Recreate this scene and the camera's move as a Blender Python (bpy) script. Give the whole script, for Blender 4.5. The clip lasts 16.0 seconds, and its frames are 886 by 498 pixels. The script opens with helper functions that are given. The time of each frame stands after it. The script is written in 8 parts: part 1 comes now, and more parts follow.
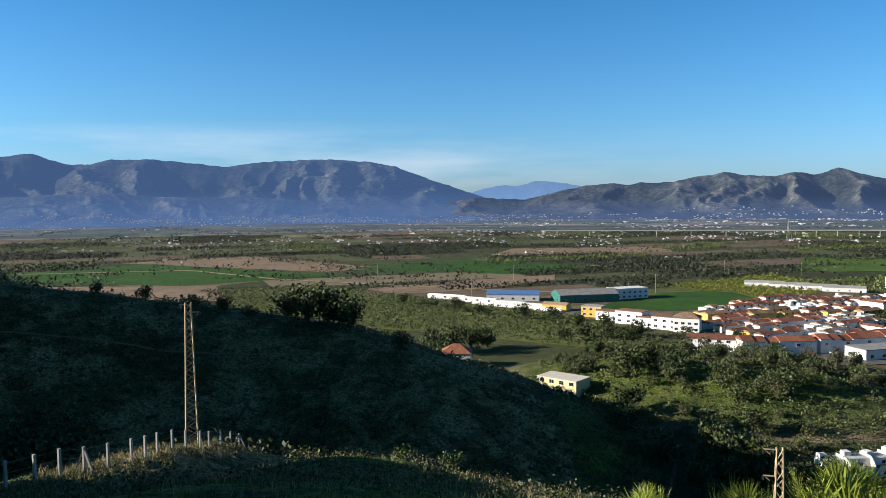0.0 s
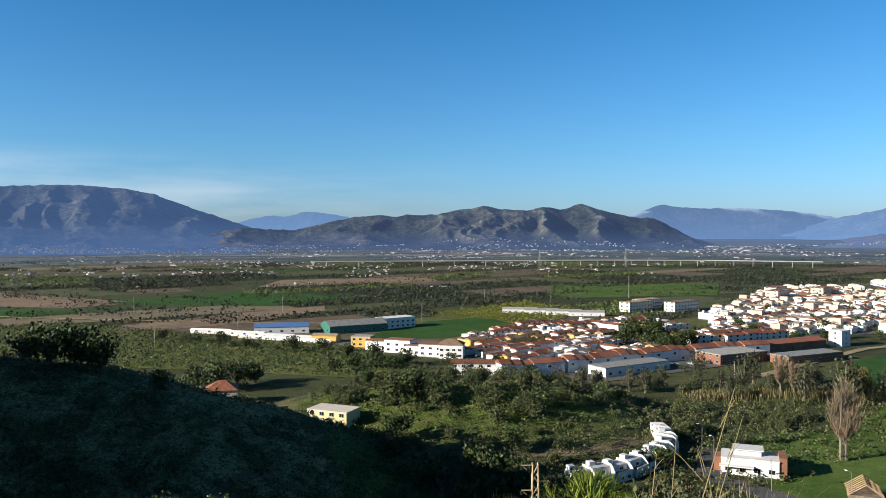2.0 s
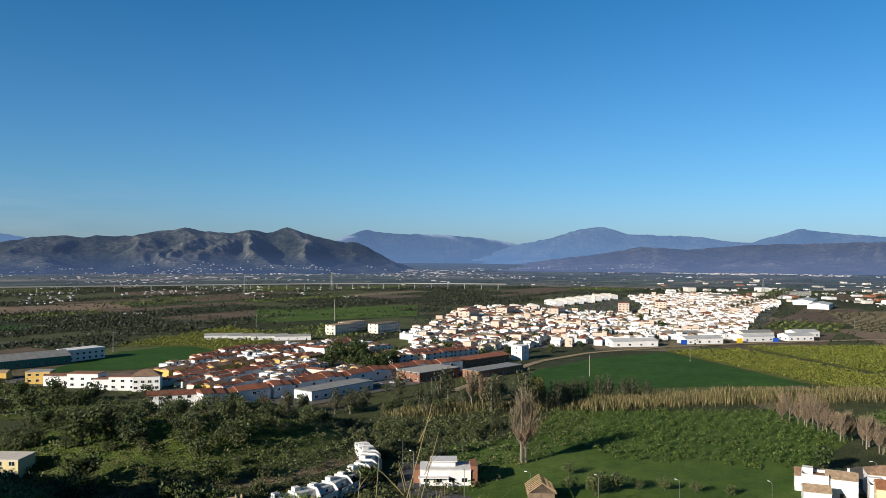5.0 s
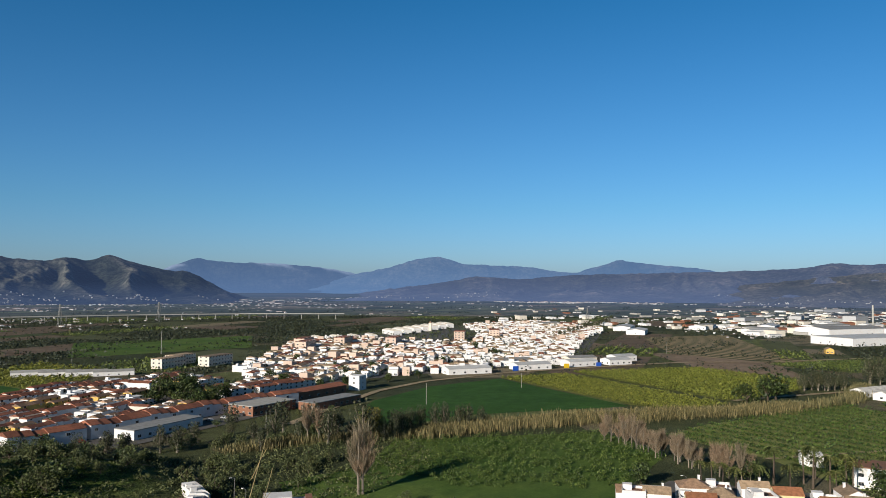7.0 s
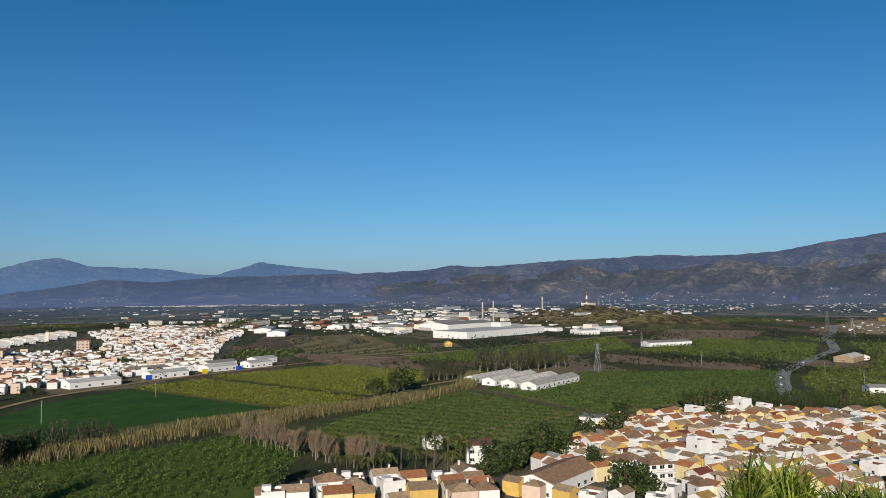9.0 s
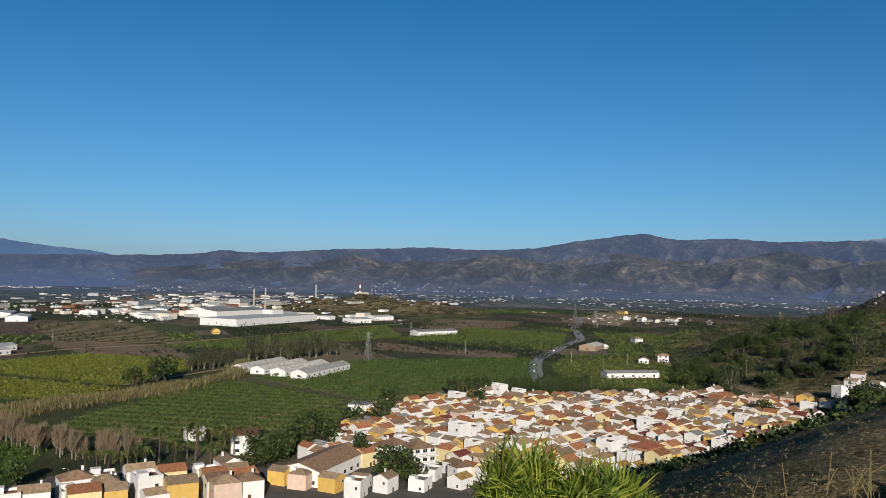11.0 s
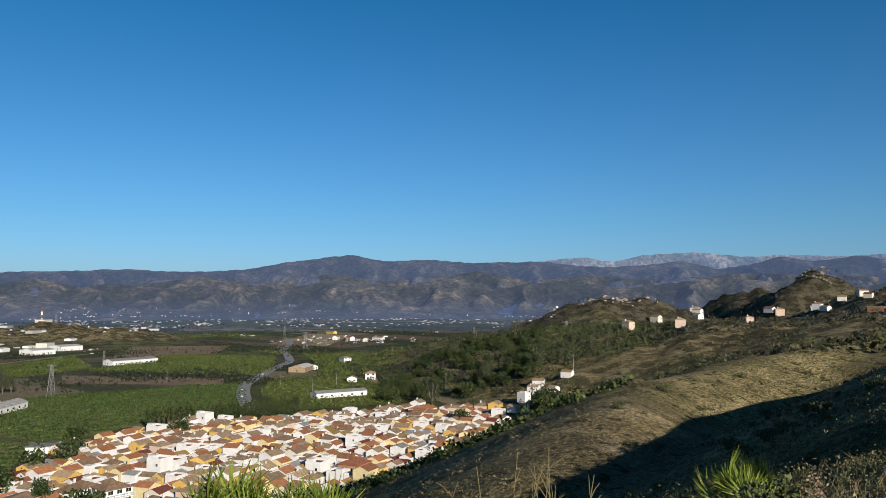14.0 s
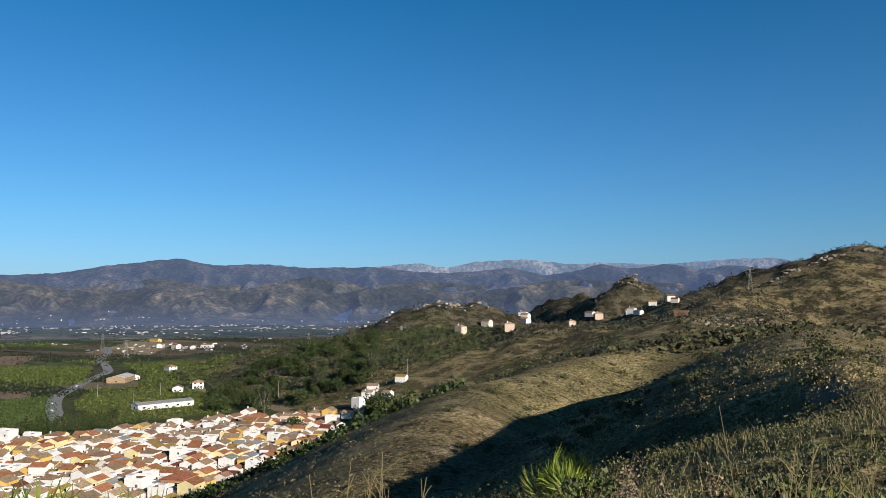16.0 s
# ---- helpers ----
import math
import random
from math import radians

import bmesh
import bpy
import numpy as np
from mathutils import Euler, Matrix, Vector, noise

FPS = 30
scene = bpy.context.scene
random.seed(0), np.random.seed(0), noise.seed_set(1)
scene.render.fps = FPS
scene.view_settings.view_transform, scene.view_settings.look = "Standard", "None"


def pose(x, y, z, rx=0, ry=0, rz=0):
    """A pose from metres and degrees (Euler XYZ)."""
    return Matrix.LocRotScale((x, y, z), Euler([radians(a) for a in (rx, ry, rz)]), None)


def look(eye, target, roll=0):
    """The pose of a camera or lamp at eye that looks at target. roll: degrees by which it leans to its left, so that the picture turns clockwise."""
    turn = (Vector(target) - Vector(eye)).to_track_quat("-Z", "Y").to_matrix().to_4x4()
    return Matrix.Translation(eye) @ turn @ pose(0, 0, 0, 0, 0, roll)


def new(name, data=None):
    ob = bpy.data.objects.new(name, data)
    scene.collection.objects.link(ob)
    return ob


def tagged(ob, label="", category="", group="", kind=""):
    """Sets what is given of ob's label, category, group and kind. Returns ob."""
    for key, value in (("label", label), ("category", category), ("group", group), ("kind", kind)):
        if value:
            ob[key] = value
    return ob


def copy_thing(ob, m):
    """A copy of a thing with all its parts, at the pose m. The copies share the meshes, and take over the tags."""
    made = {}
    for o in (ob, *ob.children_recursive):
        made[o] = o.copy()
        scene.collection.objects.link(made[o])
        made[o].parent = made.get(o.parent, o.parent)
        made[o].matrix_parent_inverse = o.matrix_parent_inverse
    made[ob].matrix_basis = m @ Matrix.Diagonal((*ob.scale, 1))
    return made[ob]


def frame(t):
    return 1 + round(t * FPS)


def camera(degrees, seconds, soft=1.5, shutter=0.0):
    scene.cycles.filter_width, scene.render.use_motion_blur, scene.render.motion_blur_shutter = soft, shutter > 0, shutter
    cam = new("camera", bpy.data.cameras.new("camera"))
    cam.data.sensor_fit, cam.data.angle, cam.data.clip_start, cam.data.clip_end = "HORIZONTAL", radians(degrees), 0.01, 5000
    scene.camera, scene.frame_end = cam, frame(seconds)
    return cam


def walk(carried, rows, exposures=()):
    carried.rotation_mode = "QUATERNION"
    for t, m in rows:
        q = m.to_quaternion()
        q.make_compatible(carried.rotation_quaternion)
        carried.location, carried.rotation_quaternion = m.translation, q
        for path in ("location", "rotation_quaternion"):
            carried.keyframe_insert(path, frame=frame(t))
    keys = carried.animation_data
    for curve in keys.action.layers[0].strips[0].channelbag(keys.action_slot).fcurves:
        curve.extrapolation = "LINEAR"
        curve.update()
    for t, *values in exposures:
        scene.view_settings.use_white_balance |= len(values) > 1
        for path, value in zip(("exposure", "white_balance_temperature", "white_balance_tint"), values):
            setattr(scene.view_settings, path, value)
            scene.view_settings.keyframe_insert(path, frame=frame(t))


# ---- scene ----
# Camera: it turns where it stands, eye 68 m over the valley floor.
cam = camera(59.7, 16.0, soft=0.6)
EYE_Z = 68.0
ROWS = [
    (0.0, -3.48, 0.53, 0.01), (0.5, -2.45, 0.29, -2.02), (1.0, -2.01, 0.23, -4.85), (1.5, -1.39, 0.27, -9.31),
    (2.0, -1.28, 0.12, -16.97), (2.5, -1.22, 0.03, -22.91), (3.0, -0.66, 0.04, -26.25), (3.5, -0.23, 0.04, -29.94),
    (4.0, -0.12, 0.04, -33.59), (6.5, 2.26, -0.51, -45.73), (7.0, 2.75, -0.28, -50.45), (7.5, 3.05, -0.42, -57.47),
    (8.0, 3.24, -0.76, -62.61), (8.5, 3.06, -0.37, -69.55), (9.0, 2.86, 0.48, -76.59), (11.5, 2.19, -0.79, -96.95),
    (12.0, 2.43, 0.41, -101.21), (12.5, 3.09, 0.66, -105.22), (13.0, 3.58, -0.67, -109.85), (13.5, 3.82, -0.58, -112.59),
    (14.0, 3.90, -0.05, -114.48), (14.5, 4.28, 0.07, -116.34), (15.0, 4.40, -0.03, -119.64), (15.5, 4.46, 0.07, -123.36),
    (16.0, 4.29, 0.10, -126.61)]
walk(cam, [(t, pose(0, 0, EYE_Z, 90 + pitch, roll, yaw)) for t, pitch, roll, yaw in ROWS],
     exposures=[(0.0, 1.12), (1.5, 1.14), (2.2, 0.94), (3.5, 0.72), (6.5, 0.52), (8.5, 0.22), (9.0, 0.20), (12.5, 0.22), (14.5, 0.42), (15.5, 0.46), (16.0, 0.57)])

# Light: a low winter sun far round to the left, and a clear sky.
SUN_AZ, SUN_EL = -93.0, 18.8
world = bpy.data.worlds.new("sky")
scene.world = world
world.use_nodes = True
wn, wl = world.node_tree.nodes, world.node_tree.links
sky = wn.new("ShaderNodeTexSky")
sky.sky_type = "NISHITA"
sky.sun_disc = False
sky.sun_elevation, sky.sun_rotation = radians(SUN_EL), radians(SUN_AZ)
sky.altitude, sky.air_density, sky.dust_density, sky.ozone_density = 300, 1.0, 0.8, 3.0
# deeper blue overhead, paler towards the horizon; dimmed above the view to deepen the shade
coord = wn.new("ShaderNodeTexCoord")
axes = wn.new("ShaderNodeSeparateXYZ")
wl.new(coord.outputs["Generated"], axes.inputs[0])
grade = wn.new("ShaderNodeValToRGB")
for i, (place_, shade_) in enumerate(((0.0, (0.72, 0.98, 1.56, 1.0)), (0.10, (0.52, 0.95, 1.32, 1.0)), (0.40, (0.14, 0.80, 1.14, 1.0)), (0.66, (0.12, 0.22, 0.28, 1.0)))):
    stop = grade.color_ramp.elements[i] if i < 2 else grade.color_ramp.elements.new(1.0)
    stop.position, stop.color = place_, shade_
wl.new(axes.outputs[2], grade.inputs[0])
tint = wn.new("ShaderNodeMix")
tint.data_type, tint.blend_type = "RGBA", "MULTIPLY"
tint.inputs[0].default_value = 1.0
wl.new(grade.outputs[0], tint.inputs[7])
wl.new(sky.outputs[0], tint.inputs[6])
# thin cirrus low over the western hills
veil_map = wn.new("ShaderNodeMapping")
veil_map.inputs["Scale"].default_value = (2.2, 2.2, 16.0)
veil_map.inputs["Rotation"].default_value = (0.0, 0.06, 0.0)
wl.new(coord.outputs["Generated"], veil_map.inputs["Vector"])
veil_noise = wn.new("ShaderNodeTexNoise")
veil_noise.inputs["Scale"].default_value, veil_noise.inputs["Detail"].default_value = 1.6, 6.0
wl.new(veil_map.outputs[0], veil_noise.inputs["Vector"])
veil = wn.new("ShaderNodeValToRGB")
veil.color_ramp.elements[0].position, veil.color_ramp.elements[1].position = 0.45, 0.78
wl.new(veil_noise.outputs[0], veil.inputs[0])
low = wn.new("ShaderNodeValToRGB")
low.color_ramp.elements[0].position, low.color_ramp.elements[0].color = 0.04, (1, 1, 1, 1)
low.color_ramp.elements[1].position, low.color_ramp.elements[1].color = 0.105, (0, 0, 0, 1)
wl.new(axes.outputs[2], low.inputs[0])
west = wn.new("ShaderNodeMapRange")
west.inputs["From Min"].default_value, west.inputs["From Max"].default_value = 0.35, -0.2
wl.new(axes.outputs[0], west.inputs["Value"])
both = wn.new("ShaderNodeMath")
both.operation = "MULTIPLY"
wl.new(low.outputs[0], both.inputs[0])
wl.new(west.outputs[0], both.inputs[1])
thin = wn.new("ShaderNodeMath")
thin.operation = "MULTIPLY"
wl.new(both.outputs[0], thin.inputs[0])
wl.new(veil.outputs[0], thin.inputs[1])
cirrus = wn.new("ShaderNodeMix")
cirrus.data_type = "RGBA"
cirrus.inputs[7].default_value = (6.2, 6.8, 7.6, 1.0)
wl.new(thin.outputs[0], cirrus.inputs[0])
wl.new(tint.outputs[2], cirrus.inputs[6])
wl.new(cirrus.outputs[2], wn["Background"].inputs[0])
wn["Background"].inputs[1].default_value = 0.062
sun_data = bpy.data.lights.new("sun", "SUN")
sun_data.energy, sun_data.angle, sun_data.color = 5.0, radians(0.5), (1.0, 0.91, 0.80)
sun = new("sun", sun_data)
az, el = radians(SUN_AZ), radians(SUN_EL)
sun.matrix_basis = look((900 * math.sin(az) * math.cos(el), 900 * math.cos(az) * math.cos(el), 900 * math.sin(el)), (0, 0, 0))
# ---- materials ----
def srgb(r, g, b):
    def f(v):
        v /= 255.0
        return v / 12.92 if v <= 0.04045 else ((v + 0.055) / 1.055) ** 2.4
    return (f(r), f(g), f(b), 1.0)


class Nodes:
    """A small helper to write node materials."""

    def __init__(self, name, rough=0.8, spec=0.3):
        self.m = bpy.data.materials.new(name)
        self.m.use_nodes = True
        self.t = self.m.node_tree
        self.b = self.t.nodes["Principled BSDF"]
        self.b.inputs["Roughness"].default_value = rough
        self.b.inputs["Specular IOR Level"].default_value = spec

    def add(self, kind, **values):
        n = self.t.nodes.new(kind)
        for k, v in values.items():
            n.inputs[k].default_value = v
        return n

    def link(self, a, b):
        self.t.links.new(a, b)

    def coords(self, kind="Object"):
        if kind == "World":
            return self.t.nodes.new("ShaderNodeNewGeometry").outputs["Position"]
        return self.t.nodes.new("ShaderNodeTexCoord").outputs[kind]

    def noise(self, scale, co, detail=4.0, rough=0.55):
        n = self.add("ShaderNodeTexNoise", Scale=scale, Detail=detail, Roughness=rough)
        self.link(co, n.inputs["Vector"])
        return n.outputs[0]

    def ramp(self, fac, stops):
        n = self.t.nodes.new("ShaderNodeValToRGB")
        e = n.color_ramp.elements
        while len(e) < len(stops):
            e.new(0.5)
        for s, (p, c) in zip(e, stops):
            s.position, s.color = p, c
        self.link(fac, n.inputs[0])
        return n.outputs[0]

    def mix(self, fac, a, b, mode="MIX"):
        n = self.t.nodes.new("ShaderNodeMix")
        n.data_type, n.blend_type = "RGBA", mode
        for i, v in ((0, fac), (6, a), (7, b)):
            if isinstance(v, (int, float)) or isinstance(v, tuple):
                n.inputs[i].default_value = v
            else:
                self.link(v, n.inputs[i])
        return n.outputs[2]

    def attr(self, name):
        n = self.t.nodes.new("ShaderNodeAttribute")
        n.attribute_name = name
        return n.outputs["Fac"]

    def rand(self):
        return self.t.nodes.new("ShaderNodeObjectInfo").outputs["Random"]

    def island(self):
        return self.t.nodes.new("ShaderNodeNewGeometry").outputs["Random Per Island"]

    def bump(self, height, strength=0.4, distance=0.1):
        n = self.add("ShaderNodeBump", Strength=strength, Distance=distance)
        self.link(height, n.inputs["Height"])
        self.link(n.outputs[0], self.b.inputs["Normal"])

    def colour(self, c):
        if isinstance(c, tuple):
            self.b.inputs["Base Color"].default_value = c
        else:
            self.link(c, self.b.inputs["Base Color"])
        return self.m


def g3(a, b, c):
    return (a, b, c, 1.0)


def make_ground():
    k = Nodes("hillside and valley soil", 0.95, 0.1)
    co = k.coords("World")
    big, mid, fine = k.noise(0.012, co, 5), k.noise(0.12, co, 6), k.noise(1.5, co, 5)
    green = k.ramp(mid, [(0.3, g3(0.046, 0.070, 0.018)), (0.5, g3(0.110, 0.160, 0.034)), (0.7, g3(0.175, 0.195, 0.060))])
    dry = k.ramp(mid, [(0.28, g3(0.210, 0.168, 0.090)), (0.5, g3(0.370, 0.292, 0.165)), (0.72, g3(0.500, 0.400, 0.240))])
    brush = k.noise(0.05, co, 7, 0.72)
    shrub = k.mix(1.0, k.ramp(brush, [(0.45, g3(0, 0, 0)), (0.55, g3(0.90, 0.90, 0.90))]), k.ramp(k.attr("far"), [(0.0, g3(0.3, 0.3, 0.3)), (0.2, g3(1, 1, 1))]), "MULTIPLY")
    # far dry slopes are greyed in the colour in place of haze
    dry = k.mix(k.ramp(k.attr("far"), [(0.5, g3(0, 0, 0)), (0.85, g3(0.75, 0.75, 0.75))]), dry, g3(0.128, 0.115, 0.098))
    dry = k.mix(shrub, dry, k.ramp(fine, [(0.3, g3(0.016, 0.016, 0.010)), (0.7, g3(0.062, 0.055, 0.034))]))
    rock = k.noise(0.05, co, 8, 0.7)
    dry = k.mix(k.ramp(rock, [(0.63, g3(0, 0, 0)), (0.67, g3(0.7, 0.7, 0.7))]), dry, g3(0.33, 0.27, 0.19))
    mp = k.t.nodes.new("ShaderNodeMapping")
    mp.inputs["Rotation"].default_value = (0, 0, 0.35)
    mp.inputs["Scale"].default_value = (0.0045, 0.011, 1.0)
    k.link(co, mp.inputs["Vector"])
    vor = k.add("ShaderNodeTexVoronoi", Scale=1.0, Randomness=0.8)
    vor.distance = "MANHATTAN"
    k.link(mp.outputs[0], vor.inputs["Vector"])
    sep = k.t.nodes.new("ShaderNodeSeparateColor")
    k.link(vor.outputs["Color"], sep.inputs[0])
    valley = k.ramp(sep.outputs[0], [(0.0, g3(0.052, 0.065, 0.030)), (0.22, g3(0.105, 0.115, 0.048)), (0.40, g3(0.065, 0.078, 0.038)), (0.50, g3(0.250, 0.190, 0.128)), (0.62, g3(0.078, 0.082, 0.046)), (0.76, g3(0.160, 0.178, 0.064)), (0.88, g3(0.060, 0.072, 0.038)), (1.0, g3(0.36, 0.285, 0.19))])
    valley = k.mix(0.5, valley, k.ramp(mid, [(0.35, g3(0.35, 0.4, 0.35)), (0.6, g3(1, 1, 1))]), "MULTIPLY")
    hill = k.mix(k.attr("dry"), green, dry)
    clump = k.noise(0.33, co, 5, 0.7)
    hill = k.mix(k.ramp(clump, [(0.56, g3(0, 0, 0)), (0.62, g3(0.85, 0.85, 0.85))]), hill, g3(0.030, 0.034, 0.015))
    copse = k.noise(0.045, co, 6, 0.7)
    far = k.mix(k.ramp(copse, [(0.50, g3(0, 0, 0)), (0.58, g3(1, 1, 1))]), valley, g3(0.048, 0.057, 0.035))
    valley = k.mix(k.attr("far"), valley, far)
    base = k.mix(k.attr("hill"), valley, hill)
    base = k.mix(0.85, base, k.ramp(fine, [(0.38, g3(0.36, 0.36, 0.33)), (0.62, g3(1.15, 1.15, 1.15))]), "MULTIPLY")
    grain = k.noise(5.5, co, 4, 0.7)
    base = k.mix(k.attr("hill"), base, k.mix(0.8, base, k.ramp(grain, [(0.40, g3(0.42, 0.42, 0.38)), (0.60, g3(1.3, 1.28, 1.2))]), "MULTIPLY"))
    k.bump(fine, 1.0, 0.8)
    return k.colour(base)


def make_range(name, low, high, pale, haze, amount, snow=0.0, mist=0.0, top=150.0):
    """Scrub and rock with haze mixed in as emission; mist: how much more of it at the foot, up to the height top."""
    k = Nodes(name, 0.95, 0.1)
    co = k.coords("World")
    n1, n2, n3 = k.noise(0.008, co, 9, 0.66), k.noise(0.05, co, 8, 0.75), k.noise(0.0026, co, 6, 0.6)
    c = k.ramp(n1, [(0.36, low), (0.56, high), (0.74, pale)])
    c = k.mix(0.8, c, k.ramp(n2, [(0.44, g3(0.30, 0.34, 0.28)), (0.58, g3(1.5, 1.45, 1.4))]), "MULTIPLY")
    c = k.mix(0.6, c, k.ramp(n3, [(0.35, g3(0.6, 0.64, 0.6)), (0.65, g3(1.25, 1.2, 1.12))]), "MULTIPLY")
    # gully scrub darkened and ridges paled in the colour to bring out the relief
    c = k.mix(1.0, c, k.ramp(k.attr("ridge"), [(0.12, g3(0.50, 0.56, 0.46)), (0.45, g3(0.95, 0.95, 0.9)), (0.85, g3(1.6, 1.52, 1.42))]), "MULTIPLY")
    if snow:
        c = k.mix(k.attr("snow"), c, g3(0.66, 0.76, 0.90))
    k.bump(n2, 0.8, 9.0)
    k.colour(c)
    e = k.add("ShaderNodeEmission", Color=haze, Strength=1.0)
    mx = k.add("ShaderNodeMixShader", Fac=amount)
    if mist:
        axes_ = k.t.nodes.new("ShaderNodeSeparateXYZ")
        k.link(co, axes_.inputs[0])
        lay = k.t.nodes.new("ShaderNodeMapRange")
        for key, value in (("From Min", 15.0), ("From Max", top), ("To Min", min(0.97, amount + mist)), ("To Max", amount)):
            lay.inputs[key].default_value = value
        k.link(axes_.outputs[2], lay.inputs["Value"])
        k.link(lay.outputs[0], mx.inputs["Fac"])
        # the haze emission is brightened towards the foot as well
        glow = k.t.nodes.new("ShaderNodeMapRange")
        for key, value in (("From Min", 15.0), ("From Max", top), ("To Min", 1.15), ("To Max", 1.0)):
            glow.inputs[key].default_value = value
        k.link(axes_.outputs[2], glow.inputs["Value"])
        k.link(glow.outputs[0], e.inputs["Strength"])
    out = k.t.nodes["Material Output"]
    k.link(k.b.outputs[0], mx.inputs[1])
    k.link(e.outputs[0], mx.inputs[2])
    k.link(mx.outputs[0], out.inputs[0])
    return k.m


def make_far(name, base, haze, near, far, spread=0.3):
    """What stands far out in the valley; haze is mixed in as emission with the distance from the hill."""
    k = Nodes(name, 0.95, 0.1)
    co = k.coords("World")
    own = k.ramp(k.island(), [(0.0, tuple(v * (1 - spread) for v in base[:3]) + (1.0,)), (1.0, tuple(v * (1 + spread) for v in base[:3]) + (1.0,))])
    k.colour(own)
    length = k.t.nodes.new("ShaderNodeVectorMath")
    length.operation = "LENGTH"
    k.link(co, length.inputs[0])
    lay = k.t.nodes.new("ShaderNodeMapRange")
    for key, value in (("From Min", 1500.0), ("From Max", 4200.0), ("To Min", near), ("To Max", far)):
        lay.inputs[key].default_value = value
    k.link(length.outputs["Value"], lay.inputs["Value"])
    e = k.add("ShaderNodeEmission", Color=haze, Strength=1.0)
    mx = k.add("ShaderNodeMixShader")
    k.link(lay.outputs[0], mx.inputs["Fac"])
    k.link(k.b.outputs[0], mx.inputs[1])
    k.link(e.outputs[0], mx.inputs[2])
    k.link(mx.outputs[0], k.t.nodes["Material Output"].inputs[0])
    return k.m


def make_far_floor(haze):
    """Fields, groves and copses of the far valley floor, with haze mixed in as emission by distance."""
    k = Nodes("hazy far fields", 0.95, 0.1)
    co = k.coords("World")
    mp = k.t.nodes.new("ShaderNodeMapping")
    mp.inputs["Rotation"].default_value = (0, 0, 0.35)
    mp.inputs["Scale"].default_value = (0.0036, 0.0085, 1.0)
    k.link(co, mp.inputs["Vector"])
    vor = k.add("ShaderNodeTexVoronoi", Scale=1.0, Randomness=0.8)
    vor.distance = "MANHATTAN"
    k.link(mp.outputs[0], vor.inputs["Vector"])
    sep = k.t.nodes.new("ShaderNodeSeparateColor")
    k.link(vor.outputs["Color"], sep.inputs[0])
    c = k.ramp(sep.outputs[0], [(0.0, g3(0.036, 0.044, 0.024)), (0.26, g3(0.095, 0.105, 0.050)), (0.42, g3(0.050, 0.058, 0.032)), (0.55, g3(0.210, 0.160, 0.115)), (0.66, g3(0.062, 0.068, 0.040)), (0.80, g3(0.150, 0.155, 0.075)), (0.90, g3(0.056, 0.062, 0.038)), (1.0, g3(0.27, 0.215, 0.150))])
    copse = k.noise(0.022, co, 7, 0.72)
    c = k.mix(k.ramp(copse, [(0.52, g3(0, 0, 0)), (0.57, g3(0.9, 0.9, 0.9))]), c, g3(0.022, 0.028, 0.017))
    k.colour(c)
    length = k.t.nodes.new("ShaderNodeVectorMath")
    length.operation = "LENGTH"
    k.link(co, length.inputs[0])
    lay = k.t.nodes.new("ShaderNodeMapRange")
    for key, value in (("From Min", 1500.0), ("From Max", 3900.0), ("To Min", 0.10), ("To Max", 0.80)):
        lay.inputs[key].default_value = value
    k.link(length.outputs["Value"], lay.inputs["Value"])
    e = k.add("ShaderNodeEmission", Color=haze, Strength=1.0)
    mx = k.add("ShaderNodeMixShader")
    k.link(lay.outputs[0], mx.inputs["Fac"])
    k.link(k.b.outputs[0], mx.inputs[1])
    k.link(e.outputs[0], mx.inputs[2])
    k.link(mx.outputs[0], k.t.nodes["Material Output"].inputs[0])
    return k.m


def plain(name, c, rough=0.8, spread=0.12, scale=0.6, spec=0.3, metal=0.0):
    """Paint, plaster or roof: a base colour with stains at two scales and a shade of its own for each piece."""
    k = Nodes(name, rough, spec)
    k.b.inputs["Metallic"].default_value = metal
    co = k.coords("World")
    a, b = k.noise(scale, co, 5), k.noise(scale * 9, co, 4)
    dark = tuple(v * (1 - 2.2 * spread) for v in c[:3]) + (1.0,)
    col = k.mix(k.ramp(a, [(0.35, g3(0, 0, 0)), (0.7, g3(1, 1, 1))]), dark, c)
    col = k.mix(0.25, col, k.ramp(b, [(0.3, g3(0.6, 0.6, 0.6)), (0.7, g3(1, 1, 1))]), "MULTIPLY")
    col = k.mix(1.0, col, k.ramp(k.rand(), [(0.0, g3(*(1 - 1.9 * spread,) * 3)), (1.0, g3(1 + 0.9 * spread, 1 + 0.8 * spread, 1 + 0.5 * spread))]), "MULTIPLY")
    col = k.mix(0.6, col, k.ramp(k.island(), [(0.0, g3(*(1 - 1.6 * spread,) * 3)), (1.0, g3(1, 1, 1))]), "MULTIPLY")
    k.bump(b, 0.2, 0.03)
    return k.colour(col)


GROUND = make_ground()
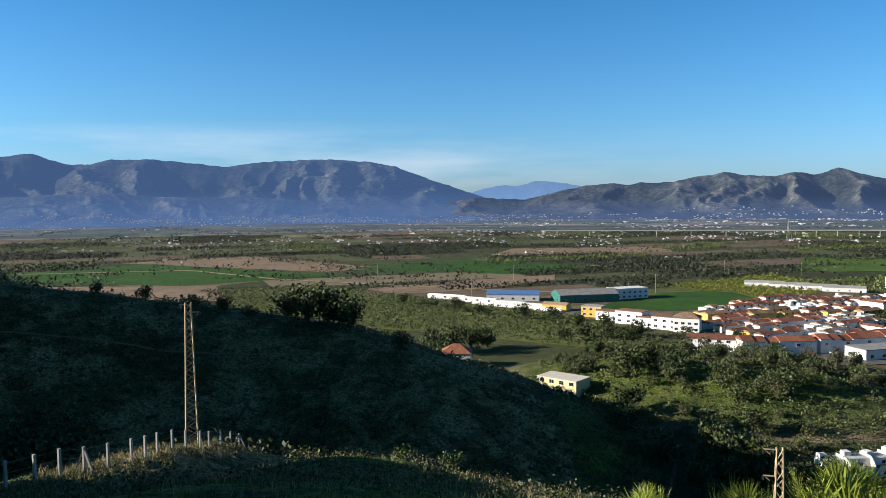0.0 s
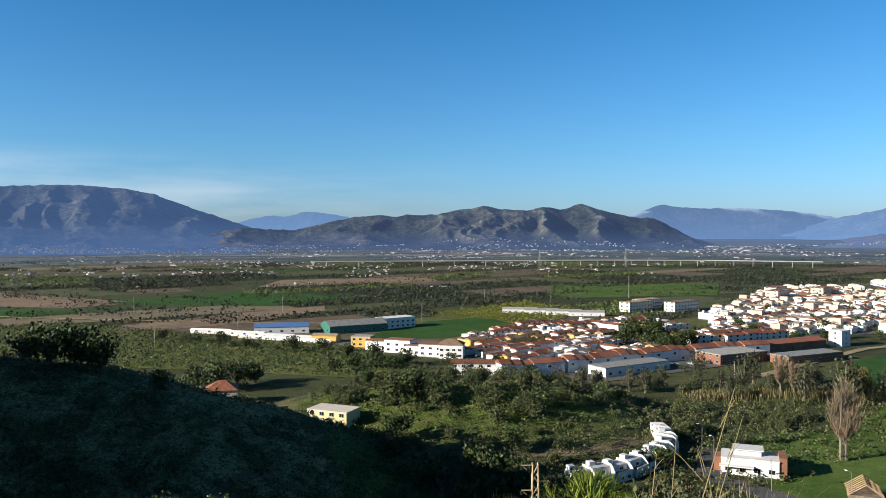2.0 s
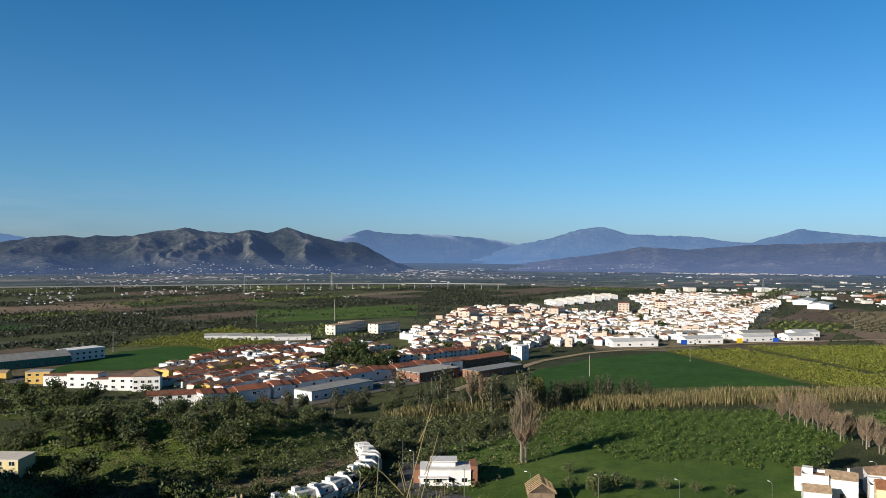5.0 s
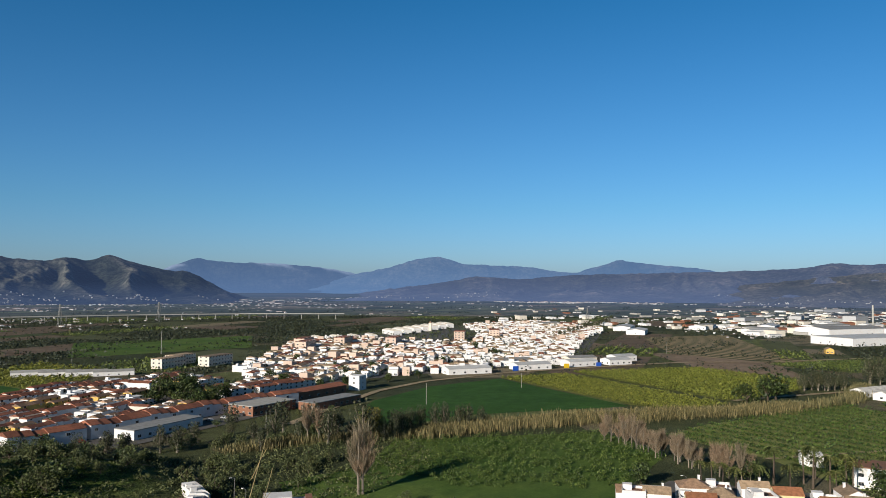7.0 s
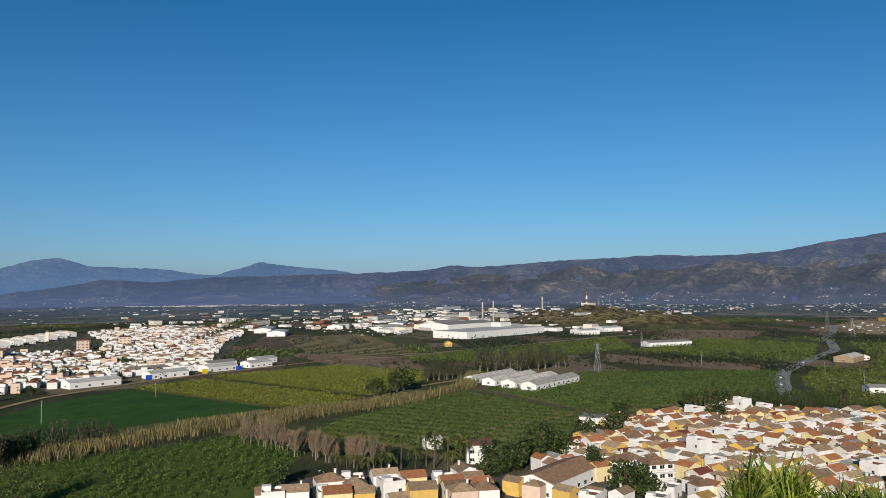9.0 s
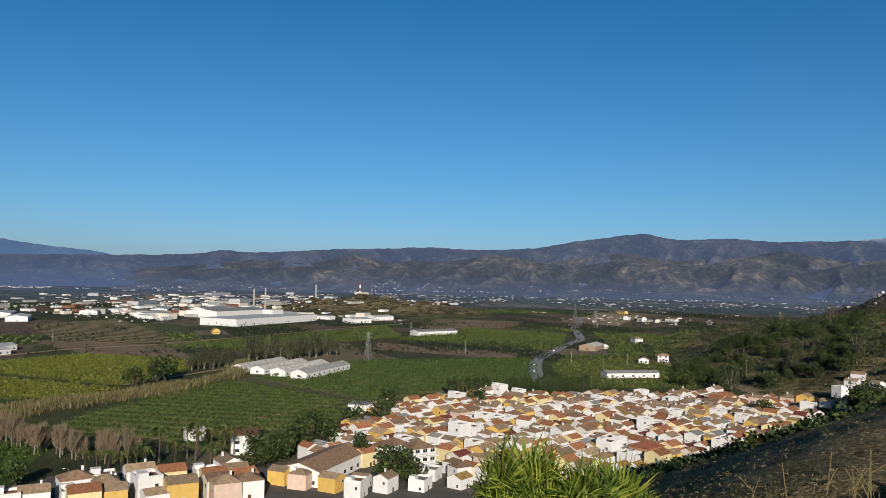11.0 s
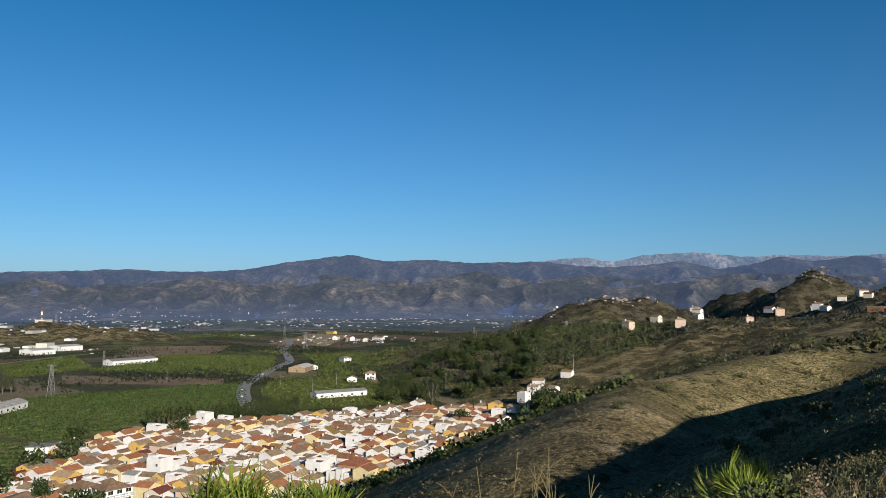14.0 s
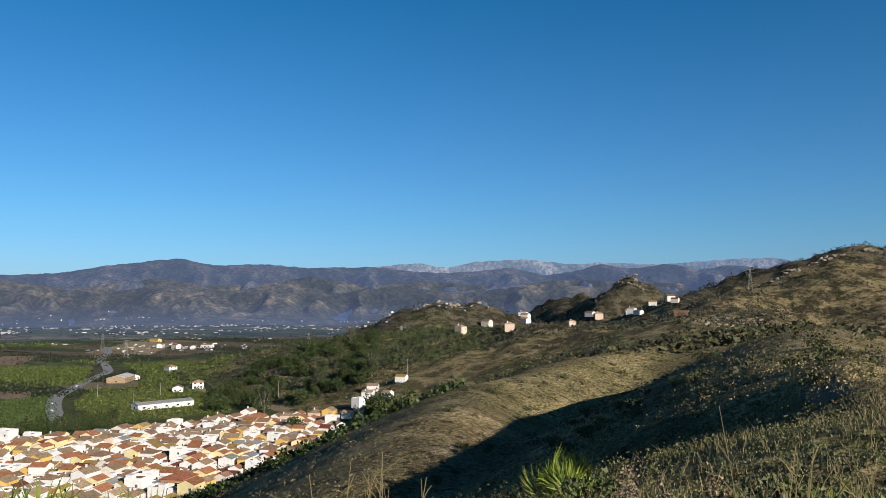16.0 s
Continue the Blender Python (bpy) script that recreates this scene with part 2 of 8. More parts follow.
# ---- terrain: spurs, mounds and the valley floor as one sheet ----
# Each spur: crest line (x, y, z), side slope, roundness of the crest.
SPURS = [
    ([(-40, -50, 58), (0, -3, 66.0), (-6, 14, 62.0), (-11, 23, 59.0), (-26, 47, 51.2), (-28, 85, 41.2), (-8, 120, 25)], 0.50, 4),
    ([(0, 6, 64.2), (-5, 35, 55.9), (-8, 57, 48.8), (-6, 74, 41)], 0.50, 5),
    ([(0, 5, 64.4), (5, 30, 56.0), (9, 48, 48.0)], 0.58, 3),
    ([(0, -3, 66.4), (4, -10, 66.0)], 0.50, 6),
    ([(4, -10, 66.0), (11, -25, 65.2), (22, -45, 64.4)], 0.80, 2),
    ([(22, -45, 64.4), (50, -93, 65), (95, -187, 61.5)], 0.52, 6),
    ([(3.05, 5.15, 65.55), (3.38, 4.95, 65.7), (3.7, 4.7, 65.6)], 1.3, 0.5),
    # out of view on the left, its crest set to shade the gully and hill
    ([(-160, 30, 78), (-175, 85, 86), (-188, 118, 96), (-192, 138, 112), (-200, 168, 100), (-206, 200, 100), (-240, 250, 82)], 0.95, 5),
    # unseen steep ridge behind the viewpoint, added to shade the near right slope
    ([(-11, -6, 64), (-12, -10, 67), (-13, -14, 70.5), (-15, -18, 72.4), (-16, -22, 73.2), (-16, -30, 74.4), (-17, -34, 75.4), (-18, -43, 77), (-20, -54, 79), (-20, -70, 80), (-19, -80, 78), (-18, -92, 76), (-16, -110, 60)], 2.2, 2),
    # unseen ridge close on the left, added to shade the near grass slope
    ([(-40, -12, 78), (-42, 5, 78), (-46, 18, 76), (-47, 32, 72)], 1.2, 3),
    ([(95, -187, 61.5), (130, -180, 59.0), (129, -131, 54.8), (117, -93, 52), (87, -64, 52.6), (64, -41, 52), (54, -26, 44)], 0.47, 6),
    ([(-520, 150, 88), (-310, 198, 66), (-124, 214, 47), (-74, 222, 38.5), (-37, 220, 34), (-14, 210, 28), (10, 204, 19.5), (37, 185, 7)], 0.42, 12),
    ([(56, 284, 9), (80, 276, 12.5), (108, 262, 12), (126, 250, 6)], 0.24, 18),
    ([(95, -187, 61.5), (247, -346, 55), (329, -449, 61), (426, -682, 80), (408, -853, 127), (370, -1240, 150)], 0.33, 25),
    ([(329, -449, 56), (480, -440, 50), (600, -420, 42), (740, -370, 28), (850, -325, 6)], 0.25, 40),
    ([(1060, -590, 20), (990, -740, 70), (1010, -850, 66)], 0.36, 40),
    ([(800, -1010, 74), (846, -1030, 110), (880, -1060, 108), (960, -1110, 94), (1150, -1160, 88)], 0.55, 8),
    ([(1500, 140, 20), (1500, 60, 31), (1440, -50, 20)], 0.20, 60),
]


def crest_height(x, y, line, slope, rounded):
    best = np.full(x.shape, -1e9)
    for (ax, ay, az_), (bx, by, bz) in zip(line, line[1:]):
        dx, dy = bx - ax, by - ay
        s = np.clip(((x - ax) * dx + (y - ay) * dy) / (dx * dx + dy * dy), 0, 1)
        d = np.hypot(x - ax - s * dx, y - ay - s * dy)
        best = np.maximum(best, az_ + s * (bz - az_) - slope * (np.sqrt(d * d + rounded * rounded) - rounded))
    return best


def lattice(i, j, seed):
    v = np.sin(i * 127.1 + j * 311.7 + seed * 74.7) * 43758.5453
    return v - np.floor(v)


def value_noise(x, y, seed=0):
    i, j = np.floor(x), np.floor(y)
    u, v = x - i, y - j
    u, v = u * u * (3 - 2 * u), v * v * (3 - 2 * v)
    a = lattice(i, j, seed) * (1 - u) + lattice(i + 1, j, seed) * u
    b = lattice(i, j + 1, seed) * (1 - u) + lattice(i + 1, j + 1, seed) * u
    return (a * (1 - v) + b * v) * 2 - 1


def ridged(x, y, octaves=5, seed=0):
    total, amp = 0.0, 1.0
    for o in range(octaves):
        total = total + amp * (1 - np.abs(value_noise(x, y, seed + o)) * 2)
        x, y, amp = x * 2.03 + 5.1, y * 2.03 + 1.7, amp * 0.5
    return total / 2


def terrain(x, y):
    x, y = np.asarray(x, float), np.asarray(y, float)
    r = np.hypot(x, y)
    floor_z = np.clip((r - 1600) / 3000, 0, 1) ** 1.5 * 24
    h = floor_z
    for line, slope, rounded in SPURS:
        c = crest_height(x, y, line, slope, rounded)
        k = 0.8
        m = np.maximum(h, c)
        h = m + k * np.log(np.exp((h - m) / k) + np.exp((c - m) / k)) - k * np.log(2) * np.exp(-np.abs(h - c) / k) * 0
    over = np.clip((h - floor_z - 4) / 10, 0, 1)
    rough = over * np.clip(r / 40, 0, 1) * (np.clip(r / 400, 0.25, 3))
    h = h + rough * (1.6 * value_noise(x / 23, y / 23, 3) + 0.8 * value_noise(x / 9, y / 9, 4))
    h = h + np.clip((r - 350) / 800, 0, 1) * over * 24 * (ridged(x / 110, y / 110, 6, 7) - 0.35) * np.clip((h - floor_z) / 60, 0, 1)
    near = np.exp(-(r / 5.0) ** 2)
    return h * (1 - near) + (EYE_Z - 1.65) * near - (1 - over) * (1 - near) * np.clip(h - floor_z, 0, 2.1)


def ground_z(x, y):
    return float(terrain(np.array([x]), np.array([y]))[0])


def grid_mesh(name, verts, nu, nv, wrap, material):
    """A mesh of nu rings with nv points each."""
    idx = np.arange(nu * nv).reshape(nu, nv)
    nxt = np.roll(idx, -1, 1) if wrap else idx[:, 1:]
    cur = idx if wrap else idx[:, :-1]
    quads = np.stack([cur[:-1], nxt[:-1], nxt[1:], cur[1:]], -1).reshape(-1, 4)
    me = bpy.data.meshes.new(name)
    me.from_pydata(verts.tolist(), [], quads.tolist())
    me.materials.append(material)
    me.polygons.foreach_set("use_smooth", np.ones(len(quads), bool))
    return me


def build_ground():
    az_deg = np.concatenate([np.arange(-50, 165, 0.42), np.arange(165, 310, 2.5)])
    radii = np.concatenate([[0.001], np.geomspace(0.6, 4960, 250)])
    a, r = np.meshgrid(np.radians(az_deg), radii)
    x, y = r * np.sin(a) + 0.37, r * np.cos(a) - 0.21
    z = terrain(x, y)
    me = grid_mesh("ground", np.stack([x, y, z], -1).reshape(-1, 3), len(radii), len(az_deg), True, GROUND)
    me.flip_normals()
    floor_z = np.clip((r - 1600) / 3000, 0, 1) ** 1.5 * 24
    hill = np.clip((z - floor_z - 1.5) / 5, 0, 1)
    side = np.degrees(a)
    dry = np.maximum(np.clip((side - 100) / 15, 0, 1), (r > 1000) * 1.0) * (1.0 + 0.22 * value_noise(x / 30, y / 30, 9))
    dry = np.maximum(dry, np.where((side < 14) & (x < 30) & (r > 60) & (r < 1000), 0.7, 0))
    away = np.clip((r - 3) / 14, 0, 1)
    dry = dry * away + (1 - away) * np.clip(0.5 + 0.6 * value_noise(x / 1.3, y / 1.3, 10), 0, 1)
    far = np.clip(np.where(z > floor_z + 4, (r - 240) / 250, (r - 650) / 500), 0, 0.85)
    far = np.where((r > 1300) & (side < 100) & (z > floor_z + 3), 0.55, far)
    # the near left hill gets the dark shrub cover too, deepening its shade by colour
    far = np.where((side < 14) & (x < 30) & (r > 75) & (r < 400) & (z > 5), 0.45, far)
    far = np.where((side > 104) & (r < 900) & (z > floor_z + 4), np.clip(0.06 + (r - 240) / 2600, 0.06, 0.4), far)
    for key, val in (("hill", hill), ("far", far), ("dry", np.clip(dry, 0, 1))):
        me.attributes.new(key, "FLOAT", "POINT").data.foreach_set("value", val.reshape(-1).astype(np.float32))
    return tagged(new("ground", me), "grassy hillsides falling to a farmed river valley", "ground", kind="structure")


ground = build_ground()

# ---- mountain ranges: crest (azimuth, elevation in degrees), distance, depth ----
HILL_SPOTS = {}


def mountain_range(name, crest, dist, depth, base, material, label, seed, rough=0.12, snow=0.0, grain=430.0):
    """A range whose crest follows the given waypoints; spurs and gullies run down towards the valley."""
    ca, ce = np.array(crest).T
    az_deg = np.arange(ca[0], ca[-1] + 0.01, 0.12)
    # smooth the crest line, then break it up
    e = np.interp(az_deg, ca, ce)
    kern = np.hanning(7) / np.hanning(7).sum()
    e = np.convolve(np.pad(e, 3, "edge"), kern, "valid")
    e = e + 0.035 * value_noise(az_deg * 2.3, az_deg * 0, seed) + 0.02 * value_noise(az_deg * 6.1, az_deg * 0, seed + 1)
    rows = np.linspace(0, 1, 46)
    s, ev = np.meshgrid(rows, e, indexing="ij")
    _, av = np.meshgrid(rows, np.radians(az_deg), indexing="ij")
    r = dist - depth * (1 - s)
    top = EYE_Z + dist * np.tan(np.radians(ev)) - base
    x, y = r * np.sin(av), r * np.cos(av)
    # spurs run down towards the valley, wandering a little, with smaller ones on their flanks
    along = av * dist
    wander = along + grain * 0.55 * value_noise(along / (grain * 2.2), s * 2.6, seed + 3) + 22 * value_noise(x / 60, y / 60, seed + 4)
    spur = 1 - 2 * np.abs(value_noise(wander / grain, s * 1.3, seed))
    spur = 0.75 * spur + 0.42 * (1 - 2 * np.abs(value_noise(wander / (grain * 0.43) + 9.3, s * 2.4, seed + 5))) + 0.2 * (ridged(x / (grain * 0.25), y / (grain * 0.25), 3, seed + 9) - 0.4)
    spur = np.clip(spur, -0.6, 1.1)
    shape = s ** 0.95 * (1 - np.sin(np.pi * s ** 0.8) * (1 - spur) * (0.42 + rough))
    z = base - 6 + (top + 6) * np.minimum(shape, 0.995 - 0.10 * (1 - s))
    z[-1] = base + top[-1]
    me = grid_mesh(name, np.stack([x, y, z], -1).reshape(-1, 3), len(rows), len(az_deg), False, material)
    me.flip_normals()
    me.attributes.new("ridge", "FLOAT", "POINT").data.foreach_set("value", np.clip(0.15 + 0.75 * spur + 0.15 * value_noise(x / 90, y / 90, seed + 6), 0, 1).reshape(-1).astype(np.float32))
    HILL_SPOTS[name] = np.stack([x, y, z], -1)[1:17].reshape(-1, 3)
    if snow:
        val = 0.7 * np.clip((s - snow) / 0.08, 0, 1) * np.clip(4 * (spur - 0.42), 0, 1)
        me.attributes.new("snow", "FLOAT", "POINT").data.foreach_set("value", val.reshape(-1).astype(np.float32))
    return tagged(new(name, me), label, "mountain", kind="structure")


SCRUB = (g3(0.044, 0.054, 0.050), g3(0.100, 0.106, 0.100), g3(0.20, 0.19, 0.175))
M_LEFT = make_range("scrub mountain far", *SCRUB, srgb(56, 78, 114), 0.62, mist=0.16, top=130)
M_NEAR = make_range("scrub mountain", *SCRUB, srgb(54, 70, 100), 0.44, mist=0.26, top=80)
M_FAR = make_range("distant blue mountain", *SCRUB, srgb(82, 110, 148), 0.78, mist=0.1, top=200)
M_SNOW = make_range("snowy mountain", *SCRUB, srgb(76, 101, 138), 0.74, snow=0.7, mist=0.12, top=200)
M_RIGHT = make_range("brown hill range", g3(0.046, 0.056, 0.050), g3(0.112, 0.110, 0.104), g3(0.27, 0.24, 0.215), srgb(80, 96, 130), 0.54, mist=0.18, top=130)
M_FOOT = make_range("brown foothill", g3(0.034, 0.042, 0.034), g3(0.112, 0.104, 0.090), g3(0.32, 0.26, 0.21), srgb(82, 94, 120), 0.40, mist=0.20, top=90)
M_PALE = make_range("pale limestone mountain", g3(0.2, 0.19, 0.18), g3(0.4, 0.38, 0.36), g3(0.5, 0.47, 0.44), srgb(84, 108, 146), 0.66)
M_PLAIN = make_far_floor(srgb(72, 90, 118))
FAR_TREE = make_far("hazy valley tree leaves", g3(0.018, 0.024, 0.014), srgb(56, 74, 100), 0.06, 0.66, 0.45)
FAR_WALL = make_far("hazy white house walls", g3(0.44, 0.44, 0.44), srgb(100, 114, 140), 0.0, 0.60, 0.4)
FAR_ROOF = make_far("hazy clay roofs", g3(0.30, 0.20, 0.14), srgb(96, 114, 146), 0.05, 0.6, 0.35)

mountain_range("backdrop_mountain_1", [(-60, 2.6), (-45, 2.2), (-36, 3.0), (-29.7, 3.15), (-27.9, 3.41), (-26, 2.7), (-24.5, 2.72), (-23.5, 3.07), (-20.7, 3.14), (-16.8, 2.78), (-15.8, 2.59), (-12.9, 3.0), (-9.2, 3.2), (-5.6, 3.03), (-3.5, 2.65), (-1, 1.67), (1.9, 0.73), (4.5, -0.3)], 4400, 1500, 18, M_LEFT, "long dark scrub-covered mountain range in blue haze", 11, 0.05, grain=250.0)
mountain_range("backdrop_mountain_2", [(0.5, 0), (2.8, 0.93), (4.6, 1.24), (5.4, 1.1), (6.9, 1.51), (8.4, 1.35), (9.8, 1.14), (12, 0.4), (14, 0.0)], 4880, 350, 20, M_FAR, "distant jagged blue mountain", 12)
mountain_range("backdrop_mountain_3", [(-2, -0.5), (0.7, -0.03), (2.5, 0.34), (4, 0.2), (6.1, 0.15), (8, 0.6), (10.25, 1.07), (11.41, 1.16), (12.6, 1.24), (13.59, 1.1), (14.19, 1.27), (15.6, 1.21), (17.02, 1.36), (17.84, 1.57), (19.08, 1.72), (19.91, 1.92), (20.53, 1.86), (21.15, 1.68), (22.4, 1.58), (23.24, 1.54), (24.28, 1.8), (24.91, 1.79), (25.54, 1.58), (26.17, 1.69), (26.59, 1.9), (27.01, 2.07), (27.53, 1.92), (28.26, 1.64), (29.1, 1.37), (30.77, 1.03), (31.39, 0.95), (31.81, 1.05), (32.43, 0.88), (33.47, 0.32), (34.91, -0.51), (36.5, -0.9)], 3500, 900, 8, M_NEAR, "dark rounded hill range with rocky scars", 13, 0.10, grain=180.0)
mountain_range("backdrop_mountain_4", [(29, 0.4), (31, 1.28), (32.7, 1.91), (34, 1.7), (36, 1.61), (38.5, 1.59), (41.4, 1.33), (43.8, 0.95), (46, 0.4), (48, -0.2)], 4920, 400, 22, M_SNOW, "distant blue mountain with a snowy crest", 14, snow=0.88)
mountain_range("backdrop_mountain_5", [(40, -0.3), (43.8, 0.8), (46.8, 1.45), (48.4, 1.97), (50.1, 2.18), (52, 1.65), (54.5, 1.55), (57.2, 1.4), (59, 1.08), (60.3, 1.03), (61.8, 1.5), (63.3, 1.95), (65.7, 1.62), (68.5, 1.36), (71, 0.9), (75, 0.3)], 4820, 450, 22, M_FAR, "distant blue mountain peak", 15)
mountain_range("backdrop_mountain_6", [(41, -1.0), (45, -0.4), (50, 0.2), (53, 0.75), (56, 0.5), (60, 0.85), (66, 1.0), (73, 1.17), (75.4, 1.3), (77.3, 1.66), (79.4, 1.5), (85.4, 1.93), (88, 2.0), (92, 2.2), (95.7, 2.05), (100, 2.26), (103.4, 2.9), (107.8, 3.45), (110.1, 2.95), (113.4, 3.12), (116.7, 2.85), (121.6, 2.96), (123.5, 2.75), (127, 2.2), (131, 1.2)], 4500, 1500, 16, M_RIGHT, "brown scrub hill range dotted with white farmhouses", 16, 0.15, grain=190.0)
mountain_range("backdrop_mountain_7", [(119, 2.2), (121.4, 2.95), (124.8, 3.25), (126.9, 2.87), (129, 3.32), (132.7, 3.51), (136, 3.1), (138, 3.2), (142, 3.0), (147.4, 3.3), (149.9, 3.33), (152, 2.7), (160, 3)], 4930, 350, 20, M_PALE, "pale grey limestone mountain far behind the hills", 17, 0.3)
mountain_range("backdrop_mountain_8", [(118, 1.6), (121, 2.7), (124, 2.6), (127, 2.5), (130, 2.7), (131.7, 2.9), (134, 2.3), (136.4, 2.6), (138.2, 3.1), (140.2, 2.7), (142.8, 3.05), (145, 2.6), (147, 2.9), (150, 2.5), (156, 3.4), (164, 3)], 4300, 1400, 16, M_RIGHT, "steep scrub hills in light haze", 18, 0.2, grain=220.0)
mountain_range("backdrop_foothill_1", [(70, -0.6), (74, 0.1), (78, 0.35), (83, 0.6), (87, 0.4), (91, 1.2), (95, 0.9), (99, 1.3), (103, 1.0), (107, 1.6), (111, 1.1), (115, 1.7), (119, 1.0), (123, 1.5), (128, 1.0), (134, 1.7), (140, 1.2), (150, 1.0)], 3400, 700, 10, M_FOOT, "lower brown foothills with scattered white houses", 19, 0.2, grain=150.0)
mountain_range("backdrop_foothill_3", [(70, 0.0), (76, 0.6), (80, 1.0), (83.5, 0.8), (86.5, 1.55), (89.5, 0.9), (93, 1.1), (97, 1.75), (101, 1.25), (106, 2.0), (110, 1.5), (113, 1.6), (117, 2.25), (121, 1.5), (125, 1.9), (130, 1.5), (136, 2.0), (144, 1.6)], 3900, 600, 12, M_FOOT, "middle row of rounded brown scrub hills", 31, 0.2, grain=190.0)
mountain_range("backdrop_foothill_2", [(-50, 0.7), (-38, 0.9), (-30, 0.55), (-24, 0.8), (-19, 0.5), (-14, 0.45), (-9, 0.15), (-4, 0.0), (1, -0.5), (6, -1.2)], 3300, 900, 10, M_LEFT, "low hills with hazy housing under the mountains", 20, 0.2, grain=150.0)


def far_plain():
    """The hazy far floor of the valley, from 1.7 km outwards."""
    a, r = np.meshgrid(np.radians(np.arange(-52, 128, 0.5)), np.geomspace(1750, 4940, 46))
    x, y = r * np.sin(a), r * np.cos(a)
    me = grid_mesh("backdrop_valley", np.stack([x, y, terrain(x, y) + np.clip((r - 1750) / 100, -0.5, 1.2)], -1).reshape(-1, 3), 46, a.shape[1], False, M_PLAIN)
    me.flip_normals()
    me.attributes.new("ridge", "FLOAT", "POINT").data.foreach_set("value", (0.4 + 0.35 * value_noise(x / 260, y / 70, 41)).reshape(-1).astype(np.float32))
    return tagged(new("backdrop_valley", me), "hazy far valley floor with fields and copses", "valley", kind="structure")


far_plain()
# ---- building kit ----
def mesh_from(name, bm, *materials):
    me = bpy.data.meshes.new(name)
    bm.to_mesh(me)
    bm.free()
    for m in materials:
        me.materials.append(m)
    return me


def part(name, bm, material, parent, label=""):
    """Links a bmesh as one mesh object under a thing or a part."""
    mats = material if isinstance(material, (list, tuple)) else [material]
    ob = new(name, mesh_from(name, bm, *mats))
    ob.parent = parent
    return tagged(ob, label) if label else ob


def share(name, me, parent, m=None):
    ob = new(name, me)
    ob.parent = parent
    if m is not None:
        ob.matrix_basis = m
    return ob


def box(bm, x0, x1, y0, y1, z0, z1, mat=0):
    v = [bm.verts.new((x, y, z)) for z in (z0, z1) for x, y in ((x0, y0), (x1, y0), (x1, y1), (x0, y1))]
    for f in ((3, 2, 1, 0), (4, 5, 6, 7), (0, 1, 5, 4), (1, 2, 6, 5), (2, 3, 7, 6), (3, 0, 4, 7)):
        bm.faces.new([v[i] for i in f]).material_index = mat


def beam(bm, a, b, w, mat=0):
    """A square bar from a to b."""
    a, b = Vector(a), Vector(b)
    z = (b - a).normalized()
    x = z.cross(Vector((0.31, 0.17, 0.93))).normalized() * w / 2
    y = z.cross(x).normalized() * w / 2
    lo = [bm.verts.new(a + s * x + t * y) for s, t in ((-1, -1), (1, -1), (1, 1), (-1, 1))]
    hi = [bm.verts.new(b + s * x + t * y) for s, t in ((-1, -1), (1, -1), (1, 1), (-1, 1))]
    for i in range(4):
        bm.faces.new((lo[i], lo[(i + 1) % 4], hi[(i + 1) % 4], hi[i])).material_index = mat
    bm.faces.new(lo[::-1]).material_index = mat
    bm.faces.new(hi).material_index = mat


def taper(bm, pts, radii, sides=6, mat=0):
    """A round limb through pts with the given radii."""
    rings = []
    for i, (p, r) in enumerate(zip(pts, radii)):
        d = (Vector(pts[min(i + 1, len(pts) - 1)]) - Vector(pts[max(i - 1, 0)])).normalized()
        u = d.cross(Vector((0.2, 0.95, 0.1))).normalized()
        v = d.cross(u)
        rings.append([bm.verts.new(Vector(p) + r * (math.cos(6.2832 * k / sides) * u + math.sin(6.2832 * k / sides) * v)) for k in range(sides)])
    for a, b in zip(rings, rings[1:]):
        for k in range(sides):
            bm.faces.new((a[k], a[(k + 1) % sides], b[(k + 1) % sides], b[k])).material_index = mat
    bm.faces.new(rings[-1]).material_index = mat


def gable(bm, w, d, h, rise, over=0.3, thick=0.16, mat=0, hip=0.0):
    """A pitched roof with its ridge along x: two thick slopes, or a hipped one."""
    x, y = w / 2 + over, d / 2 + over
    z0 = h - rise * over / (d / 2)
    zr = h + rise
    xr = x - hip
    def slab(lo):
        return [bm.verts.new(c) for c in ((-x, -y, z0 + lo), (x, -y, z0 + lo), (x, y, z0 + lo), (-x, y, z0 + lo), (-xr, 0, zr + lo), (xr, 0, zr + lo))]
    lo, hi = slab(0), slab(thick)
    faces = ((0, 1, 5, 4), (2, 3, 4, 5), (1, 2, 5), (3, 0, 4))
    if not hip:
        faces = faces[:2]
    for f in faces:
        bm.faces.new([hi[i] for i in f]).material_index = mat
        bm.faces.new([lo[i] for i in f][::-1]).material_index = mat
    rim = ((0, 1), (1, 2), (2, 3), (3, 0)) if hip else ((0, 1), (1, 5), (5, 2), (2, 3), (3, 4), (4, 0))
    for a, b in rim:
        bm.faces.new((lo[a], lo[b], hi[b], hi[a])).material_index = mat


def gable_walls(bm, w, d, h, rise, mat=0):
    """Four walls, with gable ends under a ridge along x."""
    x, y = w / 2, d / 2
    lo = [bm.verts.new(c) for c in ((-x, -y, 0), (x, -y, 0), (x, y, 0), (-x, y, 0))]
    hi = [bm.verts.new(c) for c in ((-x, -y, h), (x, -y, h), (x, y, h), (-x, y, h))]
    ra, rb = bm.verts.new((-x, 0, h + rise)), bm.verts.new((x, 0, h + rise))
    for f in ((lo[0], lo[1], hi[1], hi[0]), (lo[2], lo[3], hi[3], hi[2]), (lo[1], lo[2], hi[2], rb, hi[1]), (lo[3], lo[0], hi[0], ra, hi[3])):
        bm.faces.new(f).material_index = mat


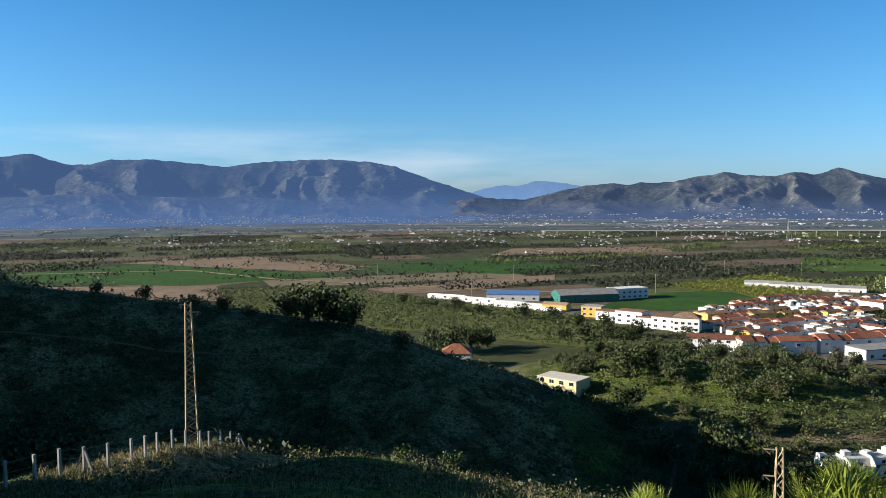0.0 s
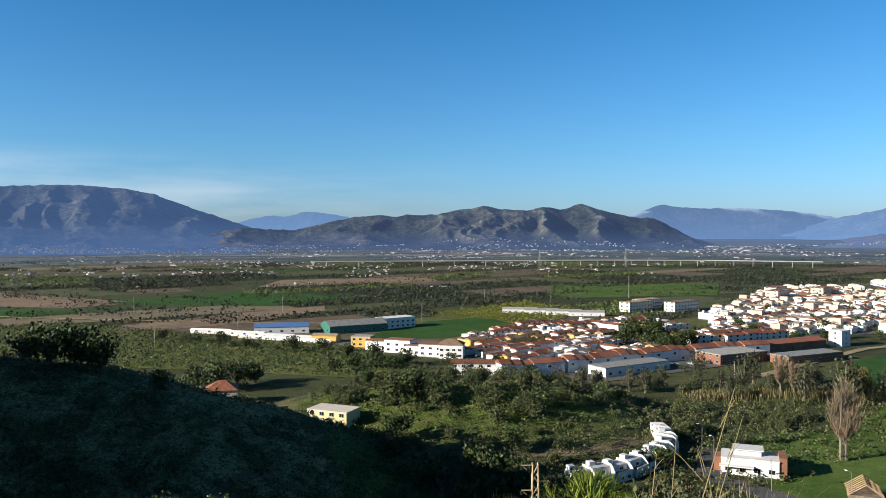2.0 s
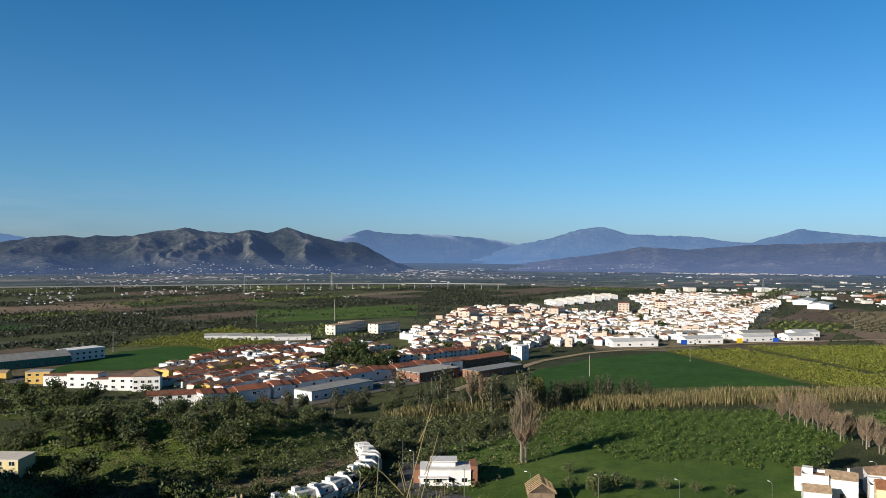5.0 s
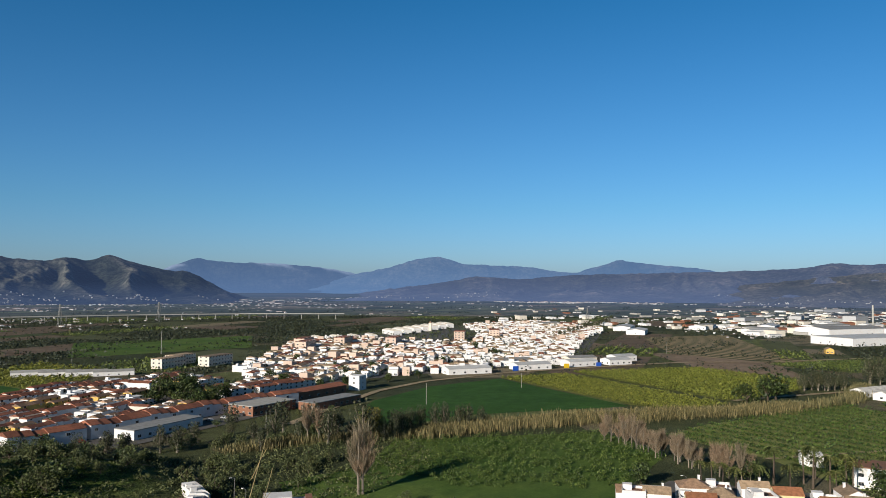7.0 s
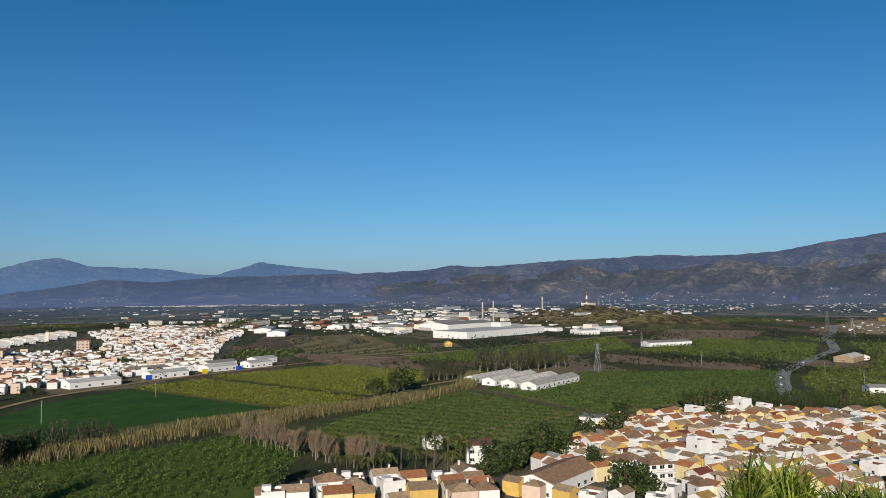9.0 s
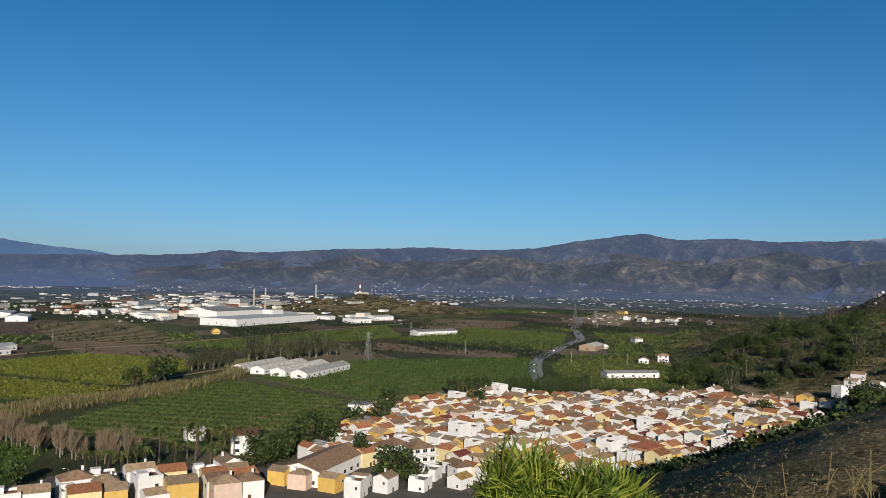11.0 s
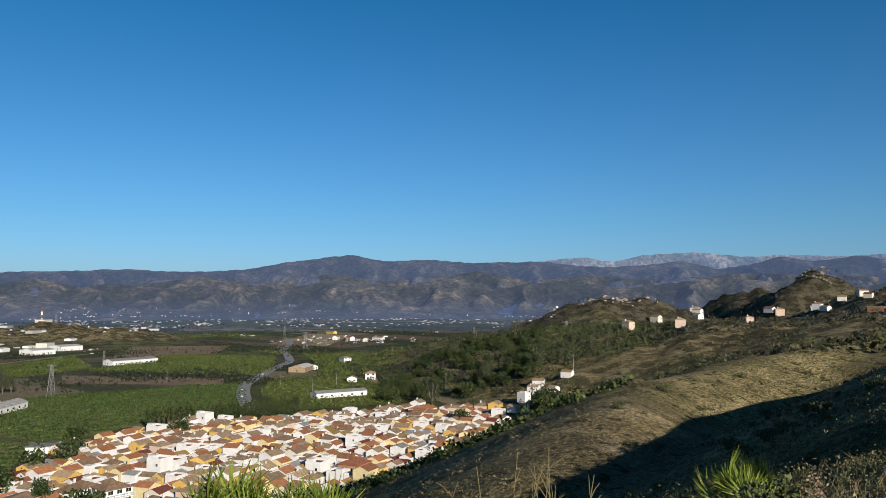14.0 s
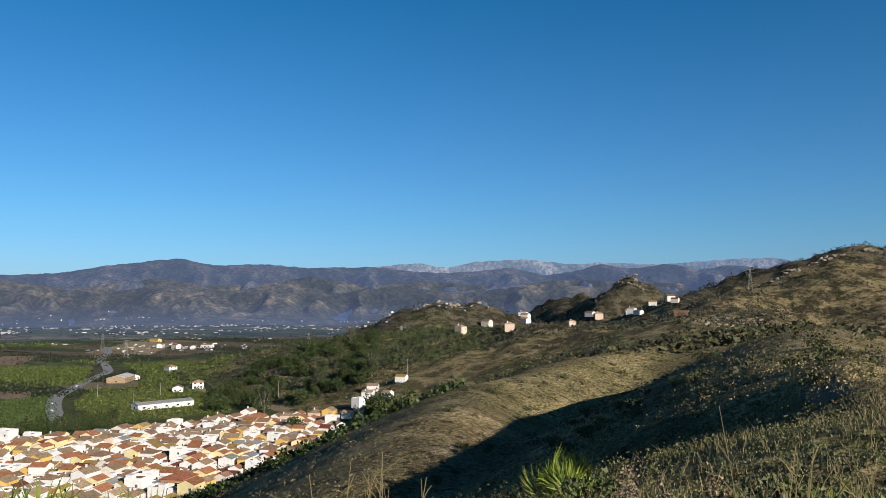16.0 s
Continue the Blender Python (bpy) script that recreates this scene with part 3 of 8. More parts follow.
def leaves(points, size, rng_, squash=1.0, up=0.0):
    """Quads of the given size (array or number), turned at random, at points: vertices and faces."""
    p = np.asarray(points, float)
    n = len(p)
    a = rng_.normal(size=(n, 3))
    a[:, 2] += up
    a /= np.linalg.norm(a, axis=1)[:, None]
    b = np.cross(a, rng_.normal(size=(n, 3)))
    b /= np.linalg.norm(b, axis=1)[:, None] + 1e-9
    c = np.cross(a, b)
    s = (np.broadcast_to(np.asarray(size, float), (n,)) * 0.5)[:, None]
    k = rng_.uniform(0.55, 1.0, (n, 1))
    b, c = b * s, c * s * k
    c[:, 2] *= squash
    v = np.stack([p - b * 0.35 - c, p + b * 0.9 - c * 0.2, p + b * 0.25 + c, p - b - c * 0.1], 1).reshape(-1, 3)
    return v, np.arange(4 * n).reshape(n, 4)


def soup(name, verts, quads, *materials):
    """A mesh from plain arrays."""
    me = bpy.data.meshes.new(name)
    me.vertices.add(len(verts))
    me.vertices.foreach_set("co", np.ascontiguousarray(verts, np.float32).ravel())
    k = quads.shape[1]
    me.loops.add(quads.size)
    me.loops.foreach_set("vertex_index", np.ascontiguousarray(quads, np.int32).ravel())
    me.polygons.add(len(quads))
    me.polygons.foreach_set("loop_start", np.arange(0, quads.size, k, dtype=np.int32))
    for m in materials:
        me.materials.append(m)
    me.update(calc_edges=True)
    return me


def inside(x, y, poly):
    """Which of the points lie in the polygon."""
    x, y = np.asarray(x, float), np.asarray(y, float)
    r = np.zeros(x.shape, bool)
    for (ax, ay), (bx, by) in zip(poly, poly[1:] + poly[:1]):
        if ay != by:
            r ^= ((ay > y) != (by > y)) & (x < (bx - ax) * (y - ay) / (by - ay) + ax)
    return r


def scatter(poly, n, rng_):
    xs, ys = [q[0] for q in poly], [q[1] for q in poly]
    x, y = rng_.uniform(min(xs), max(xs), n * 4), rng_.uniform(min(ys), max(ys), n * 4)
    k = inside(x, y, poly)
    return x[k][:n], y[k][:n]


def foliage(name, dark, mid, light, rough=0.6, spread=True):
    k = Nodes(name, rough, 0.25)
    r = k.island()
    c = k.ramp(r, [(0.0, dark), (0.5, mid), (1.0, light)])
    big = k.noise(0.09, k.coords("World"), 3)
    c = k.mix(0.5, c, k.ramp(big, [(0.3, g3(0.6, 0.65, 0.6)), (0.7, g3(1.1, 1.05, 0.95))]), "MULTIPLY")
    own = k.ramp(k.rand(), [(0.0, g3(0.75, 0.85, 0.8)), (1.0, g3(1.1, 1.0, 0.9))])
    c = k.mix(0.7, c, own, "MULTIPLY")
    return k.colour(c)


def field_soil(name, a, b, rows=0.0, turn=0.0, line=None):
    """Tilled or sown ground; rows: spacing of the drills in metres."""
    k = Nodes(name, 0.95, 0.1)
    co = k.coords("World")
    n1, n2 = k.noise(0.03, co, 5), k.noise(1.1, co, 5)
    c = k.ramp(n1, [(0.3, a), (0.7, b)])
    c = k.mix(0.6, c, k.ramp(n2, [(0.3, g3(0.55, 0.55, 0.55)), (0.7, g3(1, 1, 1))]), "MULTIPLY")
    c = k.mix(0.7, c, k.ramp(k.noise(0.14, co, 6, 0.7), [(0.36, g3(0.66, 0.72, 0.68)), (0.62, g3(1.25, 1.22, 1.15))]), "MULTIPLY")
    if rows:
        mp = k.t.nodes.new("ShaderNodeMapping")
        mp.inputs["Rotation"].default_value = (0, 0, radians(turn))
        k.link(co, mp.inputs["Vector"])
        w = k.add("ShaderNodeTexWave", Scale=0.314 / rows, Distortion=0.6, Detail=2.0)
        k.link(mp.outputs[0], w.inputs["Vector"])
        c = k.mix(k.ramp(w.outputs[0], [(0.35, g3(0, 0, 0)), (0.6, g3(1, 1, 1))]), line, c)
    k.bump(n2, 0.7, 0.25)
    return k.colour(c)


WHITE = plain("white lime render", g3(0.75, 0.735, 0.72), 0.85, 0.06)
CREAM = plain("cream render", g3(0.70, 0.64, 0.55), 0.85, 0.07)
OCHRE_PALE = plain("pale yellow render", g3(0.78, 0.66, 0.36), 0.85, 0.07)
OCHRE = plain("ochre yellow render", g3(0.68, 0.44, 0.12), 0.85, 0.07)
SALMON = plain("salmon render", g3(0.66, 0.50, 0.40), 0.85, 0.07)
BRICK = plain("brown brickwork", g3(0.30, 0.14, 0.085), 0.9, 0.10)
TILE_RED = plain("red clay tiles", g3(0.32, 0.125, 0.075), 0.8, 0.20, 0.9)
TILE_BROWN = plain("weathered brown clay tiles", g3(0.34, 0.22, 0.145), 0.85, 0.20, 0.9)
TILE_TAN = plain("lichen-tanned clay tiles", g3(0.44, 0.32, 0.21), 0.85, 0.20, 0.9)
TILE_ORANGE = plain("orange clay tiles", g3(0.46, 0.20, 0.10), 0.8, 0.18, 0.9)
TILE_OCHRE = plain("ochre clay tiles", g3(0.38, 0.25, 0.09), 0.85, 0.16, 0.9)
TILE_DARK = plain("dark red clay tiles", g3(0.20, 0.06, 0.045), 0.85, 0.16, 0.9)
TERRACE = plain("terracotta terrace floor", g3(0.30, 0.15, 0.09), 0.8, 0.12)
SHEET_PALE = plain("pale grey sheet roof", g3(0.55, 0.55, 0.54), 0.6, 0.10, 0.15)
SHEET_MOTTLED = plain("weather-mottled pale fibre cement", g3(0.68, 0.66, 0.63), 0.8, 0.22, 0.35)
GREY_ROOF = plain("grey fibre cement sheet", g3(0.34, 0.34, 0.33), 0.75, 0.14, 0.4)
BLUE_ROOF = plain("blue painted sheet roof", g3(0.10, 0.20, 0.42), 0.5, 0.08, 0.4)
GREEN_ROOF = plain("green painted sheet roof", g3(0.04, 0.17, 0.13), 0.5, 0.08, 0.4)
BLUE_PAINT = plain("blue paint", g3(0.02, 0.10, 0.48), 0.5, 0.05)
YELLOW_PAINT = plain("yellow paint", g3(0.80, 0.55, 0.03), 0.5, 0.05)
GLASS = plain("dark window glass", g3(0.02, 0.025, 0.03), 0.12, 0.05, spec=0.6)
FRAME = plain("white window frame", g3(0.72, 0.72, 0.70), 0.5, 0.05)
WOOD = plain("brown door wood", g3(0.13, 0.065, 0.03), 0.6, 0.12)
CONCRETE = plain("pale concrete", g3(0.40, 0.39, 0.36), 0.9, 0.12)
STEEL = plain("galvanised steel", g3(0.26, 0.26, 0.25), 0.5, 0.10, metal=0.3)
OCHRE_STEEL = plain("ochre painted steel lattice", g3(0.47, 0.36, 0.21), 0.5, 0.12, 2.0)
ROAD_GREY = plain("sun-bleached grey asphalt", g3(0.25, 0.25, 0.26), 0.85, 0.10, 0.2)
ASPHALT = plain("worn grey asphalt", g3(0.11, 0.11, 0.115), 0.9, 0.15, 0.2)
PAVING = plain("pale street concrete", g3(0.17, 0.16, 0.148), 0.9, 0.18, 0.1)
DIRT = plain("brown dirt track", g3(0.19, 0.14, 0.085), 0.95, 0.16, 0.3)
BARK = plain("grey brown bark", g3(0.13, 0.10, 0.075), 0.95, 0.2, 3.0)
BARK_PALE = plain("pale grey bark", g3(0.30, 0.26, 0.21), 0.95, 0.2, 3.0)
LEAF_DARK = foliage("dark evergreen leaves", g3(0.012, 0.020, 0.006), g3(0.032, 0.049, 0.013), g3(0.079, 0.108, 0.029))
LEAF_OLIVE = foliage("grey green olive leaves", g3(0.026, 0.037, 0.013), g3(0.067, 0.084, 0.032), g3(0.132, 0.151, 0.063))
LEAF_EUCA = foliage("eucalyptus leaves", g3(0.020, 0.027, 0.014), g3(0.048, 0.056, 0.029), g3(0.101, 0.101, 0.054))
LEAF_YELLOW = foliage("yellowing poplar leaves", g3(0.06, 0.06, 0.012), g3(0.13, 0.12, 0.025), g3(0.22, 0.19, 0.05))
LEAF_CITRUS = foliage("citrus leaves", g3(0.028, 0.042, 0.010), g3(0.078, 0.104, 0.024), g3(0.165, 0.185, 0.050))
LEAF_LEMON = foliage("sunlit lemon grove leaves", g3(0.062, 0.074, 0.010), g3(0.140, 0.150, 0.022), g3(0.245, 0.240, 0.046))
LEAF_SCRUB = foliage("scrub leaves", g3(0.026, 0.034, 0.012), g3(0.065, 0.072, 0.028), g3(0.130, 0.120, 0.055))
LEAF_MAQUIS = foliage("olive brown maquis leaves", g3(0.018, 0.021, 0.010), g3(0.046, 0.048, 0.022), g3(0.100, 0.094, 0.046))
# maquis of the far hills, its colour greyed to stand in for haze
LEAF_HAZED = foliage("haze-greyed maquis leaves", g3(0.022, 0.023, 0.019), g3(0.050, 0.049, 0.040), g3(0.105, 0.098, 0.080))
LEAF_FAR = foliage("far dark tree leaves", g3(0.010, 0.015, 0.009), g3(0.024, 0.031, 0.017), g3(0.051, 0.058, 0.031))
LEAF_ORANGE = foliage("sunlit orange tree leaves", g3(0.022, 0.040, 0.009), g3(0.062, 0.092, 0.018), g3(0.130, 0.160, 0.036))
LEAF_GROVE = foliage("dark citrus hedge leaves", g3(0.016, 0.034, 0.006), g3(0.044, 0.080, 0.014), g3(0.100, 0.148, 0.030))
LEAF_PALM = foliage("palm fronds", g3(0.035, 0.050, 0.014), g3(0.085, 0.105, 0.030), g3(0.180, 0.180, 0.065))
LEAF_FAN = foliage("fan palm blades", g3(0.050, 0.085, 0.012), g3(0.130, 0.185, 0.025), g3(0.300, 0.330, 0.060), 0.45)
TWIG = foliage("bare tan twigs", g3(0.11, 0.080, 0.055), g3(0.21, 0.155, 0.108), g3(0.34, 0.26, 0.19))
REED = foliage("dry reed stems", g3(0.035, 0.042, 0.016), g3(0.12, 0.110, 0.050), g3(0.25, 0.21, 0.105))
DRY_GRASS = foliage("dry grass", g3(0.13, 0.105, 0.050), g3(0.25, 0.20, 0.10), g3(0.42, 0.34, 0.19))
GREEN_GRASS = foliage("green grass", g3(0.030, 0.050, 0.010), g3(0.075, 0.110, 0.022), g3(0.160, 0.190, 0.055))
# ---- fields, roads and streets: thin sheets on the valley floor ----
def sheet(name, poly, z, material, label, category="field"):
    bm = bmesh.new()
    bm.faces.new([bm.verts.new((x, y, z)) for x, y in poly])
    bmesh.ops.triangulate(bm, faces=bm.faces)
    for f in bm.faces:
        if f.normal.z < 0:
            f.normal_flip()
    return tagged(new(name, mesh_from(name, bm, material)), label, category, kind="structure")


def ribbon(name, line, width, lift, material, label, category="road"):
    """A road or track laid over the terrain along a smoothed line."""
    p = np.array(line, float)
    t = np.concatenate([[0], np.cumsum(np.hypot(*np.diff(p, axis=0).T))])
    u = np.arange(0, t[-1], max(1.5, t[-1] / 400))
    x, y = np.interp(u, t, p[:, 0]), np.interp(u, t, p[:, 1])
    n = max(3, int(len(u) * 0.04)) * 2 + 1
    k = np.hanning(n + 2)[1:-1] / np.hanning(n + 2)[1:-1].sum()
    x, y = (np.convolve(np.pad(q, n // 2, "reflect", reflect_type="odd"), k, "valid") for q in (x, y))
    dx, dy = np.gradient(x), np.gradient(y)
    l = np.hypot(dx, dy)
    rows = [(x + s * width * dy / l, y - s * width * dx / l) for s in (-0.5, -0.17, 0.17, 0.5)]
    v = np.stack([np.stack([a, b, terrain(a, b) + lift], -1) for a, b in rows])
    me = grid_mesh(name, v.reshape(-1, 3), 4, len(x), False, material)
    return tagged(new(name, me), label, category, kind="structure")


CROP = field_soil("green winter cereal", g3(0.026, 0.072, 0.013), g3(0.046, 0.108, 0.020))
MEADOW = field_soil("meadow grass", g3(0.050, 0.100, 0.018), g3(0.105, 0.150, 0.034))
GROVE_SOIL = field_soil("weedy orchard soil", g3(0.090, 0.118, 0.030), g3(0.150, 0.160, 0.052))
PLOUGH = field_soil("brown ploughed soil", g3(0.185, 0.134, 0.096), g3(0.270, 0.196, 0.138))
LEMON_SOIL = field_soil("weedy lemon grove soil", g3(0.120, 0.130, 0.034), g3(0.175, 0.180, 0.052))
GROVE_PALE = field_soil("pale weedy orchard soil", g3(0.150, 0.170, 0.055), g3(0.220, 0.225, 0.082))
TAN = field_soil("tan bare soil", g3(0.27, 0.21, 0.135), g3(0.37, 0.29, 0.19))
PLANTING = field_soil("young planting", g3(0.27, 0.20, 0.12), g3(0.34, 0.255, 0.155), 15.0, 20, g3(0.07, 0.075, 0.035))

FIELDS = [
    ("field_1", [(468, 332), (411, 200), (321, 255), (274, 256), (290, 300), (330, 325), (400, 342)], CROP, "dark green winter cereal field"),
    ("field_2", [(473, 336), (527, 311), (458, 160), (416, 174), (415, 202)], LEMON_SOIL, "dry soil under a lemon grove"),
    ("field_3", [(545, 317), (642, 248), (597, 140), (493, 154), (469, 166)], LEMON_SOIL, "dry soil under a lemon grove"),
    ("field_4", [(378, 146), (501, 106), (419, 19), (317, 35), (290, 60), (322, 98), (340, 148)], GROVE_PALE, "green weedy soil of a citrus orchard"),
    ("field_5", [(621, 36), (666, -117), (468, -88), (456, -20), (420, 12), (509, 93)], GROVE_PALE, "green weedy soil of a citrus orchard"),
    ("field_6", [(252, 235), (303, 195), (330, 175), (304, 132), (242, 120), (208, 165), (208, 210)], MEADOW, "weedy soil of an old orange orchard"),
    ("field_7", [(208, 210), (208, 165), (242, 120), (225, 100), (170, 120), (140, 165), (172, 215)], MEADOW, "bright green meadow"),
    ("field_8", [(795, 21), (711, -110), (651, -100), (717, 24)], PLOUGH, "brown ploughed field strip"),
    ("field_9", [(978, 458), (1114, 393), (760, 200), (723, 303)], PLANTING, "tan field with rows of young trees"),
    ("field_10", [(763, 358), (735, 224), (624, 156), (600, 200), (633, 244)], PLOUGH, "brown bare field"),
    ("field_11", [(717, 218), (1048, 16), (862, -5), (689, 141), (694, 179)], GROVE_SOIL, "soil of a dark orchard"),
    ("field_12", [(832, 1), (1038, -97), (954, -210), (744, -159), (738, -121)], GROVE_SOIL, "soil of a dark orchard"),
    ("field_13", [(90, 487), (159, 561), (234, 583), (217, 508), (143, 469)], CROP, "green field behind the warehouses"),
    ("field_14", [(165, 600), (295, 692), (306, 593), (217, 500), (212, 560)], LEMON_SOIL, "dry soil under a lemon grove"),
    ("field_15", [(1, 530), (80, 450), (107, 360), (71, 350), (0, 396), (-45, 418), (-147, 518), (-194, 605), (-106, 639)], GROVE_SOIL, "soil of a grey green citrus orchard"),
    ("field_16", [(1, 654), (103, 712), (96, 664), (20, 590), (-60, 560), (-60, 610)], PLOUGH, "brown ploughed field strip"),
    ("field_17", [(-380, 900), (-120, 760), (-60, 800), (-250, 1000)], PLOUGH, "brown ploughed field"),
    ("field_18", [(-500, 720), (-220, 640), (-100, 720), (-330, 880)], CROP, "green field beside a farm track"),
    ("field_19", [(-100, 800), (60, 720), (160, 800), (30, 900)], CROP, "green field in the valley"),
    ("field_20", [(60, 980), (300, 1010), (330, 1130), (100, 1110)], PLOUGH, "brown field strip in the valley"),
    ("field_21", [(330, 720), (520, 700), (640, 860), (420, 900)], MEADOW, "green field behind the town"),
    ("field_22", [(640, -200), (720, -260), (640, -330), (560, -240)], TAN, "tan bare yard beside a farm"),
    ("field_23", [(1150, -330), (1500, -480), (1600, -420), (1250, -260)], TAN, "tan field in the valley"),
    ("field_24", [(750, 470), (870, 620), (930, 560), (820, 430)], PLOUGH, "brown waste ground inside the town"),
    ("field_25", [(-260, 520), (-150, 540), (-190, 640), (-330, 640)], PLOUGH, "grey brown fallow field"),
    ("field_27", [(482, -108), (600, -120), (700, -152), (680, -215), (560, -222), (485, -190)], GROVE_SOIL, "weedy soil of a grove beside the road"),
    ("field_28", [(690, -190), (860, -232), (1000, -252), (980, -330), (800, -320), (690, -262)], GROVE_SOIL, "weedy soil of a valley grove"),
    ("field_29", [(1010, -20), (1250, -60), (1230, -200), (1050, -150)], PLOUGH, "brown fallow strip in the valley"),
    ("field_30", [(1080, -270), (1300, -350), (1350, -300), (1120, -240)], PLOUGH, "brown field strip beyond the road"),
    ("field_26", [(110, 470), (140, 455), (80, 450), (60, 480)], PAVING, "concrete works yard"),
]
for i, (name, poly, mat_, text) in enumerate(FIELDS):
    sheet(name, poly, 0.10 + 0.006 * i, mat_, text)

sheet("pavement_1", [(285, 28), (387, -3), (430, -22), (446, -50), (440, -80), (444, -126), (452, -190), (440, -262), (400, -275), (360, -225), (309, -153), (255, -90), (240, -30), (225, 60), (235, 113), (262, 113), (275, 80)], 0.30, PAVING, "pale concrete village streets", "pavement")
sheet("pavement_2", [(111, 340), (128, 328), (166, 309), (222, 322), (290, 340), (312, 366), (240, 380), (262, 440), (268, 508), (190, 498), (136, 440), (128, 385)], 0.29, PAVING, "pale town streets", "pavement")
sheet("pavement_3", [(345, 405), (430, 400), (480, 385), (545, 372), (600, 352), (720, 400), (1090, 575), (1300, 760), (1180, 900), (1040, 830), (800, 800), (570, 705), (410, 562), (338, 465)], 0.28, PAVING, "streets of the white town", "pavement")
ribbon("road_1", [(470, -96), (502, -93), (560, -100), (607, -108), (650, -118), (700, -138), (790, -172), (860, -205), (960, -225), (1060, -240), (1200, -285), (1400, -330)], 10, 0.9, ROAD_GREY, "winding grey asphalt valley road")
ribbon("road_2", [(245, 300), (300, 325), (360, 352), (420, 362), (500, 350)], 5, 0.42, TAN, "pale lane beside a green field")
ribbon("road_3", [(500, 350), (560, 330), (680, 280), (740, 215), (790, 190), (1060, 30), (1180, -60)], 7, 0.42, TAN, "pale straight farm road")
ribbon("road_4", [(150, 205), (132, 180), (140, 156), (160, 132), (185, 104), (222, 84)], 8, 0.42, ASPHALT, "grey street below the hill")
ribbon("road_5", [(-420, 760), (-260, 790), (-150, 690), (-60, 640), (40, 590), (110, 560)], 5, 0.42, TAN, "pale farm track through the fields")
ribbon("road_6", [(470, 162), (500, 150), (560, 120), (600, 110)], 5, 0.42, TAN, "pale track between citrus groves")
ribbon("road_7", [(320, 98), (375, 60), (425, 22)], 3, 0.42, TAN, "pale track across an orchard")
ribbon("road_8", [(13, -26), (18, -34), (22, -44), (25, -58), (34, -75)], 1.3, 0.06, DIRT, "trodden dirt path on the hillside")
ribbon("road_9", [(-130, 180), (-90, 192), (-50, 196), (-18, 192)], 0.7, 0.12, DIRT, "dirt track across a shaded hillside")
ribbon("road_10", [(15, 120), (0, 132), (-12, 150), (8, 176), (22, 172)], 1.6, 0.12, DIRT, "dirt track in a shaded gully")
ribbon("road_12", [(430, -690), (418, -748), (402, -800), (392, -850), (382, -910), (372, -980), (366, -1060)], 4.5, 0.6, DIRT, "pale track climbing a hill crest")
ribbon("road_11", [(44, 290), (70, 280), (95, 276), (125, 266), (150, 250)], 2.0, 0.25, DIRT, "pale footpath on an olive mound")
# ---- trees: prototypes with trunk and crown, then copies ----
nrng = np.random.default_rng(5)


def crown_points(n, rx, ry, rz, zc, lumps, rng_):
    """Points in an uneven crown: a cluster of smaller balls, denser towards their skins."""
    c = rng_.normal(size=(lumps, 3))
    c /= np.linalg.norm(c, axis=1)[:, None]
    c *= rng_.uniform(0.25, 0.75, (lumps, 1))
    rad = rng_.uniform(0.28, 0.5, lumps)
    which = rng_.integers(0, lumps, n)
    d = rng_.normal(size=(n, 3))
    d /= np.linalg.norm(d, axis=1)[:, None]
    p = c[which] + d * (rad[which] * rng_.uniform(0.55, 1.05, n) ** 0.5)[:, None]
    return p * (rx, ry, rz) + (0, 0, zc)


def tree(name, label, height, rx, rz, leaf, bark, n, size, lumps, trunk_h, seed, squash=1.0, lean=0.0):
    rng_ = np.random.default_rng(seed)
    root = tagged(new(name), label, "tree")
    bm = bmesh.new()
    r0 = height * 0.028 + 0.06
    mid = (lean * 0.4, 0.1, trunk_h)
    taper(bm, [(0, 0, -0.4), (0.05, 0, trunk_h * 0.5), mid, (lean, 0, height * 0.75)], [r0 * 1.3, r0, r0 * 0.8, r0 * 0.15])
    for i in range(5):
        a = 6.28 * i / 5 + rng_.uniform(0, 0.8)
        e = (rx * 0.6 * math.cos(a), rx * 0.6 * math.sin(a), trunk_h + (height - trunk_h) * rng_.uniform(0.35, 0.75))
        taper(bm, [mid, tuple((Vector(mid) + Vector(e)) / 2 + Vector((0, 0, 0.2))), e], [r0 * 0.55, r0 * 0.35, r0 * 0.1], 4)
    part("trunk", bm, bark, root)
    zc = height - rz
    v, q = leaves(crown_points(n, rx, rx, rz, zc, lumps, rng_), rng_.uniform(0.6, 1.25, n) * size, rng_, squash)
    crown = new("crown", soup("crown", v, q, leaf))
    crown.parent = root
    return root


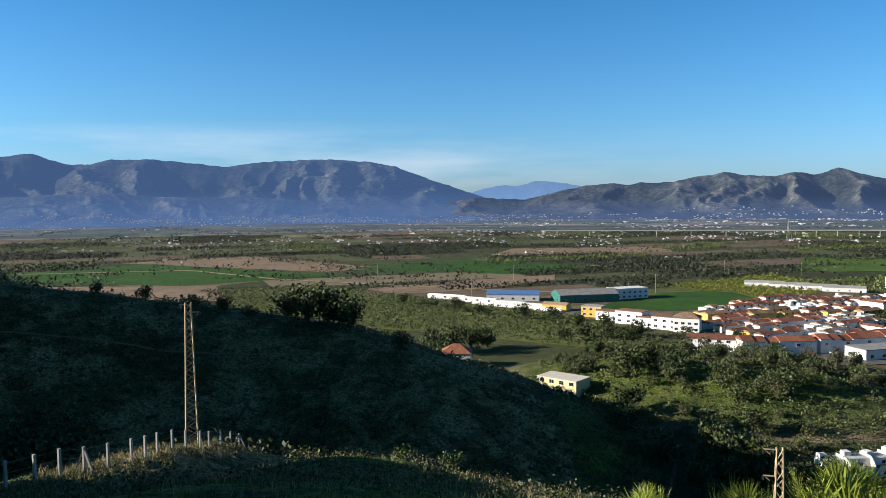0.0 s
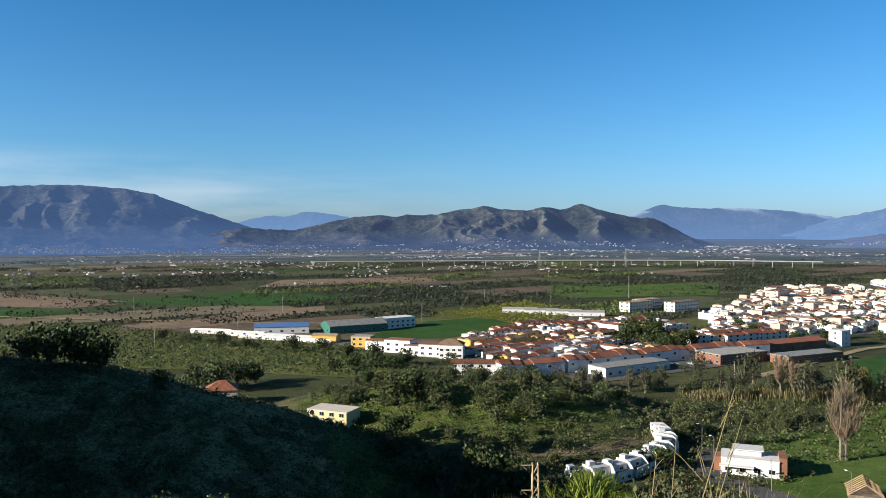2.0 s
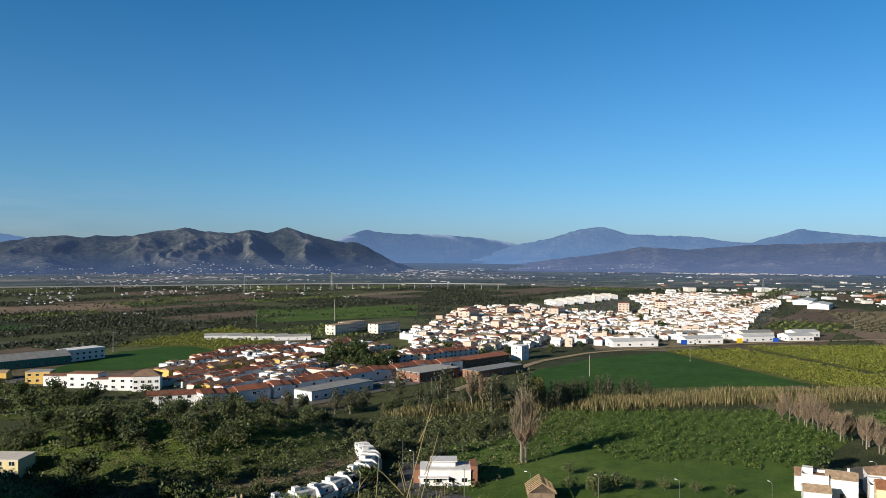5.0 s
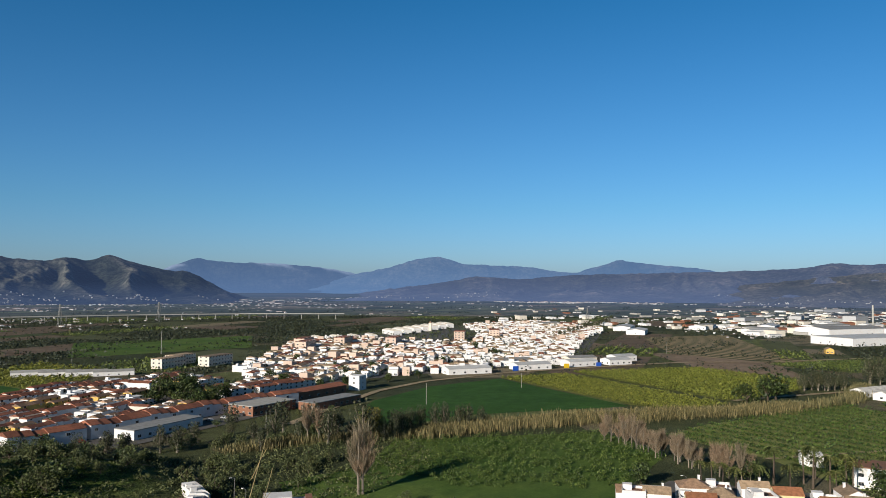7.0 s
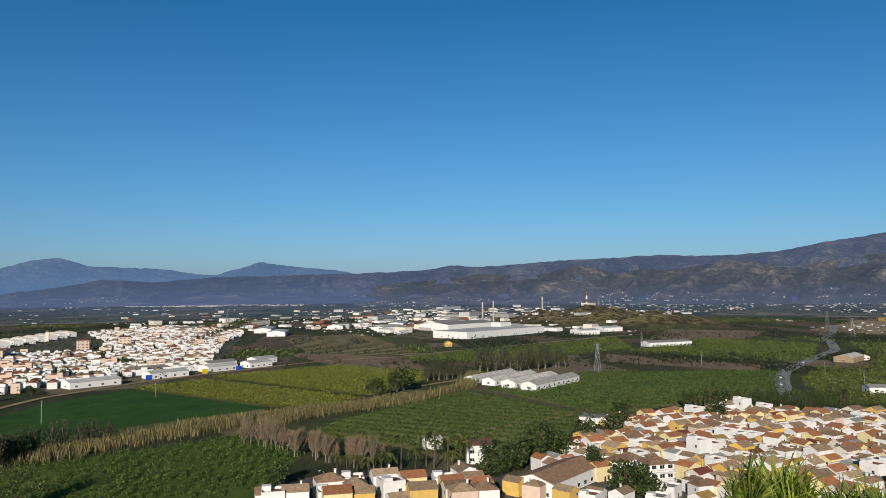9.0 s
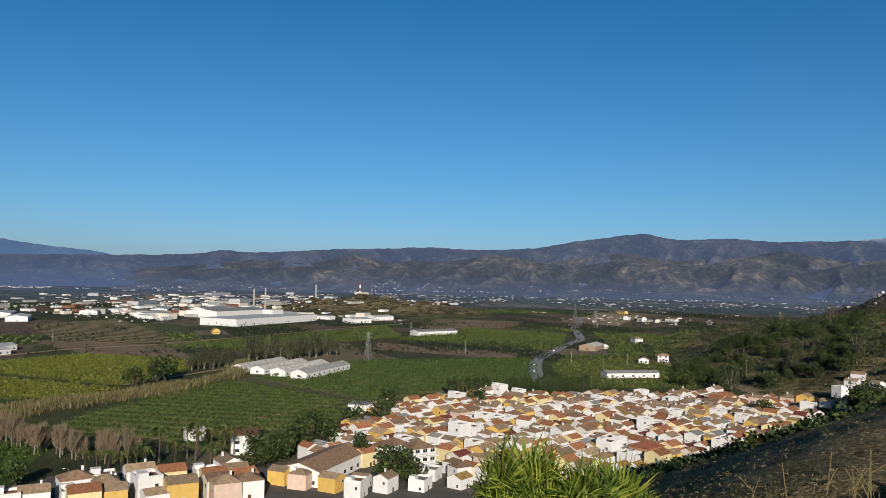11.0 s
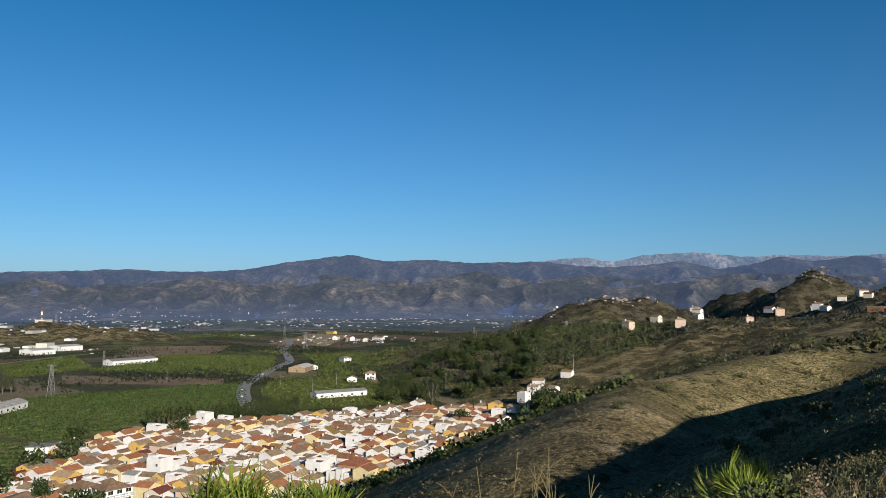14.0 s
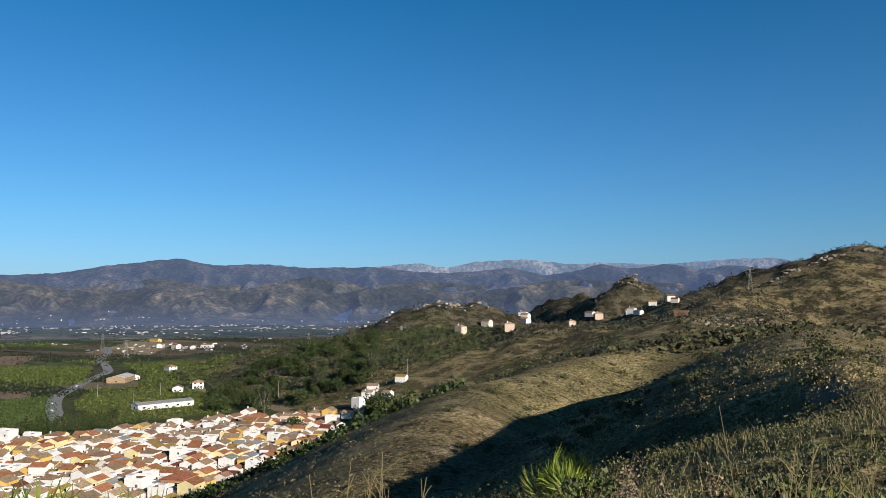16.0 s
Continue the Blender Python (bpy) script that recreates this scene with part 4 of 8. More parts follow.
def palm(seed, height):
    rng_ = np.random.default_rng(seed)
    root = tagged(new("palm_tree"), "tall palm with a shaggy trunk and drooping fronds", "palm tree")
    bm = bmesh.new()
    taper(bm, [(0, 0, -0.4), (0.1, 0, height * 0.4), (0.2, 0.1, height * 0.8), (0.2, 0.1, height)], [0.30, 0.20, 0.20, 0.34], 7)
    part("trunk", bm, BARK, root)
    vs = []
    for i in range(46):
        a, rise = rng_.uniform(0, 6.283), rng_.uniform(-0.9, 1.2)
        d = np.array([math.cos(a), math.sin(a)])
        for s in np.linspace(0.15, 1, 8):
            r = 2.4 * s
            z = height + rise * r * 0.55 - 0.32 * r * r
            side = np.array([-d[1], d[0]]) * 0.38 * math.sin(3.0 * s) ** 0.5
            c = d * r
            vs += [[c[0] + 0.2 - side[0], c[1] + 0.1 - side[1], z - 0.15], [c[0] + 0.2, c[1] + 0.1, z], [c[0] * 1.13 + 0.2, c[1] * 1.13 + 0.1, z - 0.05], [c[0] * 1.1 + 0.2 + side[0], c[1] * 1.1 + 0.1 + side[1], z - 0.2]]
    v = np.array(vs)
    c = new("fronds", soup("fronds", v, np.arange(len(v)).reshape(-1, 4), LEAF_PALM))
    c.parent = root
    return root


def bare_tree(seed, height, spread_):
    """A leafless tree: trunk and a haze of real twigs."""
    rng_ = np.random.default_rng(seed)
    root = tagged(new("bare_tree"), "leafless pale grey poplar with upright twigs", "tree")
    bm = bmesh.new()
    taper(bm, [(0, 0, -0.4), (0.1, 0, height * 0.35), (0, 0.1, height * 0.7), (0.1, 0, height)], [0.24, 0.18, 0.1, 0.03], 6)
    tips = []
    for i in range(16):
        z = height * rng_.uniform(0.2, 0.75)
        a = rng_.uniform(0, 6.283)
        l = spread_ * rng_.uniform(0.5, 1.0)
        e = (l * math.cos(a), l * math.sin(a), z + height * rng_.uniform(0.18, 0.3))
        taper(bm, [(0, 0, z), (e[0] * 0.6, e[1] * 0.6, z + (e[2] - z) * 0.45), e], [0.08, 0.05, 0.02], 4)
        tips.append((z, e))
    part("trunk", bm, BARK_PALE, root)
    vs = []
    for i in range(850):
        z, e = tips[rng_.integers(len(tips))]
        s = rng_.uniform(0.3, 1.0)
        b = np.array([e[0] * s, e[1] * s, z + (e[2] - z) * s])
        d = np.array([*rng_.normal(0, 0.35, 2), 1.0]) * rng_.uniform(0.8, 2.2)
        w = np.array([*rng_.normal(0, 1, 2), 0.0])
        w *= 0.032 / np.linalg.norm(w)
        vs += [b - w, b + w, b + d + w * 0.4, b + d - w * 0.4]
    v = np.array(vs)
    c = new("twig_crown", soup("twig_crown", v, np.arange(len(v)).reshape(-1, 4), TWIG))
    c.parent = root
    return root


class Kind:
    """A prototype that is set in place the first time and copied after that."""

    def __init__(self, *roots):
        self.roots, self.used, self.size = roots, set(), 1.0

    def put(self, x, y, turn=0.0, scale=1.0, z=None, pick=None, sink=0.0, group=""):
        i = random.randrange(len(self.roots)) if pick is None else pick % len(self.roots)
        r = self.roots[i]
        m = pose(x, y, (ground_z(x, y) if z is None else z) - sink, 0, 0, turn)
        if i in self.used:
            ob = copy_thing(r, m)
        else:
            self.used.add(i)
            ob = r
            ob.matrix_basis = m
        ob.scale = (scale * self.size,) * 3
        return tagged(ob, group=group) if group else ob


OAK = Kind(*(tree("broad_tree", "broad dark evergreen tree with a dense crown", h, r, h * 0.48, LEAF_DARK, BARK, 900, 0.66, 16, h * 0.16, s) for h, r, s in ((8.0, 4.6, 1), (9.0, 4.4, 2), (7.0, 4.4, 3))))
OLIVE = Kind(*(tree("olive_tree", "grey green olive tree on a grassy slope", h, r, h * 0.46, LEAF_OLIVE, BARK, 600, 0.43, 12, h * 0.16, s) for h, r, s in ((4.6, 2.9, 4), (5.2, 3.0, 5), (3.8, 2.6, 6))))
EUCA = Kind(*(tree("eucalyptus_tree", "tall grey green eucalyptus with a ragged crown", h, r, h * 0.49, LEAF_EUCA, BARK_PALE, 1050, 0.66, 20, h * 0.14, s) for h, r, s in ((15.0, 4.6, 7), (13.0, 4.0, 8))))
POPLAR = Kind(tree("poplar_tree", "yellowing poplar tree beside a lane", 14.0, 5.0, 6.6, LEAF_YELLOW, BARK, 1500, 0.6, 13, 4.0, 9))
CYPRESS = Kind(*(tree("cypress_tree", "slim dark cypress tree", h, r, h * 0.49, LEAF_DARK, BARK, 380, 0.6, 9, 0.8, s) for h, r, s in ((9.0, 1.5, 10), (8.0, 1.3, 11))))
PALM = Kind(palm(1, 9.0), palm(2, 7.5), palm(3, 6.0))
BARE = Kind(bare_tree(1, 10.0, 2.0), bare_tree(2, 9.0, 2.2), bare_tree(3, 8.0, 2.4))

BUSH = Kind(*(tree("bush", "grey green bush on a grassy slope", h, r, h * 0.47, lf, BARK, 380, 0.20, 12, h * 0.1, s) for h, r, s, lf in ((1.7, 1.2, 12, LEAF_OLIVE), (1.5, 1.4, 13, LEAF_SCRUB), (1.9, 1.1, 14, LEAF_ORANGE))))
OAK.size, OLIVE.size, EUCA.size, POPLAR.size, PALM.size, BARE.size, CYPRESS.size = 1.65, 1.35, 1.55, 1.3, 1.4, 1.75, 1.3

# the shaded hill: carobs along its crest
for x, y, s in ((-38, 213, 1.0), (-31, 214, 1.05), (-26, 212, 0.85), (-44, 214, 0.75), (-12, 208, 0.5), (-62, 217, 0.45), (-85, 219, 0.4), (-98, 217, 0.35), (-72, 219, 0.4), (-55, 216, 0.35)):
    OAK.put(x, y, random.uniform(0, 360), s, sink=0.3)
# the gully and the olive mound
for x, y, s in ((12, 351, 1.3), (4, 344, 1.5), (-6, 350, 1.3), (20, 356, 1.2), (58, 372, 0.9), (70, 381, 1.0), (79, 376, 1.0), (97, 383, 1.1), (88, 372, 0.8), (70, 262, 1.1), (62, 258, 1.2), (76, 256, 1.0), (108, 240, 1.0), (60, 300, 0.8)):
    OAK.put(x, y, random.uniform(0, 360), s * 0.75, sink=0.3)
ox, oy = scatter([(34, 290), (70, 308), (120, 300), (160, 262), (205, 225), (170, 200), (130, 215), (90, 232), (50, 262)], 170, nrng)
oz = terrain(ox, oy)
for x, y, z in zip(ox, oy, oz):
    if value_noise(np.array(x / 14), np.array(y / 14), 21) > -0.35 and math.hypot(x - 38, y - 252) > 16:
        OLIVE.put(x, y, random.uniform(0, 360), random.uniform(0.55, 1.15), z, sink=0.2, group="olive trees on the mound")
gx, gy = scatter([(10, 190), (40, 240), (90, 228), (130, 205), (120, 170), (80, 165), (50, 150)], 70, nrng)
for x, y, z in zip(gx, gy, terrain(gx, gy)):
    if 0.11 < x / y < 0.21:
        continue
    (OLIVE if random.random() < 0.7 else OAK).put(x, y, random.uniform(0, 360), random.uniform(0.5, 0.9), z, sink=0.2)
for x, y, s in ((266, 246, 0.55), (272, 244, 0.6), (278, 243, 0.62), (290, 238, 0.6), (300, 232, 0.55), (306, 228, 0.5), (256, 250, 0.6), (248, 238, 0.5)):
    EUCA.put(x, y, random.uniform(0, 360), s, group="trees along the reeds")
# belt of trees between the mound and the town
for i in range(46):
    f = i / 45
    x, y = 100 + 150 * f + random.uniform(-7, 7), 322 - 60 * f + random.uniform(-9, 9)
    (OLIVE if i % 3 else EUCA).put(x, y, random.uniform(0, 360), random.uniform(0.6, 1.0) * (0.65 if i % 3 == 0 else 1))
for x, y, s in ((237, 240, 0.95), (226, 250, 0.75), (253, 237, 0.7), (262, 240, 0.6), (285, 240, 0.6), (296, 234, 0.55), (244, 280, 0.7), (230, 285, 0.8), (212, 300, 0.7), (220, 278, 0.75), (200, 262, 0.5), (240, 262, 0.6)):
    EUCA.put(x, y, random.uniform(0, 360), s)
POPLAR.put(248, 246, 30, 1.0)
for x, y, s in ((179, 183, 1.25), (180, 182, 1.1), (225, 262, 0.9), (228, 258, 0.8)):
    BARE.put(x, y, random.uniform(0, 360), s, group="bare poplars")
for i in range(36):
    f = i / 35
    BARE.put(316 - 40 * f + random.uniform(-4, 4), 166 - 74 * f + random.uniform(-4, 4), random.uniform(0, 360), random.uniform(0.5, 0.8), group="bare poplars")
for x, y, s in ((273, 86, 0.9), (282, 84, 1.0), (285, 72, 1.1), (282, 66, 0.95), (278, 63, 0.8), (296, 64, 1.0), (319, 56, 0.9), (268, 92, 0.8), (272, 98, 0.8), (289, 76, 0.9), (262, 98, 0.7), (300, 75, 0.9), (277, 77, 0.8), (268, 104, 0.7), (286, 60, 0.8)):
    PALM.put(x, y, random.uniform(0, 360), s, group="palms by the gardens")
for x, y, s in ((404, -42, 0.95), (372, 4, 0.9), (398, 4, 1.0), (352, 8, 1.0), (340, 20, 1.0), (326, 34, 1.05), (315, 38, 0.9), (300, 45, 0.7), (290, 52, 0.8), (378, -183, 0.9), (364, -222, 1.1), (355, -226, 1.2), (371, -228, 1.1), (345, -216, 1.0), (280, 92, 0.8), (305, 62, 0.8), (250, 118, 0.7)):
    OAK.put(x, y, random.uniform(0, 360), s)
for x, y, s in ((258, 2, 1.05), (263, -3, 0.9), (256, -6, 0.75), (284, 44, 0.9), (291, 41, 1.0), (298, 36, 0.95), (305, 30, 1.1), (312, 27, 1.0), (277, 47, 0.7), (270, 50, 0.65)):
    OAK.put(x, y, random.uniform(0, 360), s, z=0.1, group="trees round the hall")
for i in range(34):
    f = i / 33
    CYPRESS.put(448 + 30 * f + random.uniform(-1.5, 1.5), -30 - 88 * f, random.uniform(0, 360), random.uniform(0.9, 1.25), group="cypress hedge")
CONIFER = Kind(tree("conifer_tree", "broad dark conical conifer beside the hall", 15.0, 4.4, 7.2, LEAF_DARK, BARK, 2600, 0.5, 16, 1.0, 15))
CONIFER.put(281, 12, 20, 1.0, z=0.1)
for x, y, s in ((181, 164, 0.7), (175, 148, 1.15), (171, 145, 1.0), (179, 145, 1.05), (185, 141, 0.62), (191, 136, 0.66), (196, 129, 0.6), (202, 122, 0.6), (168, 152, 0.8)):
    OLIVE.put(x, y, random.uniform(0, 360), s, z=0.1, group="small trees beside the street")
for x, y, s in ((494, 145, 1.5), (488, 148, 1.2), (459, 151, 1.1)):
    OAK.put(x, y, random.uniform(0, 360), s, group="trees along the reeds")
for i in range(16):
    f = i / 15
    EUCA.put(548 + 25 * f + random.uniform(-4, 4), 146 - 22 * f + random.uniform(-6, 6), random.uniform(0, 360), random.uniform(0.45, 0.7))
wx, wy = scatter([(605, 120), (640, 130), (700, 60), (660, 40), (610, 85)], 34, nrng)
for x, y in zip(wx, wy):
    EUCA.put(x, y, random.uniform(0, 360), random.uniform(0.6, 0.95), z=0)
for x, y, s in zip(*scatter([(225, 392), (262, 372), (310, 455), (262, 450)], 18, nrng), nrng.uniform(0.7, 1.1, 18)):
    OAK.put(float(x), float(y), random.uniform(0, 360), float(s), z=0)
# trees among the town's houses and along its avenue
for i in range(16):
    f = i / 15
    EUCA.put(900 + 440 * f, 540 + 150 * f, random.uniform(0, 360), random.uniform(0.5, 0.8), z=0.1, group="avenue trees")
for x, y in ((430, 470), (445, 440), (400, 425), (470, 420), (520, 430), (560, 420), (610, 440), (500, 500), (385, 500), (350, 450), (340, 420), (660, 500), (700, 520), (590, 560), (450, 540), (380, 392), (400, 380), (365, 385), (340, 385), (430, 378)):
    OAK.put(x, y, random.uniform(0, 360), random.uniform(0.5, 0.8), z=0.1, group="town trees")
# trees before the works wall and the front terraces
for i in range(34):
    f = i / 33
    x, y = -20 + 165 * f, 532 - 185 * f
    (OLIVE if i % 3 else OAK).put(x + random.uniform(-7, 7), y - 16 + random.uniform(-6, 4), random.uniform(0, 360), random.uniform(0.5, 0.85), group="trees below the works")
for i in range(0, 20, 3):
    OLIVE.put(150 + 7.5 * i + random.uniform(-3, 3), 318 + random.uniform(-5, 4), random.uniform(0, 360), random.uniform(0.5, 0.8), group="trees below the terrace")
# dark wood right of the village
tx, ty = scatter([(455, -205), (500, -180), (560, -200), (640, -260), (700, -330), (620, -390), (520, -320), (450, -275)], 130, nrng)
for x, y, z in zip(tx, ty, terrain(tx, ty)):
    (EUCA if random.random() < 0.15 else OAK).put(x, y, random.uniform(0, 360), random.uniform(0.6, 1.0), z, sink=1.2, group="trees of the wood")


V_EDGE = [(288, 36), (320, 28), (392, 8), (425, -22), (441, -50), (434, -75), (437, -126), (446, -186), (415, -222), (368, -204), (309, -153), (262, -86), (252, -38)]
# ---- orchards, reeds and scrub: uncountable growth, one object each ----
def orchard(name, poly, row, gap, turn, height, leaf, label, seed, per=26, size=0.85, jitter=0.35, miss=0.03, wide=0.62):
    rng_ = np.random.default_rng(seed)
    cx, cy = np.mean([p[0] for p in poly]), np.mean([p[1] for p in poly])
    reach = max(math.hypot(p[0] - cx, p[1] - cy) for p in poly) + row
    u, v = np.meshgrid(np.arange(-reach, reach, gap), np.arange(-reach, reach, row))
    u, v = u.ravel() + rng_.normal(0, jitter, u.size), v.ravel() + rng_.normal(0, jitter, u.size)
    c, s = math.cos(radians(turn)), math.sin(radians(turn))
    x, y = cx + c * u - s * v, cy + s * u + c * v
    keep = inside(x, y, poly) & (rng_.uniform(size=x.size) > miss)
    x, y = x[keep], y[keep]
    k = len(x)
    h = height * rng_.uniform(0.75, 1.15, k)
    d = rng_.normal(size=(k, per, 3))
    d /= np.linalg.norm(d, axis=2)[:, :, None]
    d[:, :, 2] = np.abs(d[:, :, 2] + 0.15)
    d *= rng_.uniform(0.7, 1.05, (k, per, 1))
    pts = np.stack([x[:, None] + d[:, :, 0] * h[:, None] * wide, y[:, None] + d[:, :, 1] * h[:, None] * wide, terrain(x, y)[:, None] + 0.35 + d[:, :, 2] * h[:, None] * 0.72], -1)
    vv, q = leaves(pts.reshape(-1, 3), rng_.uniform(0.7, 1.2, k * per) * size, rng_, 1.0, 0.6)
    return tagged(new(name, soup(name, vv, q, leaf)), label, "orchard", kind="stuff")


ROWDIR_A, ROWDIR_B = -105.0, -66.0
orchard("citrus_orchard", FIELDS[3][1], 10.5, 2.4, ROWDIR_A, 2.1, LEAF_GROVE, "rows of dark green citrus trees", 31, 30, 0.8, 0.2, 0.02, 1.25)
orchard("citrus_orchard", FIELDS[4][1], 10.0, 2.8, ROWDIR_B, 2.3, LEAF_GROVE, "dense rows of dark green citrus trees", 32, 20, 0.95, 0.25, 0.02, 1.25)
orchard("lemon_grove", FIELDS[1][1], 4.8, 2.4, -103, 2.1, LEAF_LEMON, "yellow green lemon trees in close rows", 33, 20, 0.85, 0.5)
orchard("lemon_grove", FIELDS[2][1], 4.8, 2.5, -103, 2.2, LEAF_LEMON, "yellow green lemon trees in close rows", 34, 18, 0.95, 0.5)
orchard("orange_orchard", FIELDS[5][1], 4.4, 3.8, 20, 2.6, LEAF_ORANGE, "scattered old orange trees on weedy ground", 35, 40, 0.6, 0.9, 0.18)
orchard("citrus_orchard", FIELDS[25][1], 8.0, 3.4, -75, 2.2, LEAF_CITRUS, "rows of citrus trees beside the valley road", 43, 14, 1.1, 0.4, 0.04, 1.0)
orchard("citrus_orchard", FIELDS[26][1], 9.0, 4.2, -60, 2.6, LEAF_CITRUS, "rows of citrus trees in the valley", 44, 12, 1.4, 0.5, 0.04, 1.0)
orchard("dark_orchard", FIELDS[10][1], 6.0, 4.2, -20, 2.8, LEAF_CITRUS, "dark rows of orchard trees", 36, 14, 1.2)
orchard("dark_orchard", FIELDS[11][1], 6.0, 4.2, 25, 2.8, LEAF_CITRUS, "dark rows of orchard trees", 37, 14, 1.2)
orchard("lemon_grove", FIELDS[13][1], 5.0, 4.0, 60, 2.6, LEAF_LEMON, "yellow green lemon trees in close rows", 38, 14, 1.2, 0.6)
orchard("grey_orchard", FIELDS[14][1], 6.0, 4.6, 30, 3.0, LEAF_OLIVE, "grey green orchard trees in rows", 39, 20, 1.0, 0.6)
orchard("olive_grove", [(425, -320), (520, -285), (640, -280), (740, -305), (860, -330), (780, -430), (600, -460), (500, -440), (430, -380)], 11, 9.5, 20, 4.6, LEAF_DARK, "olive trees dotted over a brown hill", 40, 26, 1.4, 1.0)
# the valley beyond: a patchwork of small fields and groves between farm tracks
PATCH = [field_soil("dark grove soil", g3(0.038, 0.044, 0.021), g3(0.066, 0.068, 0.033)), field_soil("weedy grove soil", g3(0.060, 0.075, 0.026), g3(0.100, 0.110, 0.042)),
         field_soil("dull green crop", g3(0.044, 0.062, 0.024), g3(0.070, 0.088, 0.036)), field_soil("dull brown soil", g3(0.110, 0.082, 0.060), g3(0.165, 0.122, 0.088)),
         field_soil("pale fallow", g3(0.170, 0.140, 0.095), g3(0.220, 0.180, 0.120)), field_soil("dull meadow", g3(0.070, 0.080, 0.038), g3(0.105, 0.110, 0.054))]


def valley_patchwork(seed):
    rnd = random.Random(seed)
    taken = [f[1] for f in FIELDS] + [[(111, 340), (166, 309), (312, 366), (268, 508), (136, 440)], [(345, 405), (600, 352), (1090, 575), (1300, 760), (1180, 900), (800, 800), (570, 705), (410, 562)],
                                      [(980, 170), (1150, 60), (1480, 250), (1400, 420), (1200, 640), (1080, 560), (1000, 300)], [(225, 60), (290, 40), (470, -50), (470, -330), (230, -160)]]
    verts, quads, mats, groves = [], [], [], []
    c, s_ = math.cos(0.35), math.sin(0.35)
    v = -1500.0
    while v < 1800:
        depth = rnd.choice((38, 52, 70, 95)) * (1.0 if abs(v) < 900 else 1.3)
        u = -1700 + rnd.uniform(0, 90)
        while u < 1800:
            width = rnd.choice((70, 110, 160, 230))
            quad = [(u + 1.5, v + 1.5), (u + width - 1.5, v + 1.5), (u + width - 1.5, v + depth - 1.5), (u + 1.5, v + depth - 1.5)]
            pts = [(c * p - s_ * q, s_ * p + c * q) for p, q in quad]
            mx_, my_ = sum(p[0] for p in pts) / 4, sum(p[1] for p in pts) / 4
            r, side = math.hypot(mx_, my_), math.degrees(math.atan2(mx_, my_))
            free = 560 < r < 1760 and -44 < side < 118 and all(ground_z(*p) < 3.0 for p in pts) and not any(inside(np.array(mx_), np.array(my_), f) for f in taken)
            kind = rnd.choices((0, 1, 2, 3, 4, 5), (42, 14, 9, 16, 3, 16))[0]
            if free:
                b = len(verts)
                verts += [(*p, ground_z(*p) + 0.05) for p in pts]
                quads.append((b, b + 1, b + 2, b + 3))
                mats.append(kind)
                if kind < 2:
                    groves.append((u, v, width, depth, kind, rnd.random()))
            u += width
        v += depth
    me = bpy.data.meshes.new("valley_fields")
    me.from_pydata(verts, [], quads)
    for m in PATCH:
        me.materials.append(m)
    me.polygons.foreach_set("material_index", np.array(mats, np.int32))
    tagged(new("valley_fields", me), "patchwork of small fields, fallow and groves in the valley", "fields", kind="stuff")
    rng_ = np.random.default_rng(seed)
    xs = {0: [], 1: []}
    for u, v, width, depth, kind, odds in groves:
        row, gap = (6.2, 4.4) if odds < 0.5 else (8.4, 4.0)
        if math.hypot(u, v) > 1150:
            row, gap = 8.8, 6.6
        p, q = np.meshgrid(np.arange(u + 4, u + width - 3, gap), np.arange(v + 4, v + depth - 3, row))
        p, q = p.ravel() + rng_.normal(0, 0.6, p.size), q.ravel() + rng_.normal(0, 0.5, q.size)
        xs[kind].append((c * p - s_ * q, s_ * p + c * q))
    for kind, leaf, label, tall in ((0, LEAF_FAR, "dark citrus trees in rows across the valley", 3.4), (1, LEAF_CITRUS, "green grove trees in rows across the valley", 3.0)):
        x, y = (np.concatenate(k) for k in zip(*xs[kind]))
        scrub("valley_orchard", label, x, y, leaf, seed + kind, 3, tall * 0.9, tall * 1.25, 1.15)


def reed_band(line, width, height, n, seed):
    """A brake of dry reeds with leaning stems and feathery tops."""
    rng_ = np.random.default_rng(seed)
    p = np.array(line, float)
    t = np.concatenate([[0], np.cumsum(np.hypot(*np.diff(p, axis=0).T))])
    s = rng_.uniform(0, t[-1], n)
    x, y = np.interp(s, t, p[:, 0]) + rng_.normal(0, width / 2.4, n), np.interp(s, t, p[:, 1]) + rng_.normal(0, width / 2.4, n)
    h = height * (0.75 + 0.3 * value_noise(s / 6, s * 0, seed)) * rng_.uniform(0.6, 1.15, n)
    b = np.stack([x, y, terrain(x, y)], -1)
    d = np.stack([rng_.normal(0, 0.13, n), rng_.normal(0, 0.13, n), np.ones(n)], -1) * h[:, None]
    w = rng_.normal(size=(n, 3)) * (1, 1, 0)
    w *= 0.11 / np.linalg.norm(w, axis=1)[:, None]
    v = np.stack([b - w * 0.4, b + w * 0.4, b + d * 0.7 + w * 1.3, b + d - w], 1).reshape(-1, 3)
    return tagged(new("reed_bed", soup("reed_bed", v, np.arange(4 * n).reshape(n, 4), REED)), "dense belt of tall dry reeds", "reeds", kind="stuff")


reed_band([(262, 240), (290, 228), (316, 218), (360, 192), (400, 168), (440, 140), (462, 128)], 15, 4.6, 30000, 61)
reed_band([(462, 128), (510, 108), (556, 112), (590, 118)], 8, 4.5, 9000, 62)
reed_band([(190, 270), (230, 262), (262, 240)], 10, 3.5, 4000, 63)


